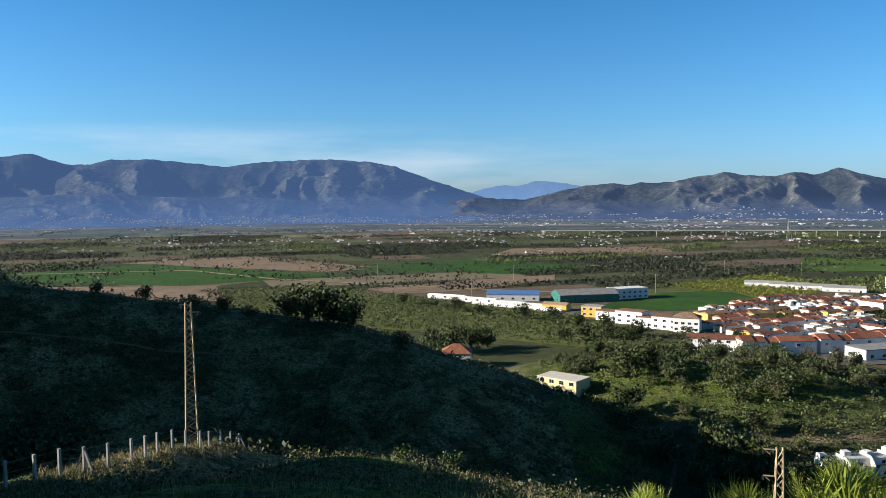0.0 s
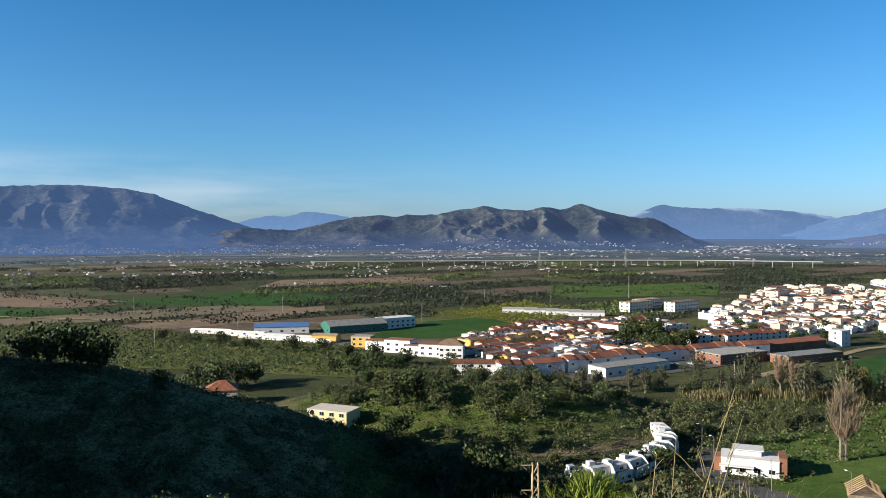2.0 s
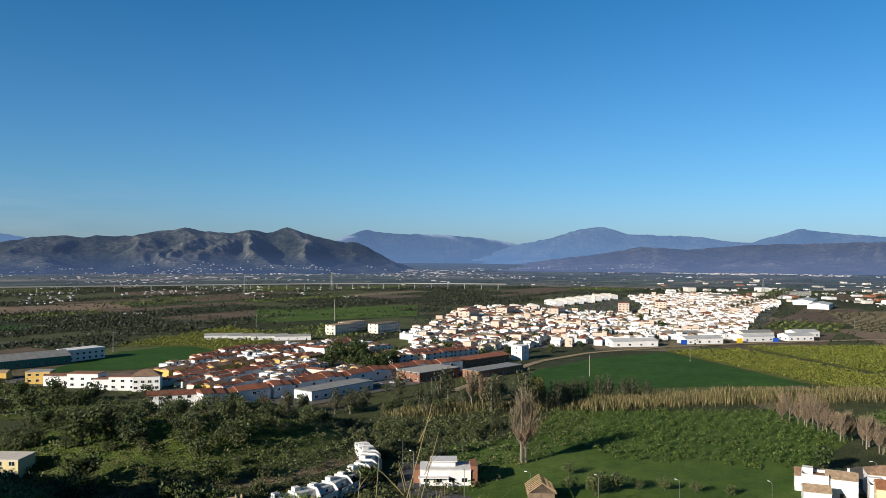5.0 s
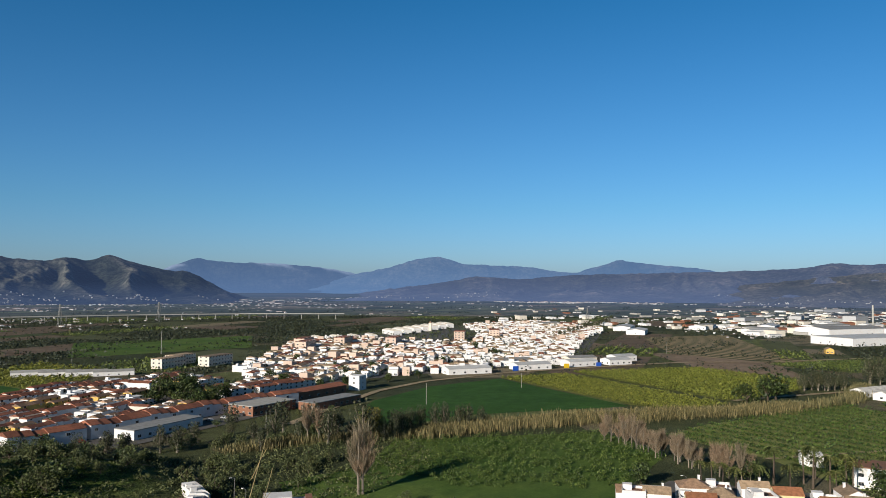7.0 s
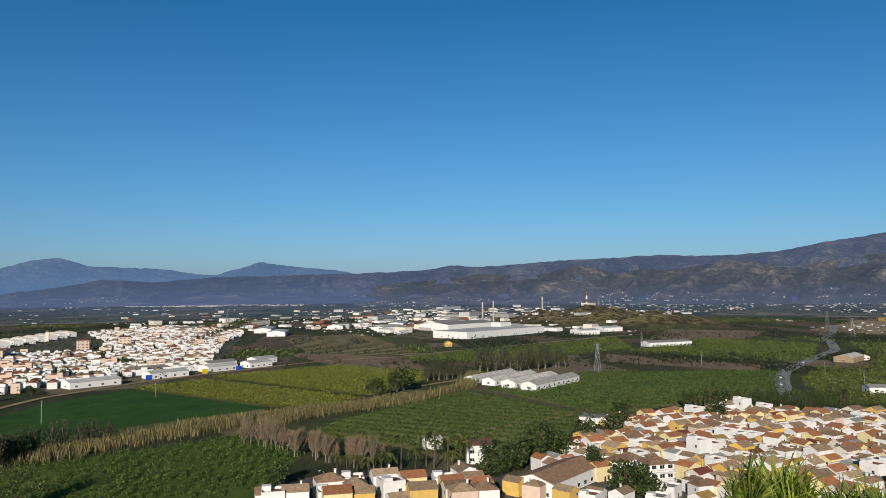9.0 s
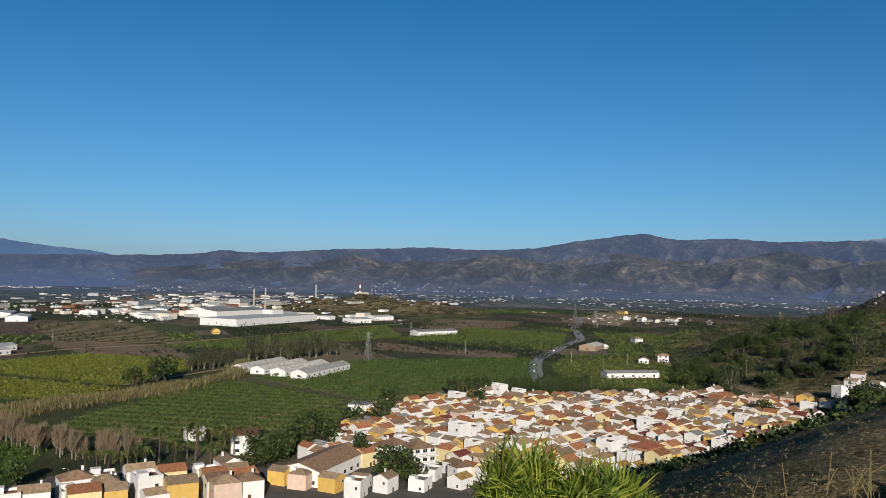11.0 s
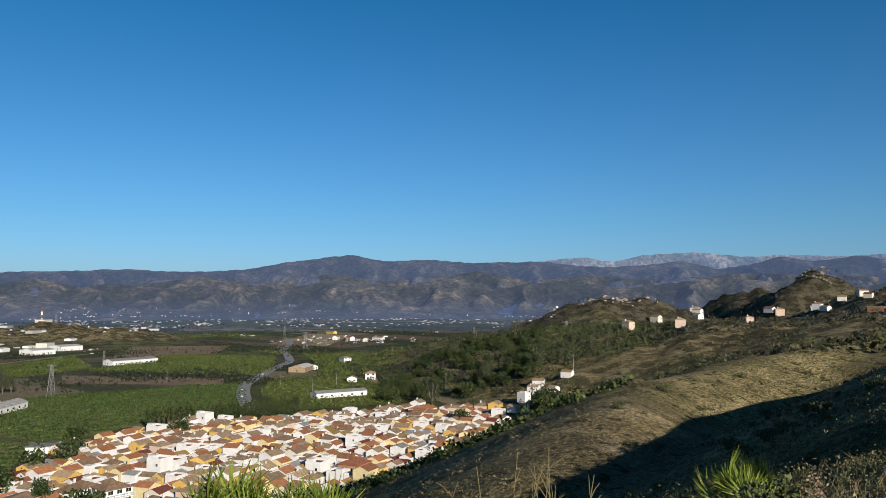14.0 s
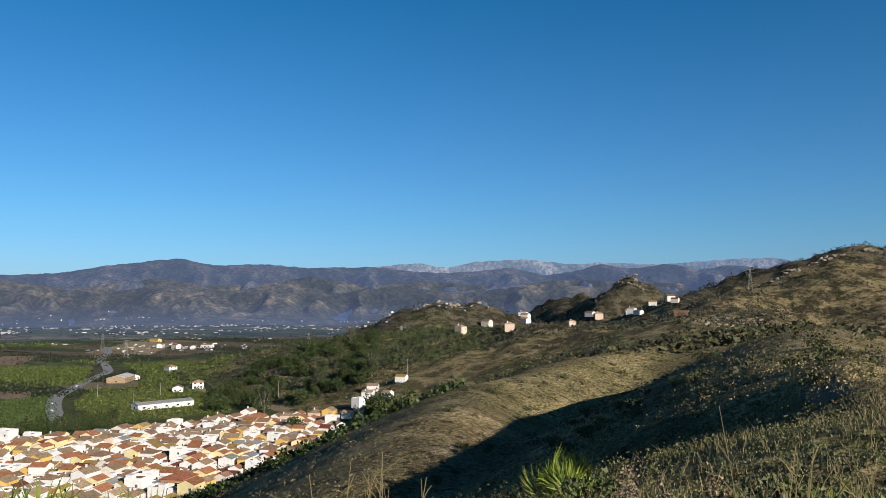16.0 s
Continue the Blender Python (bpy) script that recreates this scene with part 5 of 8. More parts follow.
def scrub(name, label, x, y, leaf, seed, per=16, low=0.4, high=1.4, size=0.3):
    """Low bushes: domes of small leaves."""
    rng_ = np.random.default_rng(seed)
    k = len(x)
    h = rng_.uniform(low, high, k) * rng_.uniform(0.5, 1, k)
    d = rng_.normal(size=(k, per, 3))
    d /= np.linalg.norm(d, axis=2)[:, :, None]
    d[:, :, 2] = np.abs(d[:, :, 2])
    d *= rng_.uniform(0.6, 1.1, (k, per, 1))
    pts = np.stack([x[:, None] + d[:, :, 0] * h[:, None] * 0.8, y[:, None] + d[:, :, 1] * h[:, None] * 0.8, terrain(x, y)[:, None] + d[:, :, 2] * h[:, None]], -1)
    v, q = leaves(pts.reshape(-1, 3), (rng_.uniform(0.6, 1.2, (k, per)) * size * np.clip(h, 0.5, 2)[:, None]).ravel(), rng_)
    return tagged(new(name, soup(name, v, q, leaf)), label, "scrub", kind="stuff")


def polar(n, az0, az1, r0, r1, rng_, power=1.0):
    a = np.radians(rng_.uniform(az0, az1, n))
    r = r0 * (r1 / r0) ** (rng_.uniform(0, 1, n) ** power)
    return r * np.sin(a), r * np.cos(a)


valley_patchwork(45)
x, y = polar(5200, -36, 14, 95, 260, nrng)
k = terrain(x, y) > 5
scrub("shaded_scrub", "dark scrub and bushes on a shaded hillside", x[k], y[k], LEAF_SCRUB, 71, 10, 0.6, 2.4, 0.5)
x, y = polar(650, -36, 16, 24, 95, nrng)
scrub("slope_scrub", "low scrub on a grassy slope", x, y, LEAF_SCRUB, 72, 36, 0.25, 0.9, 0.12)
x, y = polar(380, 108, 160, 16, 60, nrng)
scrub("slope_scrub", "low olive brown scrub on a dry slope", x, y, LEAF_MAQUIS, 73, 50, 0.2, 0.7, 0.13)
x, y = polar(1300, 108, 160, 55, 240, nrng)
k = value_noise(x / 22, y / 22, 31) > -0.1
scrub("slope_scrub", "dark bushes scattered on a dry slope", x[k], y[k], LEAF_MAQUIS, 77, 16, 0.3, 1.3, 0.3)
x, y = polar(6500, 112, 162, 200, 1300, nrng)
k = (terrain(x, y) > 8) & (value_noise(x / 60, y / 60, 32) > -0.3)
scrub("hill_scrub", "dark scrub dotted over far hillsides", x[k], y[k], LEAF_MAQUIS, 74, 7, 0.8, 3.4, 0.85)
x, y = polar(9000, 112, 160, 560, 1250, nrng)
k = (terrain(x, y) > 10) & (value_noise(x / 50, y / 50, 33) > -0.35)
scrub("hill_scrub", "dark bushes speckling far dry hills", x[k], y[k], LEAF_HAZED, 78, 5, 1.6, 5.5, 0.9)
x, y = polar(6500, 112, 146, 900, 1500, nrng)
k = (terrain(x, y) > 10) & (value_noise(x / 45, y / 45, 34) > -0.4)
scrub("hill_scrub", "dark bushes speckling the far domed hills", x[k], y[k], LEAF_HAZED, 83, 5, 2.0, 6.0, 1.1)
x, y = polar(900, 108, 150, 36, 120, nrng)
scrub("slope_scrub", "low dark tufts on a dry slope", x, y, LEAF_MAQUIS, 79, 16, 0.2, 0.7, 0.22)
x, y = polar(900, 100, 128, 150, 330, nrng)
k = terrain(x, y) > 3
scrub("gully_scrub", "green bushes between the hill and the village", x[k], y[k], LEAF_DARK, 75, 26, 1.0, 3.5, 0.5)
x, y = scatter([(20, 270), (70, 320), (130, 312), (180, 262), (260, 240), (240, 200), (170, 175), (120, 165), (60, 170)], 2600, nrng)
scrub("mound_scrub", "bushes between olive trees", x, y, LEAF_OLIVE, 76, 18, 0.6, 3.2, 0.42)
x, y = polar(900, 110, 124, 330, 620, nrng)
k = (terrain(x, y) > 2.5) & (terrain(x, y) < 34)
scrub("gully_scrub", "trees and tall bushes above the village", x[k], y[k], LEAF_OLIVE, 89, 22, 2.0, 6.0, 0.42)
x, y = polar(1500, 116, 140, 270, 620, nrng)
k = (terrain(x, y) > 8) & (value_noise(x / 28, y / 28, 35) > 0.0)
scrub("slope_scrub", "olive bushes in clusters on a dry flank", x[k], y[k], LEAF_OLIVE, 118, 16, 0.8, 3.2, 0.42)
# rows of olive trees on the sunny flank above the village
u, v = np.meshgrid(np.arange(-24, 25) * 7.0, np.arange(-14, 15) * 7.0)
u, v = u.ravel() + nrng.normal(0, 0.8, u.size), v.ravel() + nrng.normal(0, 0.8, v.size)
x, y = 530 + 0.8 * u - 0.6 * v, -350 - 0.6 * u - 0.8 * v
k = inside(x, y, [(445, -318), (515, -300), (610, -320), (700, -350), (660, -440), (560, -450), (470, -400)]) & (terrain(x, y) > 6)
scrub("olive_grove", "rows of dark olive trees on a sunny flank", x[k], y[k], LEAF_OLIVE, 84, 60, 3.2, 5.2, 0.42)

# tall dark hedge between the groves and the village
u = nrng.uniform(0, 1, 150)
x, y = 452 + 4 * u + nrng.normal(0, 1.5, 150), -56 - 72 * u
scrub("hedge_trees", "tall dark hedge of trees behind the village", x, y, LEAF_DARK, 117, 90, 7.0, 10.5, 0.30)

# trees and shrubs in gardens and streets of the town and the village
x, y = scatter([(345, 405), (480, 385), (600, 352), (720, 400), (1090, 575), (1250, 760), (1040, 830), (800, 800), (570, 705), (410, 562), (338, 465)], 2000, nrng)
scrub("garden_trees", "dark trees among the white town houses", x, y, LEAF_DARK, 86, 8, 4.0, 9.0, 0.8)
x, y = scatter([(129, 387), (136, 440), (188, 495), (235, 515), (320, 500), (356, 405), (250, 362), (150, 366)], 330, nrng)
scrub("garden_trees", "garden trees between the estate houses", x, y, LEAF_DARK, 87, 12, 2.0, 5.5, 0.6)
x, y = scatter(V_EDGE, 260, nrng)
scrub("garden_trees", "small garden trees between village houses", x, y, LEAF_CITRUS, 88, 24, 1.6, 4.6, 0.34)

# far trees and hedges over the valley
def far_trees(n, seed):
    rng_ = np.random.default_rng(seed)
    a0, r0 = rng_.uniform(-40, 140, 900), 680 * (3600 / 680) ** rng_.uniform(0, 1, 900)
    x, y = [], []
    for a, r in zip(np.radians(a0), r0):
        m = rng_.integers(8, n)
        turn, l = rng_.choice([0.35, 1.9]) + rng_.normal(0, 0.2), rng_.uniform(20, 160)
        s = rng_.uniform(-l, l, m)
        x.append(r * math.sin(a) + s * math.cos(turn) + rng_.normal(0, 7, m))
        y.append(r * math.cos(a) + s * math.sin(turn) + rng_.normal(0, 7, m))
    return np.concatenate(x), np.concatenate(y)


x, y = far_trees(34, 81)
k = np.hypot(x, y) > 1600
scrub("far_trees", "dark tree rows and copses across the valley", x[~k], y[~k], LEAF_FAR, 82, 4, 2.5, 7.0, 1.1)
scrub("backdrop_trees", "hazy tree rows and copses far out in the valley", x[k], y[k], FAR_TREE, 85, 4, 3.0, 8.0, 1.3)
# ---- houses ----
def window_mesh(w, h):
    bm = bmesh.new()
    box(bm, -w / 2, w / 2, -0.06, 0.10, 0, h, 0)
    for x0, x1 in ((-w / 2 + 0.07, -0.03), (0.03, w / 2 - 0.07)):
        box(bm, x0, x1, -0.075, 0.0, 0.07, h - 0.07, 1)
    return mesh_from("window", bm, FRAME, GLASS)


def door_mesh(w, h):
    bm = bmesh.new()
    box(bm, -w / 2 - 0.08, w / 2 + 0.08, -0.05, 0.10, 0, h + 0.08, 0)
    box(bm, -w / 2, w / 2, -0.07, 0.0, 0.0, h, 1)
    return mesh_from("door", bm, FRAME, WOOD)


WINDOW, WIDE_WINDOW, DOOR = window_mesh(1.1, 1.25), window_mesh(1.8, 1.3), door_mesh(1.0, 2.1)
SIDES = {"s": (0, -1, 0), "n": (0, 1, 180), "w": (-1, 0, -90), "e": (1, 0, 90)}


def on_wall(name, me, parent, side, w, d, along, z):
    sx, sy, turn = SIDES[side]
    x = sx * w / 2 + (along if sy else 0)
    y = sy * d / 2 + (along if sx else 0)
    return share(name, me, parent, pose(x, y, z, 0, 0, turn))


def chimney(parent, x, y, z0, z1):
    bm = bmesh.new()
    box(bm, x - 0.3, x + 0.3, y - 0.3, y + 0.3, z0, z1)
    box(bm, x - 0.38, x + 0.38, y - 0.38, y + 0.38, z1, z1 + 0.12)
    return part("chimney", bm, WHITE, parent)


def house(label, w, d, h, rise, roof, wall, tiles, floors=2, openings=4, name="house", stack=True):
    """A house with its ridge along x; roof: gable, hip or flat."""
    root = tagged(new(name), label, "house")
    bm = bmesh.new()
    if roof == "gable":
        gable_walls(bm, w, d, h, rise)
    else:
        box(bm, -w / 2, w / 2, -d / 2, d / 2, -0.3, h)
    part("wall", bm, wall, root)
    bm = bmesh.new()
    if roof == "flat":
        t = 0.22
        for x0, x1, y0, y1 in ((-w / 2, w / 2, -d / 2, -d / 2 + t), (-w / 2, w / 2, d / 2 - t, d / 2), (-w / 2, -w / 2 + t, -d / 2 + t, d / 2 - t), (w / 2 - t, w / 2, -d / 2 + t, d / 2 - t)):
            box(bm, x0, x1, y0, y1, h, h + 0.9)
        part("parapet", bm, wall, root)
        bm = bmesh.new()
        box(bm, -w / 2 + t, w / 2 - t, -d / 2 + t, d / 2 - t, h, h + 0.06)
        part("roof", bm, tiles, root)
        bm = bmesh.new()
        box(bm, -w / 2 + t + 0.1, -w / 2 + 3.2, d / 2 - 3.0, d / 2 - t - 0.1, h + 0.06, h + 1.7)
        box(bm, -w / 2 + t, -w / 2 + 3.3, d / 2 - 3.1, d / 2 - t, h + 1.7, h + 1.85)
        part("stair_room", bm, wall, root)
    else:
        gable(bm, w, d, h, rise, over=0.14, hip=(d * 0.5 if roof == "hip" else 0.0))
        part("roof", bm, tiles, root)
        if stack:
            chimney(root, w * 0.22, d * 0.2, h + rise * 0.35, h + rise + 0.7)
    spots = []
    for f in range(floors):
        z = 0.95 + 2.75 * f
        for side in ("w", "s", "n"):
            span = d if side == "w" else w
            spots += [(side, -span * 0.24, z), (side, span * 0.24, z)]
    spots.sort(key=lambda q: (q[0] != "w", q[0] != "s", -q[2]))
    for side, along, z in spots[:openings]:
        on_wall("window", WINDOW, root, side, w, d, along, z)
    if name == "house":
        on_wall("door", DOOR, root, "s", w, d, 0.0, 0.0)
    return root


VILLAGE = [Kind(house(text, w, d, h * 1.08, rise * 1.3, roof, wall, tiles, fl, 1, stack=st)) for text, w, d, h, rise, roof, wall, tiles, fl, st in (
    ("white village house with a weathered brown gable roof", 9, 7.2, 4.0, 1.25, "gable", WHITE, TILE_BROWN, 1, False),
    ("two-storey white village house with tan roof tiles", 8.6, 7.0, 5.7, 1.25, "gable", WHITE, TILE_TAN, 2, True),
    ("white village house with a red tiled gable roof", 8, 6.8, 5.5, 1.2, "gable", WHITE, TILE_ORANGE, 2, False),
    ("cream village house with a brown tiled roof", 9, 7.4, 5.5, 1.3, "gable", CREAM, TILE_BROWN, 2, False),
    ("white flat-roofed house with a terracotta roof terrace", 7.6, 7.0, 5.9, 0, "flat", WHITE, TERRACE, 2, False),
    ("white flat-roofed house with a grey roof terrace", 8.5, 7.2, 4.0, 0, "flat", WHITE, GREY_ROOF, 1, False),
    ("salmon village house with a hipped tan roof", 8.2, 7.2, 5.9, 1.3, "hip", SALMON, TILE_TAN, 2, True),
    ("ochre yellow village house with a tiled gable roof", 8.4, 7.0, 5.5, 1.25, "gable", OCHRE, TILE_TAN, 2, False),
    ("white village house with a hipped brown tile roof", 8.8, 7.6, 5.6, 1.35, "hip", WHITE, TILE_BROWN, 2, True),
    ("small white village house with a tan gable roof", 7.2, 6.2, 4.0, 1.1, "gable", WHITE, TILE_TAN, 1, False),
    ("white village house with an ochre tiled roof", 8.6, 7.2, 4.1, 1.25, "gable", WHITE, TILE_OCHRE, 1, False),
    ("low cream village house with a dark red roof", 7.8, 6.8, 4.0, 1.2, "gable", CREAM, TILE_DARK, 1, False),
    ("white village house with a grey sheet roof", 8.4, 7.0, 4.4, 0.9, "gable", WHITE, GREY_ROOF, 1, False),
    ("tall white village house with a stepped roof terrace", 7.4, 7.0, 8.2, 0, "flat", WHITE, SHEET_PALE, 3, False),
    ("pale yellow village house with an orange tiled roof", 8.0, 7.0, 5.6, 1.2, "gable", OCHRE_PALE, TILE_ORANGE, 2, False))]
WEIGHTS = [12, 13, 12, 7, 9, 9, 4, 8, 8, 11, 7, 8, 8, 2, 9]


class Village(Kind):
    """A house kind: a thing of its own near by, joined into the far rows beyond."""

    def put(self, x, y, turn=0.0, scale=1.0, z=None, pick=None, sink=0.0, group=""):
        if not self.used or math.hypot(x, y) < 327 or group != "village houses":
            return Kind.put(self, x, y, turn, scale, z, pick, sink, group)
        FAR_VILLAGE.take(self.roots[0], pose(x, y, z, 0, 0, turn) @ Matrix.Scale(scale, 4))


class Joined:
    """Houses too far to pick apart: they all go into one mesh."""

    def __init__(self):
        self.v, self.f, self.m, self.mats = [], [], [], []

    def slot(self, mt):
        if mt not in self.mats:
            self.mats.append(mt)
        return self.mats.index(mt)

    def take(self, root, m):
        for ob in root.children:
            b, q = len(self.v), m @ ob.matrix_basis
            self.v += [tuple(q @ w.co) for w in ob.data.vertices]
            for f in ob.data.polygons:
                self.f.append([b + i for i in f.vertices])
                self.m.append(self.slot(ob.data.materials[f.material_index]))

    def add(self, spec, x, y, turn, scale):
        units, unit_w, d, h, rise, wall, tiles, seed, roof, _ = spec
        m = pose(x, y, 0.12, 0, 0, turn) @ Matrix.Scale(scale, 4)
        for wall_bm, roof_bm, tiled in terrace_pieces(units, unit_w, d, h, rise, seed, roof):
            total = units * unit_w
            for k in range(units):
                for z in (0.9, 3.6):
                    wx = -total / 2 + (k + 0.5) * unit_w
                    wall_bm.faces.new([wall_bm.verts.new((wx + dx, -d / 2 - 0.06, z + dz)) for dx, dz in ((-0.8, 0), (0.8, 0), (0.8, 1.3), (-0.8, 1.3))]).material_index = 1
            for bm, mt in ((wall_bm, wall), (roof_bm, tiles if tiled else wall)):
                b = len(self.v)
                bm.verts.index_update()
                self.v += [tuple(m @ q.co) for q in bm.verts]
                for f in bm.faces:
                    self.f.append([b + q.index for q in f.verts])
                    self.m.append(self.slot(GLASS if f.material_index else mt))
                bm.free()

    def make(self, name, label):
        me = bpy.data.meshes.new(name)
        me.from_pydata(self.v, [], self.f)
        for mt in self.mats:
            me.materials.append(mt)
        me.polygons.foreach_set("material_index", np.array(self.m, np.int32))
        return tagged(new(name, me), label, "houses", kind="stuff")


V_STREET = [(206, 112), (222, 120), (252, 84), (262, 56), (258, 40), (236, 36), (228, 66)]


KEEP_FREE = [(274, -8, 10), (288, -94, 10), (268, 24, 17), (268, 6, 6), (302, 58, 11), (322, 82, 9)]


def settle(poly, turn, step_u, step_v, kinds, weights, group, seed, jitter=0.7, street=3, turn_odds=0.16, skip=0.05, scale=(0.9, 1.08), lane=4.0):
    """Houses in rows with streets between them, all over the polygon."""
    rnd = random.Random(seed)
    c, s = math.cos(radians(turn)), math.sin(radians(turn))
    cx, cy = sum(p[0] for p in poly) / len(poly), sum(p[1] for p in poly) / len(poly)
    n = int(max(math.hypot(p[0] - cx, p[1] - cy) for p in poly) / min(step_u, step_v)) + 2
    count = 0
    for i in range(-n, n + 1):
        for j in range(-n, n + 1):
            u = i * step_u + (i // 2) * lane + rnd.uniform(-jitter, jitter)
            v = j * step_v + (j // street) * lane * 0.6 + rnd.uniform(-jitter, jitter) * 0.5 + (i % 5)
            x, y = cx + c * u - s * v, cy + s * u + c * v
            if not inside(np.array(x), np.array(y), poly) or rnd.random() < skip or any(math.hypot(x - px, y - py) < pr for px, py, pr in KEEP_FREE):
                continue
            k = rnd.choices(kinds, weights)[0]
            a = turn + rnd.gauss(0, 3) + (90 if rnd.random() < turn_odds else 0)
            k.put(x, y, a, rnd.uniform(*scale), z=max(0.12, ground_z(x, y) - 0.1), group=group)
            count += 1
    return count


VILLAGE = [Village(*k.roots) for k in VILLAGE]
FAR_VILLAGE = Joined()
settle(V_EDGE, -47, 7.3, 5.9, VILLAGE, WEIGHTS, "village houses", 11, 0.9, 5, 0.3, 0.07, scale=(0.62, 0.98), lane=2.6)
FAR_VILLAGE.make("village_houses", "white village houses crowded along far streets")
for x, y, k, a in ((247, 20, 7, 60), (250, 30, 6, 70), (241, 12, 4, -20), (255, 37, 7, 62), (247, 3, 1, -30), (249, -8, 5, -25), (262, -22, 8, -60), (252, -21, 10, -40), (262, -12, 5, -24), (259, -33, 3, -50), (252, 11, 9, 70)):
    VILLAGE[k].put(x, y, a, 0.78, z=0.12, group="houses below the hall")
settle(V_STREET, -62, 7.4, 6.6, VILLAGE, WEIGHTS, "village houses", 12)
for x, y, k, a in ((377, -208, 0, 10), (390, -222, 9, 30), (402, -236, 4, 20), (386, -240, 5, 60), (414, -250, 1, 40), (398, -254, 9, 15), (413, -274, 10, 35), (376, -226, 8, 5), (428, -262, 0, 50)):
    VILLAGE[k].put(x, y, a, 0.8, group="houses by the wood")

# ---- the town: red-tiled estate, terraces and white blocks ----
def terrace_pieces(units, unit_w, d, h, rise, seed, roof):
    """Wall and roof bmeshes of each house of a row."""
    rnd = random.Random(seed)
    total = units * unit_w
    for i in range(units):
        hh = h + rnd.choice((0, 0, 0.5, -0.6, 2.6 if roof == "mixed" else 0))
        x = -total / 2 + (i + 0.5) * unit_w
        wall_bm, roof_bm = bmesh.new(), bmesh.new()
        box(wall_bm, x - unit_w / 2, x + unit_w / 2 - 0.03, -d / 2, d / 2, -0.3, hh)
        tiled = roof == "gable" or (roof == "mixed" and i % 2)
        if tiled:
            gable(roof_bm, unit_w - 0.1, d, hh, rise, over=0.05)
            for s in (-1, 1):
                roof_bm.faces.new([roof_bm.verts.new((s * (unit_w / 2 - 0.05), yy, zz)) for yy, zz in ((-d / 2, hh), (d / 2, hh), (0, hh + rise))])
        else:
            box(roof_bm, -unit_w / 2 + 0.2, unit_w / 2 - 0.2, -d / 2 + 0.2, d / 2 - 0.2, hh, hh + 0.1)
            if i % 2:
                box(roof_bm, -unit_w / 2 + 0.4, -unit_w / 2 + 2.6, d / 2 - 3.2, d / 2 - 0.4, hh + 0.1, hh + 2.0)
        for v in roof_bm.verts:
            v.co.x += x
        yield wall_bm, roof_bm, tiled


def terrace(label, units, unit_w, d, h, rise, wall, tiles, seed, roof="gable", windows=6):
    """A row of joined houses of slightly different heights."""
    root = tagged(new("terraced_houses" if units > 1 else "estate_house"), label, "houses" if units > 1 else "house")
    for wall_bm, roof_bm, tiled in terrace_pieces(units, unit_w, d, h, rise, seed, roof):
        part("wall", wall_bm, wall, root)
        part("roof", roof_bm, tiles if tiled else wall, root)
    total = units * unit_w
    for i in range(windows):
        on_wall("window", WIDE_WINDOW, root, "s", total, d, -total / 2 + (i + 0.5) * total / windows, 0.9 if i % 2 else 3.6)
    return root


class Row:
    """A kind of terrace: a thing of its own near by, joined into the far town beyond."""

    def __init__(self, label, *spec, reach=610):
        self.spec, self.kind, self.reach = spec, Kind(terrace(label, *spec)), reach

    def put(self, x, y, turn, scale, z=None, group=""):
        if self.kind.used and math.hypot(x, y) > self.reach:
            FAR_TOWN.add(self.spec, x, y, turn, scale)
        else:
            self.kind.put(x, y, turn, scale, z=0.12, group=group)


FAR_TOWN = Joined()
ROWS_T = [
    Row("row of white town houses with mixed roofs", 4, 6.0, 10, 6.0, 1.6, WHITE, TILE_TAN, 1, "mixed", 4),
    Row("row of white flat-roofed town houses", 4, 6.5, 10, 6.2, 0, WHITE, WHITE, 2, "flat", 4),
    Row("row of cream town houses with tan tiled roofs", 4, 6.2, 10, 6.2, 1.7, CREAM, TILE_TAN, 3, "gable", 4),
    Row("row of white town houses with red tiled roofs", 4, 6.0, 9, 6.0, 1.6, WHITE, TILE_RED, 4, "gable", 4),
    Row("row of salmon town houses with brown roofs", 3, 6.5, 10, 8.6, 1.6, SALMON, TILE_BROWN, 5, "mixed", 4),
]
G_TOWN = "town house rows"
ESTATE = [
    Row("row of white estate houses with red tiled roofs", 5, 6.0, 7.5, 4.6, 1.3, WHITE, TILE_RED, 1, "gable", 4, reach=470),
    Row("row of cream estate houses with red tiled roofs", 4, 6.0, 7.5, 4.4, 1.3, CREAM, TILE_RED, 2, "gable", 3, reach=470),
    Row("ochre estate houses with brown tiled roofs", 3, 6.5, 8.0, 4.8, 1.4, OCHRE, TILE_BROWN, 3, "gable", 3, reach=470),
    Row("row of white estate houses with weathered brown roofs", 4, 6.2, 7.5, 4.4, 1.3, WHITE, TILE_BROWN, 4, "mixed", 3, reach=470),
    Row("row of white flat-roofed estate houses", 3, 6.2, 7.0, 4.6, 0, WHITE, TERRACE, 5, "flat", 3, reach=470),
]
settle([(129, 387), (136, 440), (188, 495), (235, 515), (265, 505), (250, 450), (235, 400), (262, 380), (178, 362), (150, 366)], 24, 20, 9.2, ESTATE, [10, 6, 3, 8, 2], "estate house rows", 21, 3.0, 2, 0.12, scale=(0.62, 0.88), lane=3.0)
settle([(262, 505), (300, 520), (320, 470), (300, 462), (262, 470)], 24, 20, 9.2, ESTATE, [10, 6, 3, 8, 2], "estate house rows", 22, 3.0, 2, 0.12, scale=(0.62, 0.88), lane=3.0)
settle([(338, 470), (413, 559), (480, 610), (560, 560), (500, 470), (423, 410), (362, 410)], 30, 15.6, 8.8, ROWS_T, [9, 5, 6, 10, 2], G_TOWN, 31, 1.5, 2, 0.2, scale=(0.56, 0.74))
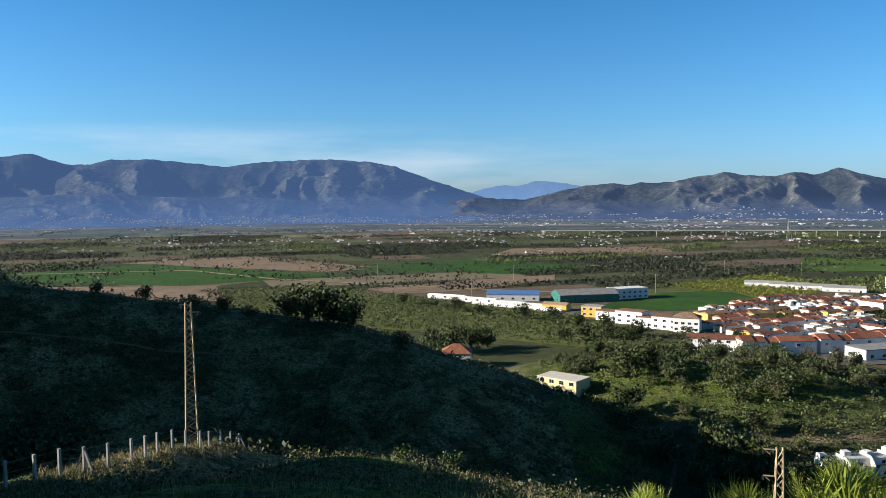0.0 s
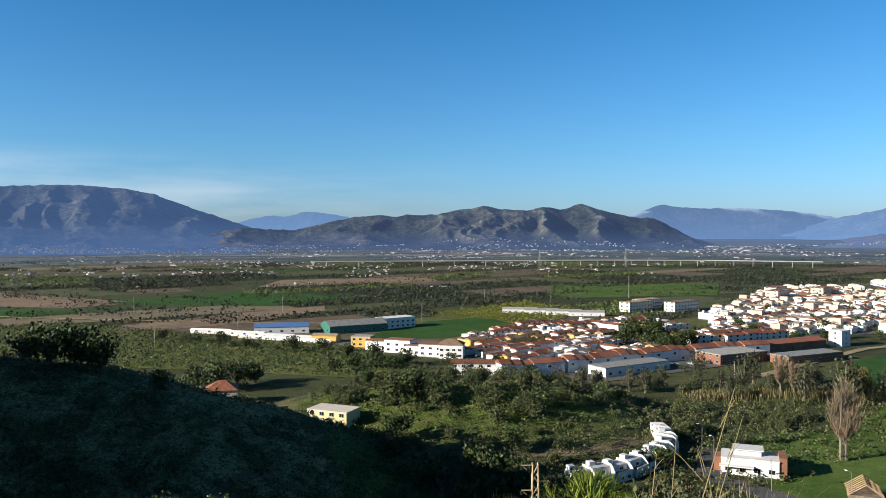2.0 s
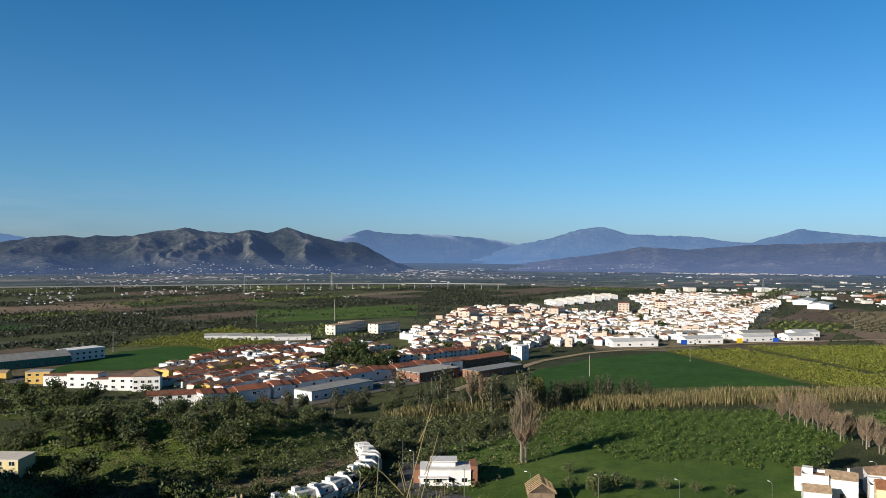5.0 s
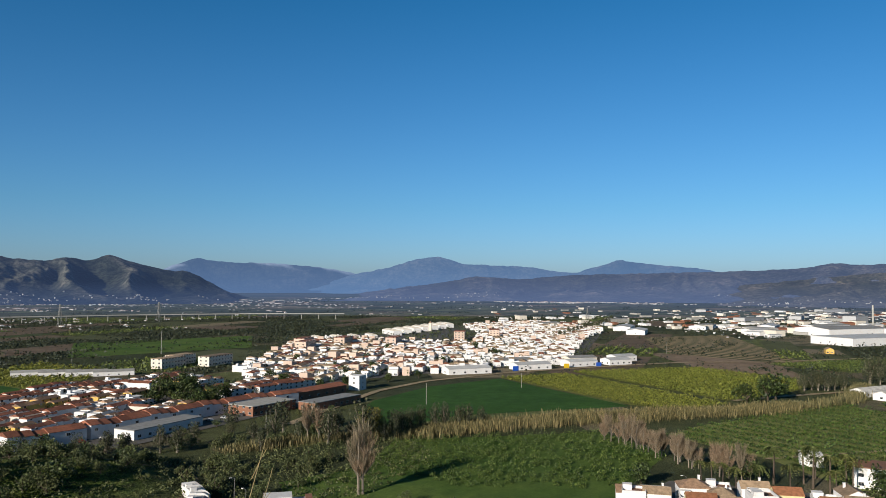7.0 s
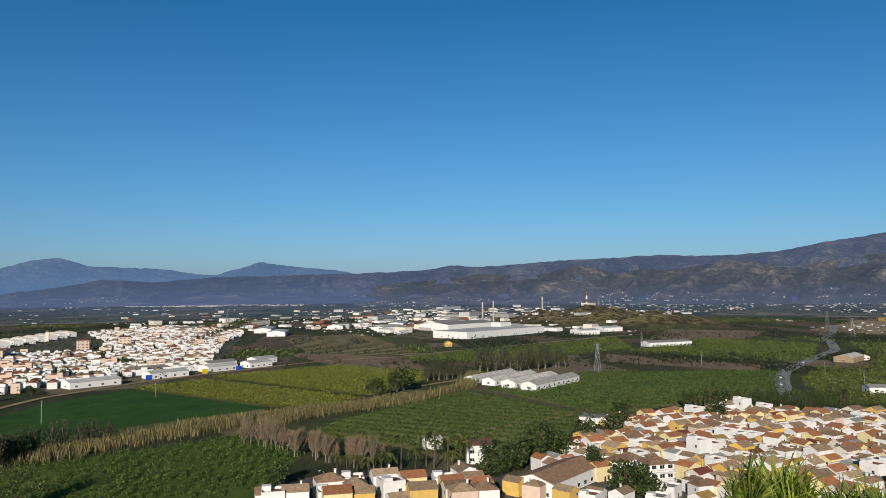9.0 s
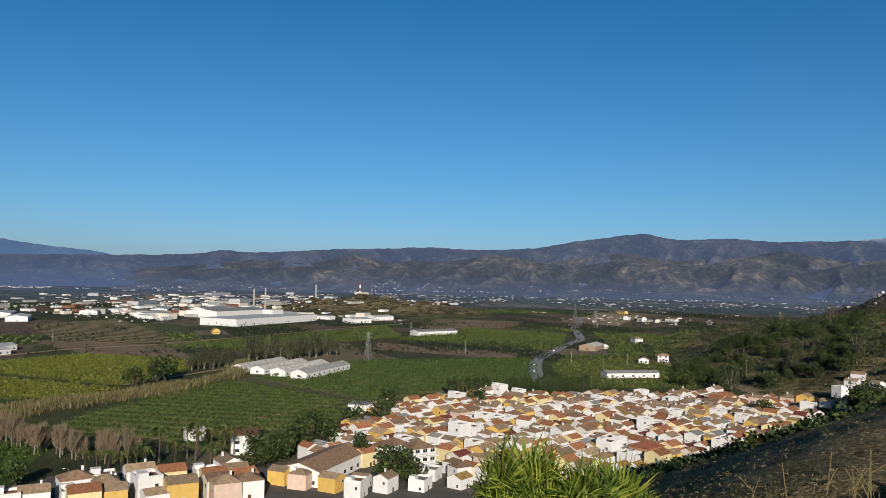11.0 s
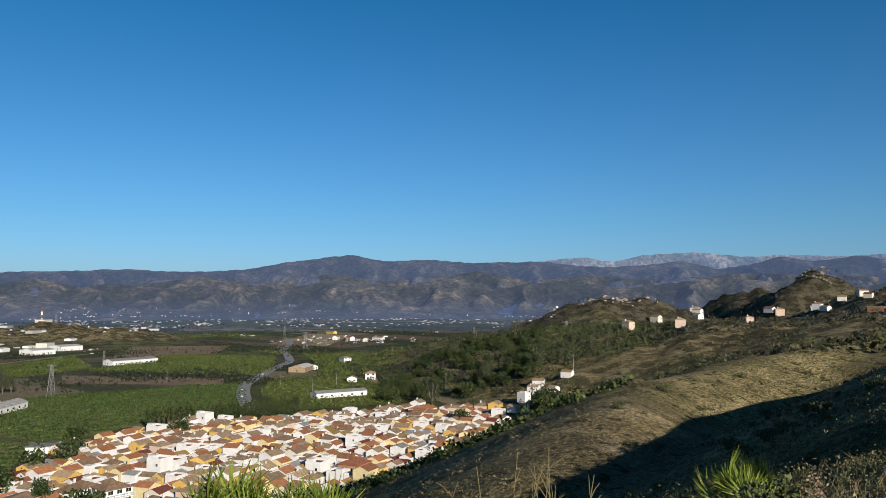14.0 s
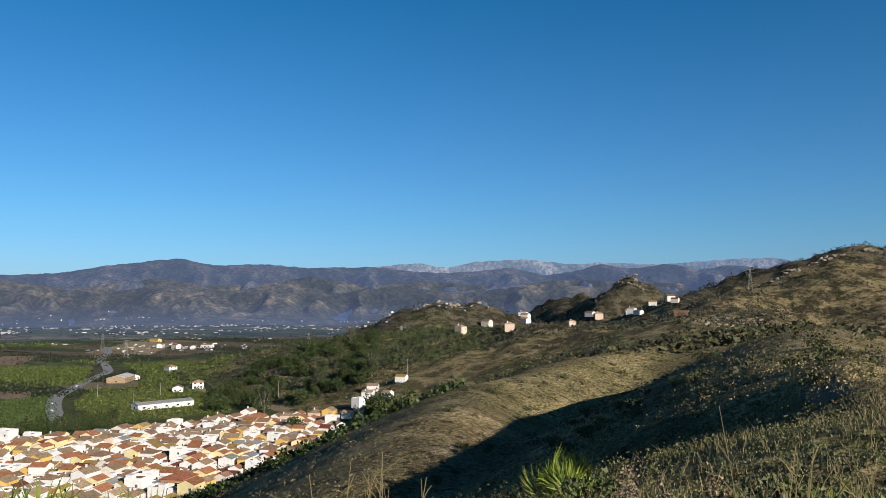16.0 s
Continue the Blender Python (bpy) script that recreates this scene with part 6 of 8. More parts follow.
settle([(480, 610), (571, 700), (690, 740), (680, 640), (560, 560)], 40, 15.6, 9.0, ROWS_T, [5, 3, 7, 9, 4], G_TOWN, 32, 1.5, 2, 0.2, scale=(0.56, 0.74))
settle([(500, 470), (560, 560), (680, 640), (720, 560), (620, 480), (470, 390), (425, 400)], 35, 15.6, 8.8, ROWS_T, [8, 6, 5, 9, 2], G_TOWN, 33, 1.5, 2, 0.25, scale=(0.56, 0.74))
settle([(620, 480), (740, 560), (880, 660), (1050, 820), (1250, 800), (1090, 575), (790, 455), (600, 352), (545, 372), (480, 385)], 38, 17, 10, ROWS_T, [10, 8, 3, 4, 1], G_TOWN, 34, 2, 2, 0.25, 0.06, scale=(0.56, 0.74))
settle([(262, 440), (300, 462), (338, 466), (356, 405), (330, 388), (285, 392)], 8, 24, 11, ESTATE, [8, 5, 1, 8, 5], "estate house rows", 23, 3.0, 2, 0.1, 0.25, scale=(0.75, 1.0), lane=4.0)
FAR_TOWN.make("town_houses", "white town houses crowded far off in the valley")
LONG = Kind(terrace("long row of white terraced houses with cream roofs", 9, 6.0, 12, 6.6, 1.8, WHITE, CREAM, 6, "gable", 9))
for i in range(7):
    LONG.put(790 + 34 * i, 745 + 12 * i, 62, 0.95, z=0.12, group="long white terraces")
for i in range(4):
    LONG.put(650 + 26 * i, 742 - 6 * i, 62, 0.62, z=0.12, group="long white terraces")

# the long front terrace with its red roof, facing the car park
FRONT = Kind(terrace("long terrace of white houses with a red tiled roof", 6, 5.6, 9.5, 5.8, 1.8, WHITE, TILE_RED, 7, "gable", 6))
for x, y, a in ((146, 338, 2), (180, 343, 12), (213, 350, 10), (246, 355, 6), (279, 357, 0)):
    FRONT.put(x, y, a, 0.98, z=0.12, group="front terrace")


def block(name, label, w, d, h, wall, top, category="building", floors=1, per=4, roof="flat", rise=1.5, kind_win=None, sides=("s", "w")):
    """A larger building: walls, roof and each window."""
    root = tagged(new(name), label, category)
    bm = bmesh.new()
    if roof == "gable":
        gable_walls(bm, w, d, h, rise)
    else:
        box(bm, -w / 2, w / 2, -d / 2, d / 2, -0.3, h)
    part("wall", bm, wall, root)
    bm = bmesh.new()
    if roof == "gable":
        gable(bm, w, d, h, rise, 0.3, 0.14)
    elif roof == "hip":
        gable(bm, w, d, h, rise, 0.4, 0.16, hip=d * 0.5)
    else:
        box(bm, -w / 2 - 0.12, w / 2 + 0.12, -d / 2 - 0.12, d / 2 + 0.12, h, h + 0.35)
    part("roof", bm, top, root)
    for side in sides:
        span = w if side in "sn" else d
        m = per if side in "sn" else max(1, int(per * d / w))
        for f in range(floors):
            for i in range(m):
                on_wall("window", kind_win or WIDE_WINDOW, root, side, w, d, -span / 2 + (i + 0.5) * span / m, 1.0 + 3.0 * f)
    return root


def place(ob, x, y, turn, z=None):
    ob.matrix_basis = pose(x, y, 0.12 if z is None else z, 0, 0, turn)
    return ob


# front of the town
place(block("white_building", "long white two-storey building with a red tiled roof", 24, 8, 5.6, WHITE, TILE_RED, floors=2, per=6, roof="gable", rise=1.5), 122, 346, -20)
place(block("farmhouse", "large white farmhouse with a brown hipped roof", 13, 10, 7.5, WHITE, TILE_BROWN, "house", 2, 4, "hip", 2.4), 126, 397, -25)
place(block("warehouse", "low white warehouse with a blue grey flat roof", 42, 12, 4.2, WHITE, GREY_ROOF, "warehouse", 1, 7), 195, 330, 14)
place(block("school", "brown brick school with flat white roof edges", 32, 18, 5.0, BRICK, CONCRETE, "school", 2, 8), 262, 342, 8)
place(block("school_wing", "low brick wing with a pale flat roof", 40, 12, 4.0, BRICK, GREY_ROOF, "school", 1, 8), 300, 330, 8)
place(block("red_hall", "long brick hall with a red sheet roof", 46, 12, 4.6, BRICK, TILE_RED, "building", 1, 6, "gable", 1.6), 320, 366, 8)
place(block("white_tower_block", "plain white block at the town edge", 9, 8, 9, WHITE, WHITE, "building", 3, 1, kind_win=WINDOW), 358, 368, 15)
for i, (x, y, a, w) in enumerate(((350, 582, 20, 40), (388, 572, 20, 44), (372, 600, 20, 36))):
    place(block("apartment_building", "cream three-storey apartment building", w * 0.75, 11, 8.0, CREAM, TILE_TAN, "building", 3, 8), x, y, a)
for x, y, a in ((560, 660, 30), (600, 640, 30), (530, 622, 30), (640, 600, 30)):
    place(block("apartment_building", "salmon four-storey apartment building", 32, 12, 10.5, SALMON, TILE_RED, "building", 4, 7), x, y, a)
for x, y, a in ((760, 600, 35), (820, 590, 35)):
    place(block("apartment_building", "salmon five-storey block with white bands", 28, 13, 12, SALMON, TILE_RED, "building", 4, 7), x, y, a)
SHED = Kind(block("white_shed", "long white shed with a grey gabled roof", 46, 14, 5.0, WHITE, GREY_ROOF, "warehouse", 1, 4, "gable", 2.2))
for i in range(4):
    SHED.put(250 + 14 * i, 600 - 13 * i, -24, 0.62, z=0.12, group="white sheds")
church = tagged(new("church_tower"), "square cream church tower with a pointed roof", "tower")
bm = bmesh.new()
box(bm, -2, 2, -2, 2, -0.3, 13)
part("wall", bm, CREAM, church)
bm = bmesh.new()
gable(bm, 4, 4, 13, 2.5, 0.3, 0.2, hip=2.2)
part("roof", bm, TILE_BROWN, church)
place(church, 885, 755, 30)

# works yard and villas west of the town
place(block("blue_shed", "works shed with a blue sheet roof and white walls", 36, 15, 4.4, WHITE, BLUE_ROOF, "warehouse", 1, 5, "gable", 2), 48, 532, -8)
place(block("green_shed", "large works hall with a green and white roof", 42, 18, 5.0, GREEN_ROOF, GREY_ROOF, "warehouse", 1, 6, "gable", 3), 96, 524, 12)
place(block("office_house", "white office building in the works yard", 26, 12, 7, WHITE, WHITE, "building", 2, 6), 128, 536, 20)
for x, y, a, w in ((42, 500, -30, 30), (62, 484, -35, 26), (24, 520, -35, 34), (2, 540, -30, 36)):
    place(block("low_shed", "low white shed along the works wall", w * 0.8, 5, 2.3, WHITE, WHITE, "shed", 1, 3, "gable", 0.9), x, y, a)
place(block("yellow_house", "ochre yellow works building", 12, 9, 6, OCHRE, CONCRETE, "building", 2, 3), 88, 452, -30)
place(block("yellow_shed", "ochre shed among building materials", 16, 8, 4, OCHRE, TILE_TAN, "shed", 1, 2, "gable", 1), 70, 478, -30)
for x, y, a, w, h in ((95, 438, -40, 14, 5), (104, 424, -40, 16, 7), (112, 412, -38, 13, 5), (118, 405, -38, 14, 6.5)):
    place(block("villa", "white villa with a flat parapet roof", w, 9, h, WHITE, TERRACE, "house", 2 if h > 6 else 1, 3), x, y, a)
bm = bmesh.new()
beam(bm, (-34, 0, 1.2), (34, 0, 1.2), 0.3)
box(bm, -34, 34, -0.12, 0.12, -0.2, 2.4)
place(tagged(new("yard_wall", mesh_from("yard_wall", bm, WHITE)), "white perimeter wall of a works yard", "wall"), 45, 490, -38)

# industrial edge of the town
for x, y, a, w, c in ((480, 372, -27, 46, WHITE), (540, 352, -27, 40, WHITE), (590, 335, -25, 36, WHITE), (625, 318, -25, 30, WHITE), (560, 385, -27, 44, CREAM), (620, 352, -27, 36, CREAM), (660, 330, -25, 30, WHITE)):
    ob = place(block("workshop_hall", "white workshop hall with a low pitched roof", w * 0.8, 14, 4.4, c, GREY_ROOF if c is CREAM else SHEET_PALE, "warehouse", 1, 4, "gable", 1.6), x, y, a)
for x, y, mt, text in ((570, 341, YELLOW_PAINT, "bright yellow workshop gate"), (598, 326, BLUE_PAINT, "blue ribbed metal workshop gate"), (524, 361, BLUE_PAINT, "blue ribbed metal workshop gate")):
    bm = bmesh.new()
    box(bm, -2.6, 2.6, -0.12, 0.12, 0, 3.6)
    for i in range(6):
        box(bm, -2.6 + i, -2.52 + i, -0.2, -0.12, 0, 3.6)
    place(tagged(new("gate", mesh_from("gate", bm, mt)), text, "gate"), x - 3, y - 7.2, -27)

# farm sheds, villas and halls among the fields
GREENHOUSE = Kind(block("poultry_shed", "long white farm shed with a mottled pale grey roof", 58, 11, 3.6, WHITE, SHEET_MOTTLED, "shed", 1, 9, "gable", 2.0))
for i in range(4):
    GREENHOUSE.put(566 - 9.4 * i, 99 - 15.6 * i, -22.7, 0.96 + 0.04 * i, z=0.22, group="farm sheds in a row")
place(block("white_store", "white farm store with a flat grey roof", 9, 12, 5.0, WHITE, GREY_ROOF, "shed", 1, 2), 384, 17, -14)
place(block("garden_villa", "two-storey white villa with a tiled porch roof", 14, 10, 7.0, WHITE, TERRACE, "house", 2, 4), 302, 58, 10)
place(block("garden_house", "small white garden house", 9, 8, 4, WHITE, WHITE, "house", 1, 2), 322, 82, 20)
place(block("village_hall", "long white hall with a brown tiled roof", 34, 15, 5.2, WHITE, TILE_BROWN, "hall", 1, 7, "gable", 2.2), 268, 24, -24)
place(block("farm_shed", "long white farm shed with a fibre cement roof", 58, 16, 4.6, WHITE, GREY_ROOF, "shed", 1, 6, "gable", 2), 915, -42, -55)
place(block("long_farm_shed", "long low white farm building with a grey roof", 40, 10, 3.6, WHITE, GREY_ROOF, "shed", 1, 5, "gable", 1.4), 540, -164, -80)
place(block("farmhouse", "two-storey white farmhouse with a tan hipped roof", 14, 9, 5.4, WHITE, TILE_TAN, "house", 2, 4, "hip", 1.8), 650, -226, -20)
place(block("farmhouse", "white farmhouse beside a citrus grove", 12, 8, 3.6, WHITE, TILE_BROWN, "house", 1, 3, "gable", 1.6), 634, -204, -20)
place(block("stone_barn", "tan stone barn with a wide pale roof", 34, 16, 4.5, TILE_TAN, SHEET_MOTTLED, "barn", 1, 3, "gable", 2.2), 752, -190, -30)
place(block("farmhouse", "white farmhouse on the valley road", 12, 9, 5.2, WHITE, TILE_TAN, "house", 2, 3, "hip", 1.8), 840, -262, 10)
place(block("yellow_farm", "ochre yellow farm building", 16, 8, 4.2, OCHRE, TILE_TAN, "house", 1, 4, "gable", 2), 878, 204, 20)
for x, y, a, w, h, m, c, t in ((1577, -461, 20, 26, 5.0, OCHRE, TILE_TAN, "ochre yellow"), (1342, -401, -30, 18, 5.5, WHITE, TILE_BROWN, "plain white"), (1297, -413, 15, 15, 6.0, WHITE, TILE_RED, "two-storey white"),
                               (1260, -427, -10, 14, 4.5, CREAM, TILE_TAN, "low cream"), (1291, -463, 40, 20, 5.0, WHITE, TILE_TAN, "long white"), (765, -204, 10, 8, 3.4, WHITE, TILE_BROWN, "tiny white")):
    place(block("farmhouse", t + " farmhouse with a tiled gable roof", w, 9, h, m, c, "house", 1, 3, "gable", 1.8), x, y, a, ground_z(x, y))
place(block("factory", "huge white factory with blank walls", 180, 60, 9, WHITE, SHEET_PALE, "factory", 1, 6), 1090, 190, -28)
place(block("factory_tower", "tall white factory block", 26, 18, 15, WHITE, WHITE, "factory", 1, 2), 1150, 185, -28)
place(block("factory_hall", "wide grey factory hall behind a white one", 120, 60, 10, WHITE, GREY_ROOF, "factory", 1, 6, "gable", 3), 1240, 270, -28)
for x, y, a, w in ((1130, 560, 20, 90), (1050, 500, 20, 70), (1250, 480, 10, 110), (1330, 400, 10, 90), (1120, 60, -50, 40), (1200, 30, -50, 44), (1400, 330, -20, 120)):
    place(block("warehouse", "large white warehouse on the industrial estate", w * 0.8, 26, 6, WHITE, SHEET_PALE if w < 100 else GREY_ROOF, "warehouse", 1, 3, "gable", 2), x, y, a)

WORKS = [Kind(block("works_shed", t, w, d, h, m, r_, "warehouse", 1, 1, g, 1.4, sides=("s",))) for t, w, d, h, m, r_, g in (
    ("low white works shed with a pale roof", 34, 18, 6, WHITE, SHEET_PALE, "gable"), ("grey works hall on the industrial estate", 44, 20, 7, CONCRETE, GREY_ROOF, "gable"),
    ("cream works block with a flat roof", 24, 16, 8, CREAM, CONCRETE, "flat"), ("brick red works shed", 38, 14, 5, BRICK, TILE_RED, "gable"))]
wrnd = random.Random(8)
for i in range(52):
    a, d = radians(wrnd.choice((wrnd.uniform(56, 70), wrnd.uniform(70, 88), wrnd.uniform(72, 84)))), wrnd.uniform(1130, 1750)
    x, y = d * math.sin(a), d * math.cos(a)
    WORKS[i % 4].put(x, y, -28 + wrnd.choice((0, 90)) + wrnd.gauss(0, 4), wrnd.uniform(0.5, 1.1), z=ground_z(x, y), group="industrial estate sheds")

FAR_WORKS = Joined()
for i in range(190):
    a, d = radians(wrnd.choice((wrnd.uniform(54, 72), wrnd.uniform(70, 90), wrnd.uniform(71, 84)))), wrnd.uniform(1250, 2300)
    x, y = d * math.sin(a), d * math.cos(a)
    if ground_z(x, y) > 7:
        continue
    FAR_WORKS.take(WORKS[wrnd.choice((0, 0, 1, 2, 2, 3))].roots[0], pose(x, y, ground_z(x, y), 0, 0, -28 + wrnd.choice((0, 90)) + wrnd.gauss(0, 8)) @ Matrix.Scale(wrnd.uniform(0.3, 0.75), 4))
FAR_WORKS.make("far_works", "white works sheds crowded on the far industrial estate")

# below the hill: stepped modern terrace, brick house, cream house, tower villa
def modern_house(tall):
    """A white cubic house: lower storey, set-back upper room, parapets, curved party wall and dark window bands."""
    root = tagged(new("modern_house"), "white cubic terraced house with a curved party wall and roof terrace", "house")
    for name, x0, x1, y0, y1, z0, z1 in (("wall", -4.2, 4.2, -4.5, 4.5, -0.4, 3.1), ("upper_storey", -4.2, 4.2, -1.4, 4.5, 3.1, 5.7 + tall), ("parapet", -4.2, 4.2, -4.5, -4.25, 3.1, 4.0), ("roof_room", -3.8, -1.2, 1.6, 4.2, 5.7 + tall, 7.3 + tall)):
        bm = bmesh.new()
        box(bm, x0, x1, y0, y1, z0, z1)
        part(name, bm, WHITE, root)
    for name, y0, y1, z in (("roof", -1.1, 4.2, 5.7 + tall), ("terrace_floor", -4.2, -1.4, 3.1)):
        bm = bmesh.new()
        box(bm, -3.9, 3.9, y0, y1, z, z + 0.06)
        part(name, bm, TERRACE if name == "terrace_floor" else SHEET_PALE, root)
    bm = bmesh.new()
    prof = [(-4.5, 3.1), (-4.5, 4.2)] + [(-4.5 + 3.4 * k / 6, 4.2 + (2.4 + tall) * math.sin(1.5708 * k / 6)) for k in range(1, 7)] + [(4.5, 6.6 + tall), (4.5, 3.1)]
    ends = [[bm.verts.new((x, y, z)) for y, z in prof] for x in (4.2, 4.5)]
    bm.faces.new(ends[0][::-1])
    bm.faces.new(ends[1])
    for i in range(len(prof)):
        j = (i + 1) % len(prof)
        bm.faces.new((ends[0][i], ends[0][j], ends[1][j], ends[1][i]))
    bmesh.ops.recalc_face_normals(bm, faces=bm.faces)
    part("party_wall", bm, WHITE, root)
    for x, y, z in ((-2.1, -4.5, 0.8), (1.9, -4.5, 0.8), (0.8, -1.4, 3.5)):
        share("window", WIDE_WINDOW, root, pose(x, y, z))
    return root


STEP = [Kind(modern_house(0.0)), Kind(modern_house(0.5))]
steps = [(95, 186), (104, 187), (113, 190), (121.5, 194.5), (129, 200), (135, 206), (139.5, 212.5), (142, 220)]
for i in range(11):
    f = i / 10 * (len(steps) - 1.001)
    (ax, ay), (bx, by) = steps[int(f)], steps[int(f) + 1]
    x, y = ax + (f % 1) * (bx - ax), ay + (f % 1) * (by - ay)
    STEP[i % 2].put(x, y, math.degrees(math.atan2(by - ay, bx - ax)), 0.68, z=max(0.1, ground_z(x, y) - 0.4), group="stepped modern terrace")
brick = block("brick_house", "modern white house with a brick flank and flat roofs", 15, 9, 4.4, WHITE, WHITE, "house", 1, 4)
for x0, x1, y0, y1, z0, z1, mt, nm in ((-4, 3, -1, 4, 4.7, 6.2, WHITE, "roof_room"), (7.5, 9.5, -4, 4.4, 0, 5.6, BRICK, "brick_wing"), (-9.5, -7.5, -3, 3, 0, 4.2, BRICK, "brick_wing"), (-4.6, 3.6, -1.6, 4.6, 6.2, 6.45, WHITE, "roof_slab"), (-8, 1, -6.5, -4.4, 2.6, 2.85, WHITE, "porch_slab"), (-7.6, -7.3, -6.3, -6, 0, 2.6, WHITE, "porch_post"), (0.4, 0.7, -6.3, -6, 0, 2.6, WHITE, "porch_post")):
    bm = bmesh.new()
    box(bm, x0, x1, y0, y1, z0, z1)
    part(nm, bm, mt, brick)
place(brick, 146, 182, -38, max(0.1, ground_z(146, 182)))


def roof_frame(x, y, turn, w, d, z):
    """An unfinished pitched roof: bare rafters on low walls."""
    root = tagged(new("roof_frame"), "unfinished house with bare pale timber rafters", "building")
    bm = bmesh.new()
    box(bm, -w / 2, w / 2, -d / 2, d / 2, -0.3, 2.6)
    part("wall", bm, TILE_TAN, root)
    for i in range(7):
        xx = -w / 2 + w * i / 6
        for s in (-1, 1):
            bm = bmesh.new()
            beam(bm, (xx, s * (d / 2 + 0.6), 2.5), (xx, 0, 5.4), 0.22)
            part("rafter", bm, TIMBER, root)
    bm = bmesh.new()
    beam(bm, (-w / 2, 0, 5.4), (w / 2, 0, 5.4), 0.25)
    part("ridge_beam", bm, TIMBER, root)
    root.matrix_basis = pose(x, y, z, 0, 0, turn)


TIMBER = plain("pale raw timber", g3(0.42, 0.30, 0.17), 0.8, 0.12)
roof_frame(157, 153, 50, 9, 7, 0.2)
place(block("cream_house", "cream villa with a flat roof under the hill", 15, 9, 5.5, OCHRE_PALE, CREAM, "house", 2, 4), 40, 257, -40, ground_z(40, 257) - 0.3)
place(block("hip_villa", "villa with a red hipped roof and a turret", 12, 10, 5.5, CREAM, TILE_RED, "house", 1, 3, "hip", 3.0), 5, 318, -5, 0.6)
place(block("brick_ruin", "roofless tan brick building on a hilltop", 11, 7, 3.6, TERRACE, TILE_TAN, "building", 1, 3), 384, -523, 30, ground_z(384, -523) - 0.4)
for x, y, a in ((834, -906, 10), (821, -911, 50), (547, -659, 20), (533, -653, 0), (542, -688, 35), (494, -663, 20), (507, -672, 60), (924, -852, 20), (470, -416, 50), (890, -743, 15), (516, -402, 10), (860, -890, 75), (905, -835, 0), (558, -668, 45), (960, -880, 30)):
    VILLAGE[(x + y) % 12].put(x, y, a, 0.95 if x < 700 else 1.5, group="hill houses")


# two taller houses at the village front
def balcony_house(label, wall, x, y, turn, w, d, h, roof, floors):
    ob = block("balcony_house", label, w, d, h, wall, roof, "house", floors, 3, "hip", 1.6)
    for f in range(1, floors):
        bm = bmesh.new()
        box(bm, -w / 2 - 0.2, w / 2 + 0.2, -d / 2 - 1.4, -d / 2 + 0.05, 2.9 * f, 2.9 * f + 0.2)
        slab = part("balcony", bm, WHITE, ob)
        for i in range(9):
            bm = bmesh.new()
            xx = -w / 2 + w * i / 8
            box(bm, xx - 0.05, xx + 0.05, -d / 2 - 1.35, -d / 2 - 1.25, 2.9 * f + 0.2, 2.9 * f + 1.1)
            part("baluster", bm, WHITE, slab)
        bm = bmesh.new()
        box(bm, -w / 2 - 0.2, w / 2 + 0.2, -d / 2 - 1.4, -d / 2 - 1.2, 2.9 * f + 1.1, 2.9 * f + 1.22)
        part("handrail", bm, WHITE, slab)
    return place(ob, x, y, turn)


BRICK_ORANGE = plain("orange brickwork", g3(0.50, 0.25, 0.12), 0.9, 0.10)
balcony_house("white three-storey house with balconies and a brown roof", WHITE, 274, -8, -62, 9, 9, 8.6, TILE_BROWN, 3)
balcony_house("orange brick house with white balconies and a red roof", BRICK_ORANGE, 288, -94, -50, 10, 9, 6.4, TILE_RED, 2)


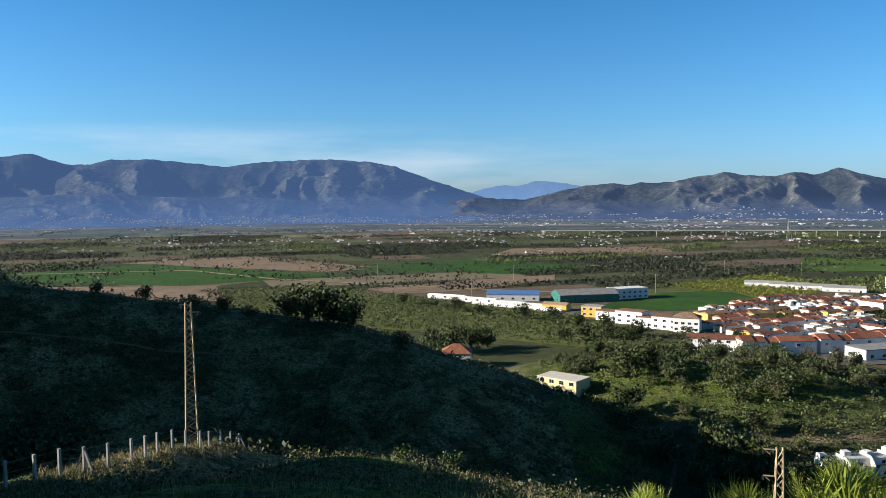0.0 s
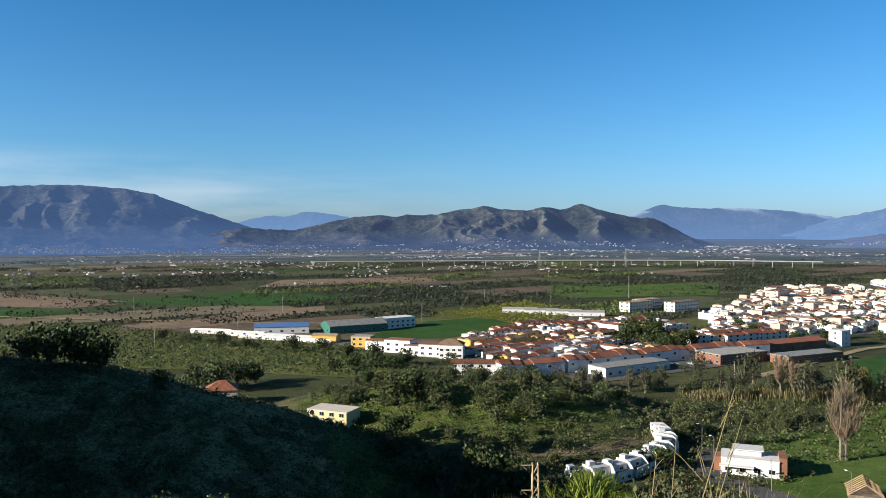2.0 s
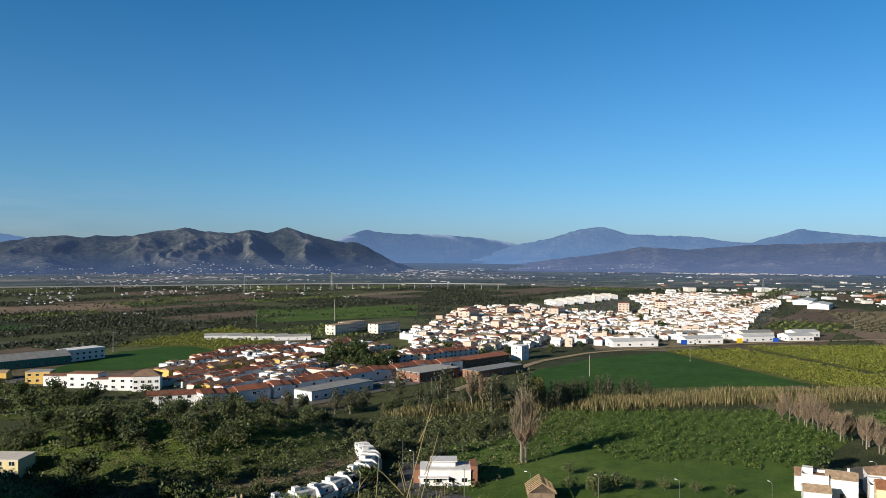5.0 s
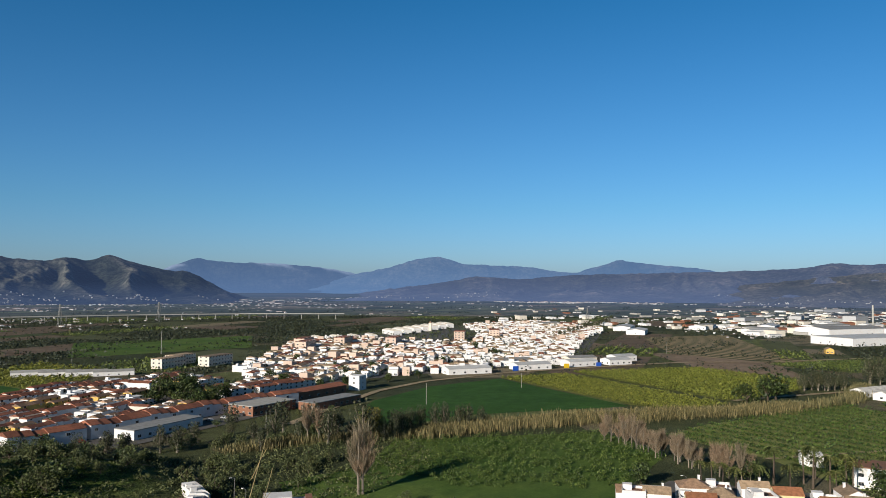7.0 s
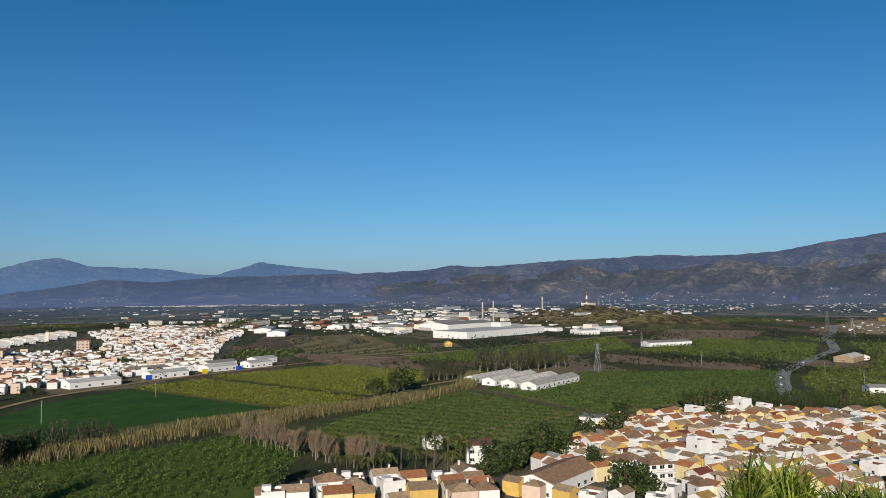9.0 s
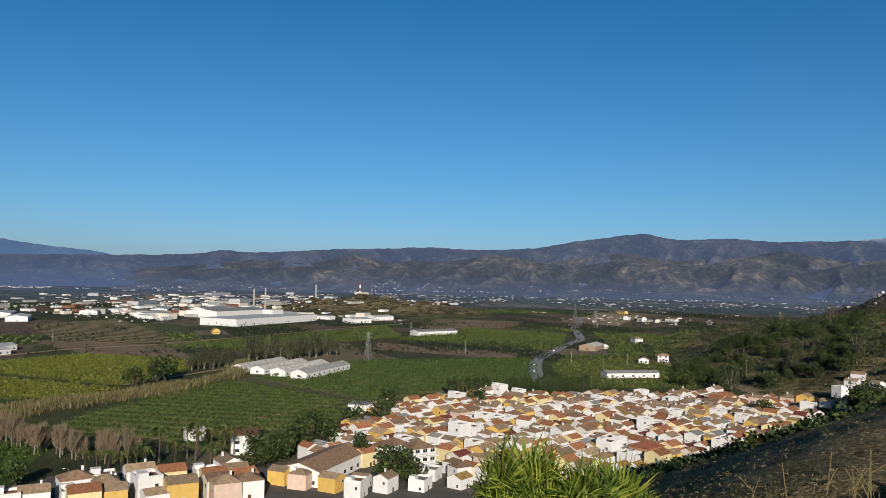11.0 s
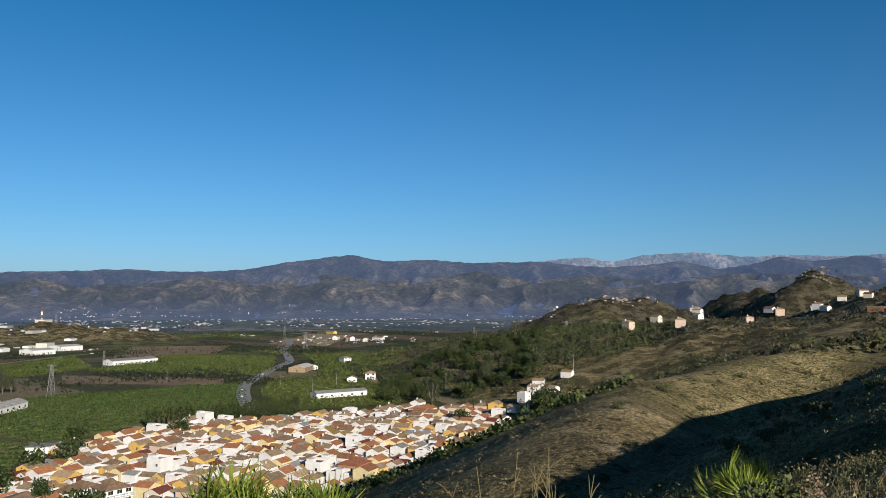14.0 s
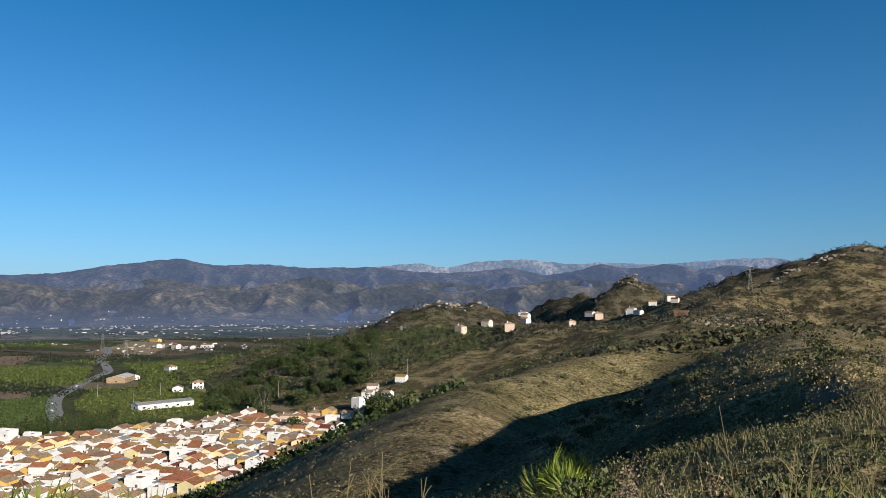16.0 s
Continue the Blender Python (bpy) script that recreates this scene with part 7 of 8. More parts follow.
# ---- the far valley: houses too many to count ----
def far_houses(n, seed):
    rng_ = np.random.default_rng(seed)
    verts, quads = [], []
    spots_ = [(-24, 3300, 5, 320, 160), (-18, 2700, 8, 260, 90), (-13, 3500, 6, 160, 90), (-6, 3000, 9, 250, 110), (-3, 1700, 8, 200, 90), (-10, 1300, 5, 120, 30), (-20, 1500, 5, 120, 34),
          (4, 1500, 6, 160, 70), (10, 1900, 8, 260, 90), (18, 2400, 5, 300, 200), (24, 1700, 7, 200, 70), (26, 2900, 6, 200, 120), (33, 2500, 5, 200, 70),
          (38, 2900, 4, 150, 90), (45, 2400, 7, 200, 60), (53, 3300, 4, 90, 220), (60, 3000, 4, 90, 220), (70, 2600, 7, 300, 80), (80, 2000, 6, 300, 140), (76, 1700, 5, 180, 70),
          (84, 1500, 5, 140, 70), (73, 1450, 5, 120, 70), (62, 1500, 6, 160, 50), (88, 2300, 5, 200, 90), (95, 2700, 8, 300, 100), (103, 2500, 6, 300, 80), (107, 1380, 3, 50, 34), (112, 2100, 6, 200, 50), (118, 2600, 7, 300, 60), (120, 1250, 4, 90, 26)]
    for a0, r0, sa, sr, m in spots_:
        hubs = [(rng_.normal(a0, sa), rng_.normal(r0, sr * 1.4)) for _ in range(23)]
        for i in range(int(m * 1.9)):
            ha, hr = hubs[i * 7 % 23]
            a, r = radians(rng_.normal(ha, 0.6)), min(3700.0, max(950.0, rng_.normal(hr, 34)))
            x, y = r * math.sin(a), r * math.cos(a)
            s = rng_.uniform(0.5, 1.15) * min(1.15, 0.25 + r / 3200)
            w, d, h = rng_.choice((4.4, 5.2, 9.0)) * s, 3.4 * s, 2.4 * s
            t = rng_.uniform(0, 3.14)
            z = ground_z(x, y)
            b = len(verts)
            c_, s_ = math.cos(t), math.sin(t)
            for px, py, pz in ((-w, -d, -1), (w, -d, -1), (w, d, -1), (-w, d, -1), (-w, -d, h), (w, -d, h), (w, d, h), (-w, d, h), (-w, 0, h * 1.35), (w, 0, h * 1.35)):
                verts.append((x + c_ * px * 0.6 - s_ * py * 0.6, y + s_ * px * 0.6 + c_ * py * 0.6, z + pz))
            quads += [[b + i for i in f] for f in ((0, 1, 5, 4), (1, 2, 6, 5), (2, 3, 7, 6), (3, 0, 4, 7), (4, 5, 9, 8), (6, 7, 8, 9), (5, 6, 9, 9), (7, 4, 8, 8))]
    for spots, m in ((HILL_SPOTS["backdrop_foothill_1"], 260), (HILL_SPOTS["backdrop_foothill_3"], 240), (HILL_SPOTS["backdrop_mountain_6"], 300), (HILL_SPOTS["backdrop_foothill_2"], 900), (HILL_SPOTS["backdrop_mountain_3"], 260)):
        hubs = np.repeat(rng_.choice(len(spots), max(1, m // 7), False), 7)
        for px0, py0, pz0 in spots[np.clip(hubs + rng_.integers(-14, 15, len(hubs)), 0, len(spots) - 1)] + rng_.normal(0, 5, (len(hubs), 3)) * (1, 1, 0):
            w, d, h = rng_.uniform(1.0, 3.0), rng_.uniform(1.0, 2.0), rng_.uniform(0.8, 1.6)
            b = len(verts)
            for px, py, pz in ((-w, -d, -4), (w, -d, -4), (w, d, -4), (-w, d, -4), (-w, -d, h), (w, -d, h), (w, d, h), (-w, d, h), (-w, 0, h * 1.4), (w, 0, h * 1.4)):
                verts.append((px0 + px, py0 + py, pz0 + pz + 1))
            quads += [[b + i for i in f] for f in ((0, 1, 5, 4), (1, 2, 6, 5), (2, 3, 7, 6), (3, 0, 4, 7), (4, 5, 9, 8), (6, 7, 8, 9), (5, 6, 9, 9), (7, 4, 8, 8))]
    me = bpy.data.meshes.new("far_houses")
    me.from_pydata(verts, [], [q if q[2] != q[3] else q[:3] for q in quads])
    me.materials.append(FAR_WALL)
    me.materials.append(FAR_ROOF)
    me.polygons.foreach_set("material_index", np.tile(np.array([0, 0, 0, 0, 1, 1, 0, 0], np.int32), len(quads) // 8))
    return tagged(new("far_houses", me), "white houses sprinkled across the far valley", "houses", kind="stuff")


far_houses(1, 91)
# ---- poles, pylons and the near slope ----
def lattice_tower(name, label, height, base, top, arms, material, panels=12, bar=0.07):
    """A square lattice mast: four legs, braces on each face, crossarms."""
    root = tagged(new(name), label, "pylon")
    corners = ((-1, -1), (1, -1), (1, 1), (-1, 1))
    def at_(k, z):
        w = base + (top - base) * z / height
        return (corners[k % 4][0] * w / 2, corners[k % 4][1] * w / 2, z)
    for k in range(4):
        bm = bmesh.new()
        beam(bm, at_(k, -0.4), at_(k, height), bar * 1.5)
        part("leg", bm, material, root)
    for k in range(4):
        for i in range(panels):
            z0, z1 = height * i / panels, height * (i + 1) / panels
            bm = bmesh.new()
            beam(bm, at_(k, z0) if i % 2 else at_(k + 1, z0), at_(k + 1, z1) if i % 2 else at_(k, z1), bar)
            part("brace", bm, material, root)
    for z, x0, x1 in arms:
        bm = bmesh.new()
        beam(bm, (x0, 0, z), (x1, 0, z), bar * 1.6)
        beam(bm, ((x0 + x1) / 2, 0, z - 0.5), (x1 if abs(x1) > abs(x0) else x0, 0, z), bar)
        arm = part("crossarm", bm, material, root)
        bm = bmesh.new()
        xt = x1 if abs(x1) > abs(x0) else x0
        taper(bm, [(xt, 0, z), (xt, 0, z - 0.25), (xt, 0, z - 0.5)], [0.09, 0.13, 0.09], 6)
        part("insulator", bm, GLASS, arm)
    return root


LEAF_HERB = foliage("grey green herb leaves", g3(0.042, 0.052, 0.024), g3(0.105, 0.122, 0.054), g3(0.215, 0.225, 0.115))
STRAW = foliage("short tan straw", g3(0.095, 0.078, 0.042), g3(0.185, 0.150, 0.080), g3(0.30, 0.245, 0.135))
OLIVE_GRASS = foliage("olive green herbs", g3(0.044, 0.048, 0.020), g3(0.098, 0.100, 0.040), g3(0.175, 0.165, 0.072))


def spot(az_deg, dist):
    return dist * math.sin(radians(az_deg)), dist * math.cos(radians(az_deg))


x, y = spot(-18.45, 92)
near_pylon = lattice_tower("power_pylon", "slim ochre steel lattice power pylon on a grassy knoll", 16.3, 1.35, 0.62, [(16.1, -0.3, -1.0), (15.2, 0.3, 1.2)], OCHRE_STEEL, 20, 0.085)
near_pylon.matrix_basis = pose(x, y, ground_z(x, y), 0, 0, 20)
x, y = spot(23.8, 86)
gully_pylon = lattice_tower("power_pylon", "brown steel lattice pylon with short crossarms below the slope", 16.0, 1.2, 0.6, [(15.8, -0.3, -1.6), (14.0, 0.3, 1.5), (13.0, -0.3, -1.6)], OCHRE_STEEL, 14, 0.08)
gully_pylon.matrix_basis = pose(x, y, 42.2 - 16.0, 0, 0, -15)

# fence on the knoll: concrete posts, two braced ones, wires
FENCE = [(-31.8, 49), (-30.2, 50.5), (-28.5, 52.5), (-27.0, 55), (-25.5, 58), (-24.0, 62), (-22.5, 66), (-21.6, 69), (-20.8, 72), (-19.8, 76), (-18.9, 80), (-17.9, 84.5), (-17.3, 88), (-16.5, 92), (-15.8, 95), (-15.2, 97)]
fence = tagged(new("fence"), "grey concrete post fence with thin wires on a knoll", "fence")
feet = []
for i, (a, d) in enumerate(FENCE):
    x, y = spot(a, d)
    z = ground_z(x, y)
    feet.append(Vector((x, y, z)))
    bm = bmesh.new()
    box(bm, -0.09, 0.09, -0.09, 0.09, -0.3, 1.85)
    bmesh.ops.bevel(bm, geom=[e for e in bm.edges], offset=0.015, segments=1, affect="EDGES")
    p = part("post", bm, CONCRETE, fence)
    p.matrix_basis = pose(x, y, z, 0, 0, a)
    if i in (4, 15):
        for s in (-1, 1):
            bm = bmesh.new()
            beam(bm, (0, 0, 1.75), (s * 0.95, 0, -0.1), 0.13)
            q = part("strut", bm, CONCRETE, p)
for h in (0.5, 1.1, 1.7):
    for a, b in zip(feet, feet[1:]):
        bm = bmesh.new()
        beam(bm, a + Vector((0, 0, h)), b + Vector((0, 0, h)), 0.015)
        part("wire", bm, STEEL, fence)

# pylons of the valley
BIG = Kind(lattice_tower("transmission_tower", "tall grey steel lattice transmission tower in the fields", 24, 4.2, 1.0, [(23, -0.4, -4), (23, 0.4, 4), (20, -0.4, -5), (20, 0.4, 5)], STEEL, 5, 0.16))
for x, y, s in ((625, 24, 0.95), (1240, -285, 1.2), (1080, -278, 1.05), (1000, -505, 1.3), (750, -497, 1.6), (1680, 60, 1.6), (426, -690, 0.9), (860, -14, 0.75), (1300, 720, 1.2), (760, 1300, 1.5), (560, 1250, 1.5)):
    BIG.put(x, y, random.uniform(0, 60), s, group="transmission towers")


def pole(name, label, height, lamp=False):
    root = tagged(new(name), label, "lamp" if lamp else "pole")
    bm = bmesh.new()
    taper(bm, [(0, 0, -0.4), (0, 0, height * 0.5), (0, 0, height)], [0.15, 0.12, 0.09] if not lamp else [0.11, 0.08, 0.06], 8)
    part("shaft", bm, STEEL if lamp else CONCRETE, root)
    bm = bmesh.new()
    if lamp:
        taper(bm, [(0, 0, height - 0.1), (0.6, 0, height + 0.25), (1.2, 0, height + 0.3)], [0.05, 0.045, 0.04], 6)
        part("arm", bm, STEEL, root)
        bm = bmesh.new()
        box(bm, 1.0, 1.75, -0.16, 0.16, height + 0.2, height + 0.36)
        part("lamp_head", bm, FRAME, root)
    else:
        beam(bm, (-0.9, 0, height - 0.4), (0.9, 0, height - 0.4), 0.12)
        part("crossarm", bm, STEEL, root)
        for xx in (-0.8, 0, 0.8):
            bm = bmesh.new()
            taper(bm, [(xx, 0, height - 0.34), (xx, 0, height - 0.1)], [0.07, 0.05], 6)
            part("insulator", bm, GLASS, root)
    return root


POLE = Kind(pole("utility_pole", "tall concrete utility pole standing in a field", 11))
for x, y, s in ((339, 292, 1.1), (437, 292, 0.9), (412, 699, 2.0), (155, 563, 1.3), (260, 713, 1.1), (316, 680, 1.1), (225, 291, 0.9), (690, -60, 1.1), (620, -140, 1.0), (560, -150, 1.0), (600, -180, 1.0), (500, -230, 1.2), (430, -290, 1.0), (20, 560, 1.2), (730, 120, 1.0), (-60, 700, 1.2), (60, 660, 1.2), (-30, 480, 1.0), (760, 330, 1.1)):
    POLE.put(x, y, random.uniform(0, 90), s, group="utility poles")
LAMP = Kind(pole("street_lamp", "grey steel street lamp beside a lane", 8, True))
for x, y in ((152, 152), (164, 138), (178, 122), (196, 106), (140, 166), (140, 190), (146, 204), (312, 30), (240, 98)):
    LAMP.put(x, y, random.uniform(0, 360), 1.0, z=0.2, group="street lamps")


def car(label, paint):
    root = tagged(new("car"), label, "car")
    bm = bmesh.new()
    prof = [(-2.05, 0.35), (2.05, 0.35), (2.1, 0.75), (1.2, 0.9), (0.55, 1.42), (-1.2, 1.45), (-1.95, 0.95), (-2.1, 0.8)]
    sides = [[bm.verts.new((x, s * (0.85 if z < 1 else 0.68), z)) for x, z in prof] for s in (-1, 1)]
    bm.faces.new(sides[0][::-1])
    bm.faces.new(sides[1])
    for i in range(len(prof)):
        j = (i + 1) % len(prof)
        bm.faces.new((sides[0][i], sides[0][j], sides[1][j], sides[1][i]))
    part("body", bm, paint, root)
    bm = bmesh.new()
    for s in (-1, 1):
        vs = [bm.verts.new((x, s * y, z)) for x, y, z in ((0.95, 0.83, 1.0), (0.5, 0.72, 1.36), (-1.1, 0.72, 1.38), (-1.5, 0.83, 1.02))]
        bm.faces.new(vs)
    part("side_window", bm, GLASS, root)
    for x in (-1.3, 1.3):
        for s in (-1, 1):
            bm = bmesh.new()
            taper(bm, [(x, s * 0.7, 0.32), (x, s * 0.9, 0.32)], [0.32, 0.32], 10)
            part("wheel", bm, ASPHALT, root)
    return root


CARS = [Kind(car(f"{n} parked hatchback", plain(f"{n} car paint", c, 0.3, 0.04, spec=0.5))) for n, c in (("white clean", g3(0.7, 0.7, 0.7)), ("dark grey", g3(0.04, 0.04, 0.045)), ("silver grey", g3(0.35, 0.36, 0.38)), ("dark red", g3(0.25, 0.02, 0.02)))]
for i in range(13):
    CARS[(i * 7 + i // 3) % 4].put(150 + 9.5 * i + random.uniform(-1, 1), 331 + 0.9 * i - 0.02 * i * i, 95 + random.uniform(-4, 4), 1.0, z=0.18, group="parked cars")
for x, y, a in ((560, -99, 175), (600, -106, 170), (650, -119, 165), (520, -95, 178), (720, -146, 160)):
    CARS[(x // 10) % 4].put(x, y, a, 1.0, z=0.34, group="cars on the valley road")

# viaduct across the far valley
via = tagged(new("viaduct"), "long pale concrete viaduct on low piers", "bridge")
line = [(190, 1500), (553, 1420), (757, 1369), (930, 1290), (1080, 1150)]
for i, ((ax, ay), (bx, by)) in enumerate(zip(line, line[1:])):
    bm = bmesh.new()
    beam(bm, (ax, ay, 11), (bx, by, 11), 1.8)
    part("deck", bm, CONCRETE, via)
    for k in range(6):
        f = (k + 0.5) / 6
        bm = bmesh.new()
        x, y = ax + f * (bx - ax), ay + f * (by - ay)
        taper(bm, [(x, y, ground_z(x, y) - 1), (x, y, 10)], [0.8, 0.7], 8)
        part("pier", bm, CONCRETE, via)


def smokestack(label, height, r, banded):
    root = tagged(new("factory_chimney"), label, "chimney")
    n = 6
    for i in range(n):
        bm = bmesh.new()
        taper(bm, [(0, 0, height * i / n), (0, 0, height * (i + 1) / n)], [r * (1.15 - 0.06 * i), r * (1.15 - 0.06 * (i + 1))], 12)
        part("shaft_section", bm, (TILE_RED if i % 2 and banded else WHITE) if banded else CONCRETE, root)
    return root


for a, d, h, r, b in ((87.1, 2100, 50, 2.4, True), (83.9, 1850, 44, 2.4, False), (79.5, 1350, 42, 1.6, False), (80.3, 1350, 44, 1.6, False)):
    x, y = spot(a, d)
    st = smokestack("red and white banded factory chimney" if b else "slim pale concrete factory chimney", h, r, b)
    st.matrix_basis = pose(x, y, ground_z(x, y))
for a, d, w, h in ((85, 2000, 60, 20), (87.5, 2050, 90, 24), (81, 1700, 120, 22), (78.5, 1650, 90, 26), (75, 1800, 120, 14), (72, 1700, 140, 12), (90, 1900, 90, 10), (94, 1900, 70, 8), (69, 2200, 160, 12), (77, 2300, 160, 14), (82, 2500, 160, 12)):
    x, y = spot(a, d)
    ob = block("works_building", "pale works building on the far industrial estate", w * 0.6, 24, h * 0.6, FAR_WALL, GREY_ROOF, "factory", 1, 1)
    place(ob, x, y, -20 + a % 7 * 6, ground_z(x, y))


# ---- growth on the near slope ----
def grass(name, label, x, y, height, width, material, seed, per=10, spread_=0.18, droop=0.35):
    """Tufts of narrow bent blades."""
    rng_ = np.random.default_rng(seed)
    n = len(x) * per
    bx = np.repeat(x, per) + rng_.normal(0, spread_, n)
    by = np.repeat(y, per) + rng_.normal(0, spread_, n)
    h = np.repeat(height * rng_.uniform(0.5, 1.2, len(x)), per) * rng_.uniform(0.5, 1.1, n)
    b = np.stack([bx, by, terrain(bx, by) - 0.03], -1)
    lean = rng_.normal(0, droop, (n, 2))
    w = rng_.normal(size=(n, 3)) * (1, 1, 0)
    w *= (np.broadcast_to(width, n) / np.linalg.norm(w, axis=1))[:, None]
    m = b + np.stack([lean[:, 0] * h * 0.4, lean[:, 1] * h * 0.4, h * 0.6], -1)
    t = b + np.stack([lean[:, 0] * h, lean[:, 1] * h, h], -1)
    v = np.stack([b - w, b + w, m + w * 0.8, m - w * 0.8, m - w * 0.8, m + w * 0.8, t + w * 0.15, t - w * 0.15], 1).reshape(-1, 3)
    return tagged(new(name, soup(name, v, np.arange(8 * n).reshape(-1, 4), material)), label, "grass", kind="stuff")


grng = np.random.default_rng(77)


def cover(name, label, n, az0, az1, r0, r1, height, width, material, seed, per, spread_=0.15, droop=0.35, power=1.0):
    """Grass over a sector of the slope; blades are drawn wider further off."""
    x, y = polar(n, az0, az1, r0, r1, grng, power)
    w = np.repeat(width * np.clip(np.hypot(x, y) / 12, 0.6, 4), per)
    return grass(name, label, x, y, height, w, material, seed, per, spread_, droop)


cover("slope_grass", "green grass on the shaded slope", 1600, -38, 20, 15, 100, 0.22, 0.009, GREEN_GRASS, 101, 7, 0.25)
cover("dry_grass", "dry yellow grass tufts on a slope", 1000, -38, 20, 16, 100, 0.36, 0.006, DRY_GRASS, 102, 8, 0.2)
cover("brow_grass", "dry grass on the brow of the hill", 500, 38, 60, 4.5, 14, 0.34, 0.005, DRY_GRASS, 103, 9, 0.14)
cover("brow_grass", "green grass on the brow of the hill", 500, 40, 112, 4.5, 16, 0.26, 0.007, GREEN_GRASS, 104, 7, 0.14)
cover("bank_grass", "dry grass over a hillside bank", 1500, 112, 162, 8, 75, 0.22, 0.006, STRAW, 105, 8, 0.15)
cover("bank_grass", "green grass and herbs on a bank", 2200, 104, 162, 3.4, 60, 0.24, 0.006, OLIVE_GRASS, 106, 8, 0.15)
x, y = polar(5200, 106, 162, 34, 300, nrng)
scrub("straw_tussocks", "tan grass tussocks on a sunlit slope", x, y, DRY_GRASS, 107, 9, 0.15, 0.55, 0.24)
x, y = polar(2600, 106, 162, 40, 300, nrng)
scrub("straw_tussocks", "olive grass tussocks on a sunlit slope", x, y, OLIVE_GRASS, 115, 9, 0.2, 0.7, 0.26)
x, y = polar(1500, 106, 162, 12, 60, nrng)
scrub("bank_tussocks", "olive grass tussocks on a shaded bank", x, y, OLIVE_GRASS, 116, 14, 0.10, 0.4, 0.10)
cover("tall_grass", "tall dry feathery grass close by", 260, 136, 158, 3.2, 7, 0.45, 0.004, DRY_GRASS, 108, 16, 0.10, 0.25)
x, y = polar(800, 116, 158, 3.4, 12, grng)
scrub("near_herbs", "grey green herbs close by", x, y, LEAF_HERB, 109, 56, 0.10, 0.36, 0.055)
x, y = polar(420, -36, 18, 17, 60, grng)
scrub("near_scrub", "dark low bushes on the near slope", x, y, LEAF_SCRUB, 110, 40, 0.3, 0.9, 0.16)


def fan_leaf(bm, m, radius, blades, rng_):
    """One fan leaf: narrow folded blades from a stalk's end."""
    for i in range(blades):
        a = radians(-100 + 200 * (i + 0.5) / blades) + rng_.normal(0, 0.04)
        l = radius * (1 - 0.25 * abs(a) / 1.8) * rng_.uniform(0.85, 1.1)
        d = Vector((math.sin(a), math.cos(a), 0.25 + rng_.normal(0, 0.08)))
        s = Vector((math.cos(a), -math.sin(a), 0)) * radius * 0.020
        mid = d * l * 0.55
        tip = d * l + Vector((0, 0, -0.12 * l))
        vs = [bm.verts.new(m @ p) for p in (Vector((0, 0, 0)), mid + s, tip, mid - s)]
        bm.faces.new(vs)


def fan_palm(az_deg, dist, leaves_n, radius, stalk, seed, top=None):
    rng_ = np.random.default_rng(seed)
    x, y = spot(az_deg, dist)
    root = tagged(new("fan_palm"), "low bushy dwarf fan palm with pointed bright green fans", "palm")
    root.matrix_basis = pose(x, y, (ground_z(x, y) if top is None else top - stalk - radius * 0.75))
    bm = bmesh.new()
    taper(bm, [(0, 0, -0.9), (0.02, 0, -0.2), (0, 0.02, stalk * 0.25)], [0.13, 0.13, 0.10], 8)
    part("trunk", bm, BARK, root)
    for i in range(leaves_n):
        a, tilt = 360 * rng_.uniform(), rng_.uniform(0, 70)
        ln = stalk * rng_.uniform(0.6, 1.15)
        m = pose(0, 0, stalk * 0.2, 0, 0, a) @ pose(0, 0, 0, tilt, 0, 0)
        bm = bmesh.new()
        tip = m @ Vector((0, 0, ln))
        beam(bm, m @ Vector((0, 0, 0)), tip, 0.012)
        face = m @ pose(0, 0, ln, 50 + rng_.uniform(-25, 25), rng_.uniform(-25, 25), 0)
        fan_leaf(bm, face, radius * rng_.uniform(0.8, 1.15), 28, rng_)
        part("fan_leaf", bm, LEAF_FAN, root)
    return root


fan_palm(27.8, 9.0, 36, 0.42, 0.62, 1, 65.15)
fan_palm(30.4, 8.6, 26, 0.40, 0.55, 2, 64.95)
fan_palm(21.5, 10.5, 16, 0.40, 0.45, 3, 64.3)
fan_palm(15.0, 12.0, 16, 0.42, 0.45, 4, 63.6)
fan_palm(99.6, 5.6, 42, 0.40, 0.52, 5, 66.70)
fan_palm(104.0, 5.5, 38, 0.40, 0.50, 6, 66.66)
fan_palm(135.6, 9.5, 34, 0.40, 0.45, 7, 66.10)
fan_palm(151.5, 5.4, 16, 0.30, 0.32, 8, 66.55)


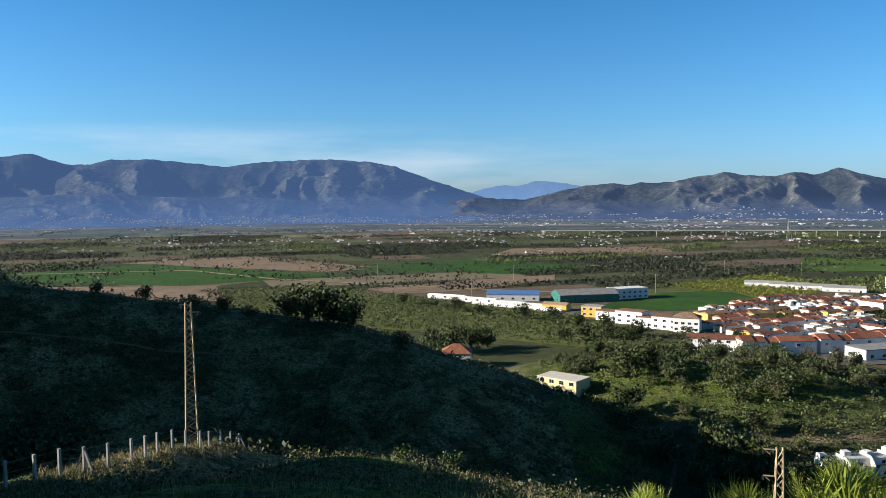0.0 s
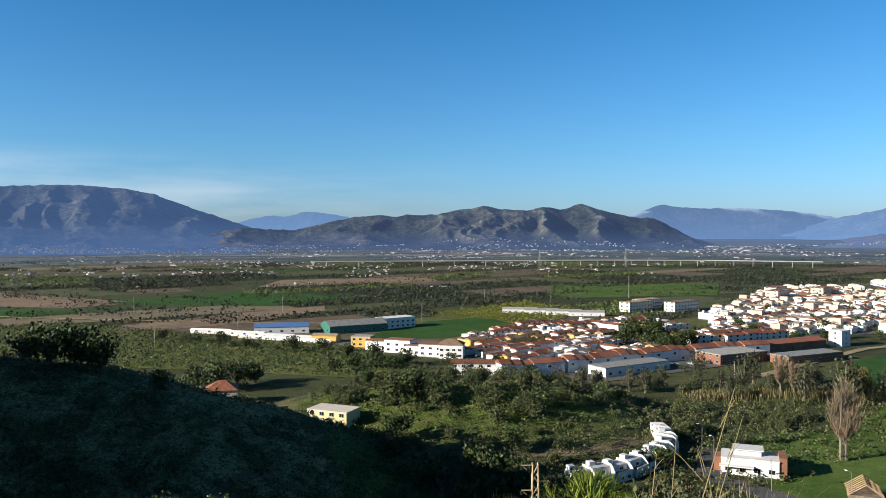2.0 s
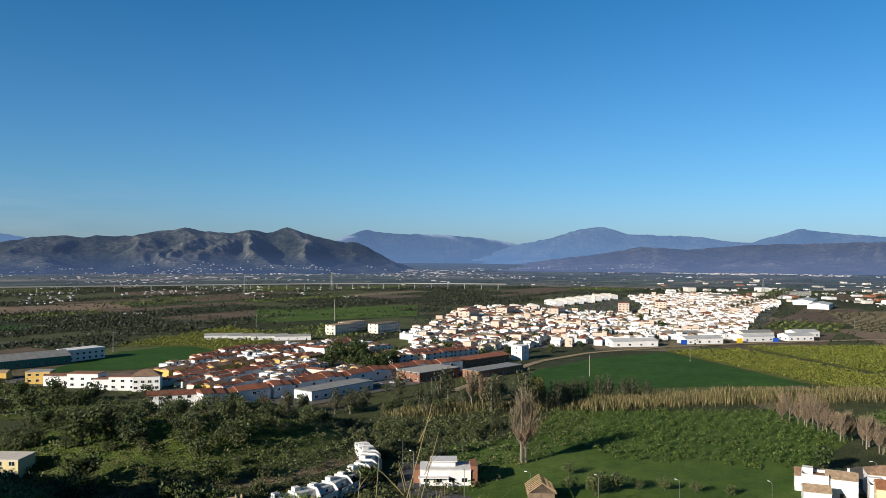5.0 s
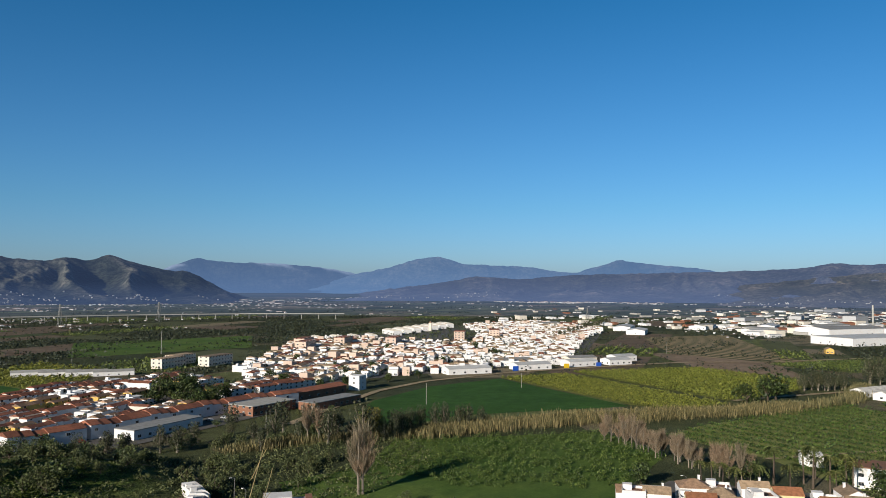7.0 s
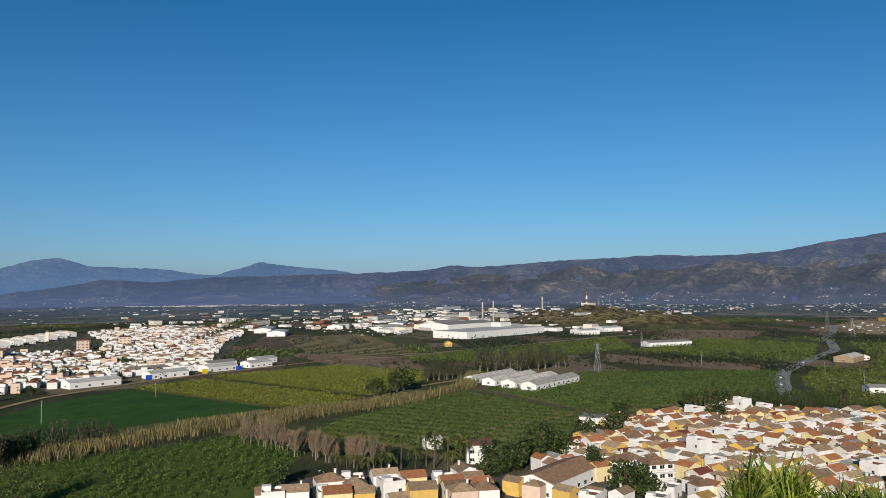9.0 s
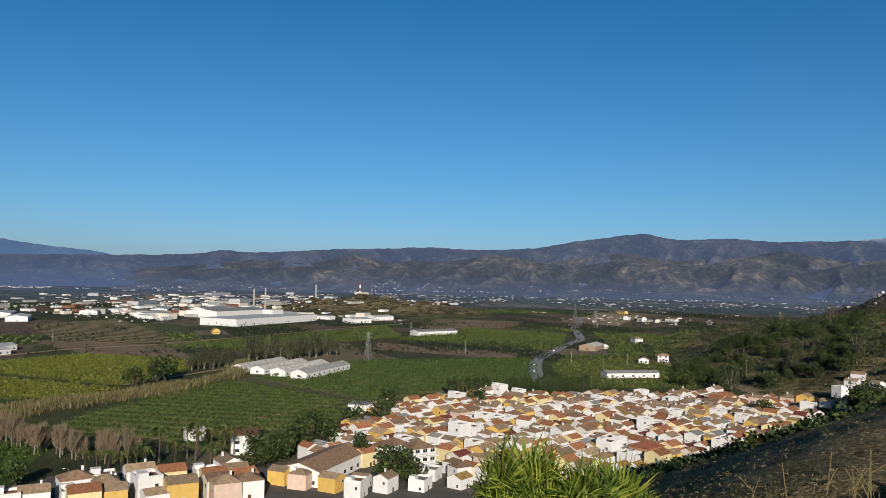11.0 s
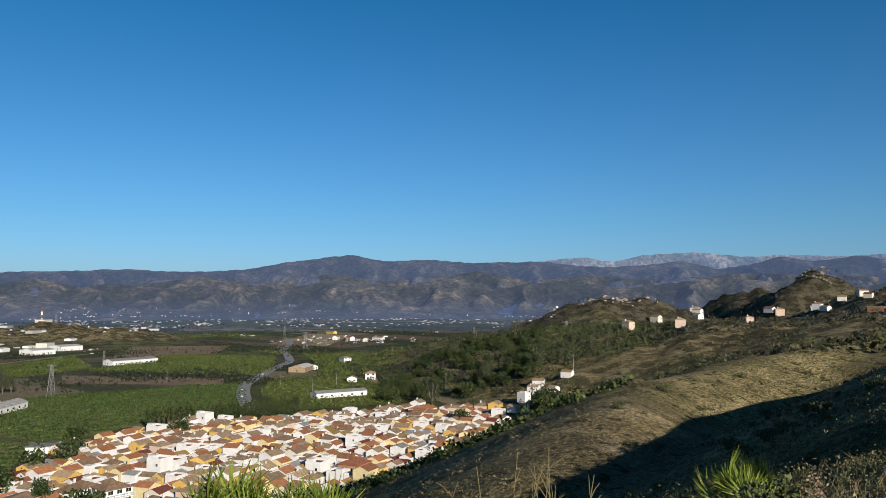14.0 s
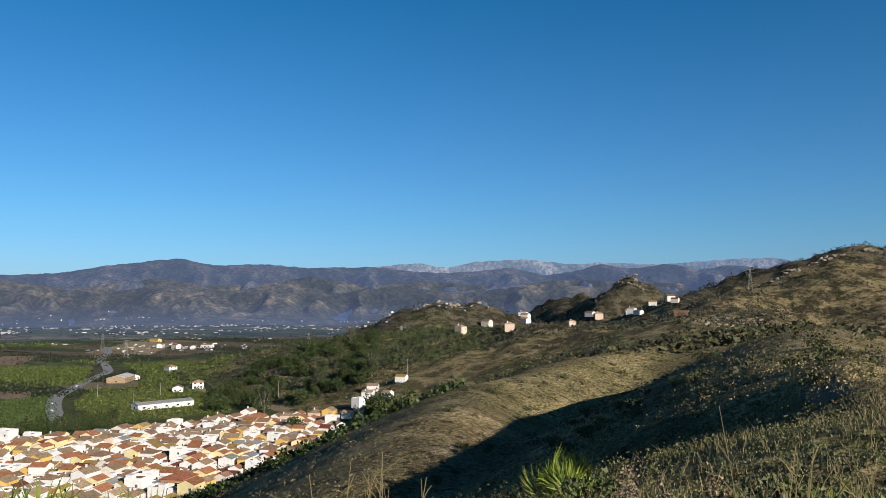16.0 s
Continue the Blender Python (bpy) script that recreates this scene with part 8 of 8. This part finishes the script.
def dry_stalk(az_deg, dist, height, seed, tufted=False):
    """A tall dry weed stalk with side twigs, some with a feathery seed head."""
    rng_ = np.random.default_rng(seed)
    x, y = spot(az_deg, dist)
    root = tagged(new("dry_stalk"), "tall dry weed stalk with a pale seed head" if tufted else "tall dry weed stalk with thin side twigs", "plant")
    root.matrix_basis = pose(x, y, ground_z(x, y) - 0.05)
    lx, ly = rng_.normal(0, 0.10, 2) * height
    bm = bmesh.new()
    taper(bm, [(0, 0, 0), (lx * 0.3, ly * 0.3, height * 0.5), (lx, ly, height)], [0.0045, 0.004, 0.002], 4)
    part("stem", bm, DRY_GRASS, root)
    for i in range(4):
        f = rng_.uniform(0.35, 0.9)
        b = Vector((lx * f * f, ly * f * f, height * f))
        d = Vector((*rng_.normal(0, 0.6, 2), 0.8)) * height * 0.14
        bm = bmesh.new()
        taper(bm, [b, b + d * 0.6 + Vector((0, 0, 0.01)), b + d], [0.003, 0.0022, 0.0015], 4)
        part("twig", bm, DRY_GRASS, root)
    if tufted:
        p = rng_.normal(size=(160, 3)) * (0.018, 0.018, 0.085) + (lx, ly, height - 0.02)
        v, q = leaves(p, 0.022, rng_)
        c = tagged(new("seed_head", soup("seed_head", v, q, TWIG)), kind="stuff")
        c.parent = root
    return root


for i, (a, d, h) in enumerate(((33.2, 4.6, 1.05), (34.4, 4.4, 1.35), (35.6, 4.7, 1.15), (36.4, 4.3, 0.9), (31.8, 4.9, 0.85), (37.3, 4.8, 0.75), (40.5, 4.8, 0.65),
                                (148.6, 4.2, 0.75), (149.5, 4.0, 0.95), (150.4, 4.4, 0.85), (152.0, 3.8, 0.9), (153.2, 4.1, 0.8), (147.2, 4.8, 0.6), (155.0, 3.9, 0.85), (146.0, 4.4, 0.7), (156.5, 4.2, 0.8),
                                (-17.8, 15, 0.8), (-19.5, 15.5, 0.9), (-21.0, 14, 0.6), (-23.0, 14.5, 0.7), (-15.5, 52, 1.2), (-9.0, 58, 1.4), (-13.8, 56, 1.5), (-6.5, 55, 1.2))):
    dry_stalk(a, d, h, 200 + i)
for i, (a, d, h) in enumerate(((138.9, 5.2, 0.55), (139.6, 5.0, 0.62), (142.0, 4.8, 0.5), (144.6, 4.4, 0.62), (145.4, 4.5, 0.55), (140.3, 5.4, 0.5), (146.6, 4.4, 0.5))):
    dry_stalk(a, d, h, 300 + i, True)

frnd = random.Random(5)
for i in range(34):
    if i < 24:
        a, d, top = frnd.choice((frnd.gauss(121, 1.0), frnd.uniform(112, 134))), frnd.uniform(3.8, 6.5), frnd.uniform(-16, -10)
    else:
        a, d, top = frnd.uniform(146, 157), frnd.uniform(3.6, 5.5), frnd.uniform(-14, -6)
    x, y = spot(a, d)
    dry_stalk(a, d, min(1.9, max(0.35, EYE_Z + d * math.tan(radians(top)) - ground_z(x, y))), 400 + i)
for a, d, s, k in ((148.2, 6.0, 0.36, 1), (149.6, 6.4, 0.32, 0), (137.2, 8.0, 0.34, 0), (138.0, 7.2, 0.28, 1), (133.0, 9.0, 0.3, 1), (154.5, 5.6, 0.3, 2), (127.5, 7.5, 0.3, 1), (131.0, 6.8, 0.26, 2), (33.4, 5.8, 0.22, 1), (35.2, 5.6, 0.2, 0), (36.4, 5.9, 0.2, 1)):
    x, y = spot(a, d)
    BUSH.put(x, y, 40 * d, s, pick=k, sink=0.1, group="small bushes close by")
cover("brow_grass", "green grass below the palms", 420, 10, 34, 9, 18, 0.30, 0.006, GREEN_GRASS, 113, 8, 0.14)
cover("brow_grass", "tan grass on a near brow", 260, 31.5, 38.0, 5.3, 6.4, 0.13, 0.005, STRAW, 112, 12, 0.08)

LIMESTONE = plain("pale tan limestone", g3(0.36, 0.31, 0.25), 0.95, 0.16, 0.5)


def rock_outcrop(label, line, n, wide, low, high, seed, flat=0.5):
    """Broken rocks along a line on the hillside."""
    rng_ = np.random.default_rng(seed)
    p = np.array(line, float)
    t = np.concatenate([[0], np.cumsum(np.hypot(*np.diff(p, axis=0).T))])
    bm = bmesh.new()
    for u in rng_.uniform(0, t[-1], n):
        x, y = np.interp(u, t, p[:, 0]) + rng_.normal(0, wide), np.interp(u, t, p[:, 1]) + rng_.normal(0, wide)
        size = low * (high / low) ** rng_.uniform()
        made = bmesh.ops.create_icosphere(bm, subdivisions=1, radius=1.0, matrix=pose(x, y, ground_z(x, y) + size * 0.1, rng_.uniform(-20, 20), rng_.uniform(-20, 20), rng_.uniform(0, 360)) @ Matrix.Diagonal((size, size * rng_.uniform(0.5, 0.9), size * flat, 1.0)))
        for v in made["verts"]:
            v.co += Vector(rng_.normal(0, 0.14, 3)) * size
    return tagged(new("rock_outcrop", mesh_from("rock_outcrop", bm, LIMESTONE)), label, "rocks", kind="stuff")


rock_outcrop("pale broken rock along a hill crest", [(462, -745), (433, -777), (414, -800), (398, -827), (378, -848)], 130, 2.2, 1.0, 3.6, 501)
rock_outcrop("weathered rock face on a dry hillside", [(286, -414), (312, -470), (334, -540)], 110, 9.0, 0.7, 2.8, 502, 0.35)
rock_outcrop("rocks on a scrubby domed hill", [(846, -1030), (900, -1060), (820, -1000)], 60, 12.0, 1.5, 5.0, 503, 0.5)
rock_outcrop("rocks on a low scrubby hill", [(990, -740), (1020, -800), (1000, -700)], 60, 24.0, 1.5, 5.0, 504, 0.5)

# tall dry grass along the fence on the knoll
kx, ky = [], []
for (a0, d0), (a1, d1) in zip(FENCE, FENCE[1:]):
    for k in range(34):
        f = grng.uniform()
        x, y = spot(a0 + f * (a1 - a0), d0 + f * (d1 - d0))
        kx.append(x + grng.normal(0, 1.6))
        ky.append(y + grng.normal(0, 1.6))
kx, ky = np.array(kx), np.array(ky)
grass("fence_grass", "tall dry grass and weeds along a fence", kx, ky, 0.55, np.repeat(0.018, len(kx) * 9), DRY_GRASS, 114, 9, 0.22, 0.3)
grass("fence_grass", "green weeds along a fence", kx[::2] + 0.6, ky[::2] - 0.4, 0.42, np.repeat(0.024, len(kx[::2]) * 9), GREEN_GRASS, 115, 9, 0.25, 0.4)

for x, y, h in ((-82, 145, 1.5), (-79, 146, 1.65), (-76, 149, 1.7), (-75, 152, 1.6), (-85, 147, 1.5), (-92, 166, 1.0), (-7, 173, 0.9)):
    OLIVE.put(x, y, 31 * h, h, sink=0.2, group="trees rising from the shaded gully")

# lit bushes on the knoll, in the gully and on the dry slope
for a, d, s in ((-10.8, 52, 0.9), (-3.2, 52, 1.1), (0.4, 46, 0.8), (-28.5, 98, 1.9), (-26.5, 97, 1.7), (-30.5, 96, 2.0), (-29.6, 100, 1.8), (-28.4, 112, 1.3), (-2.2, 118, 1.5), (136.9, 62, 0.9), (143.2, 75, 0.6), (145.0, 72, 0.8)):
    x, y = spot(a, d)
    BUSH.put(x, y, random.uniform(0, 360), s, sink=0.15 * s, group="bushes on the slope")
brnd = random.Random(17)
for i in range(40):
    a, d = brnd.uniform(113, 156), 40 * (240 / 40) ** brnd.random()
    x, y = spot(a, d)
    BUSH.put(x, y, brnd.uniform(0, 360), brnd.uniform(0.3, 0.65) * (1 + d / 160), pick=1 if i % 4 else 0, sink=0.2, group="bushes on the dry slope")
for i in range(30):
    a, d = brnd.uniform(-30, 8), brnd.uniform(105, 215)
    x, y = spot(a, d)
    BUSH.put(x, y, brnd.uniform(0, 360), brnd.uniform(0.9, 1.9), sink=0.2, group="bushes on the shaded hill")
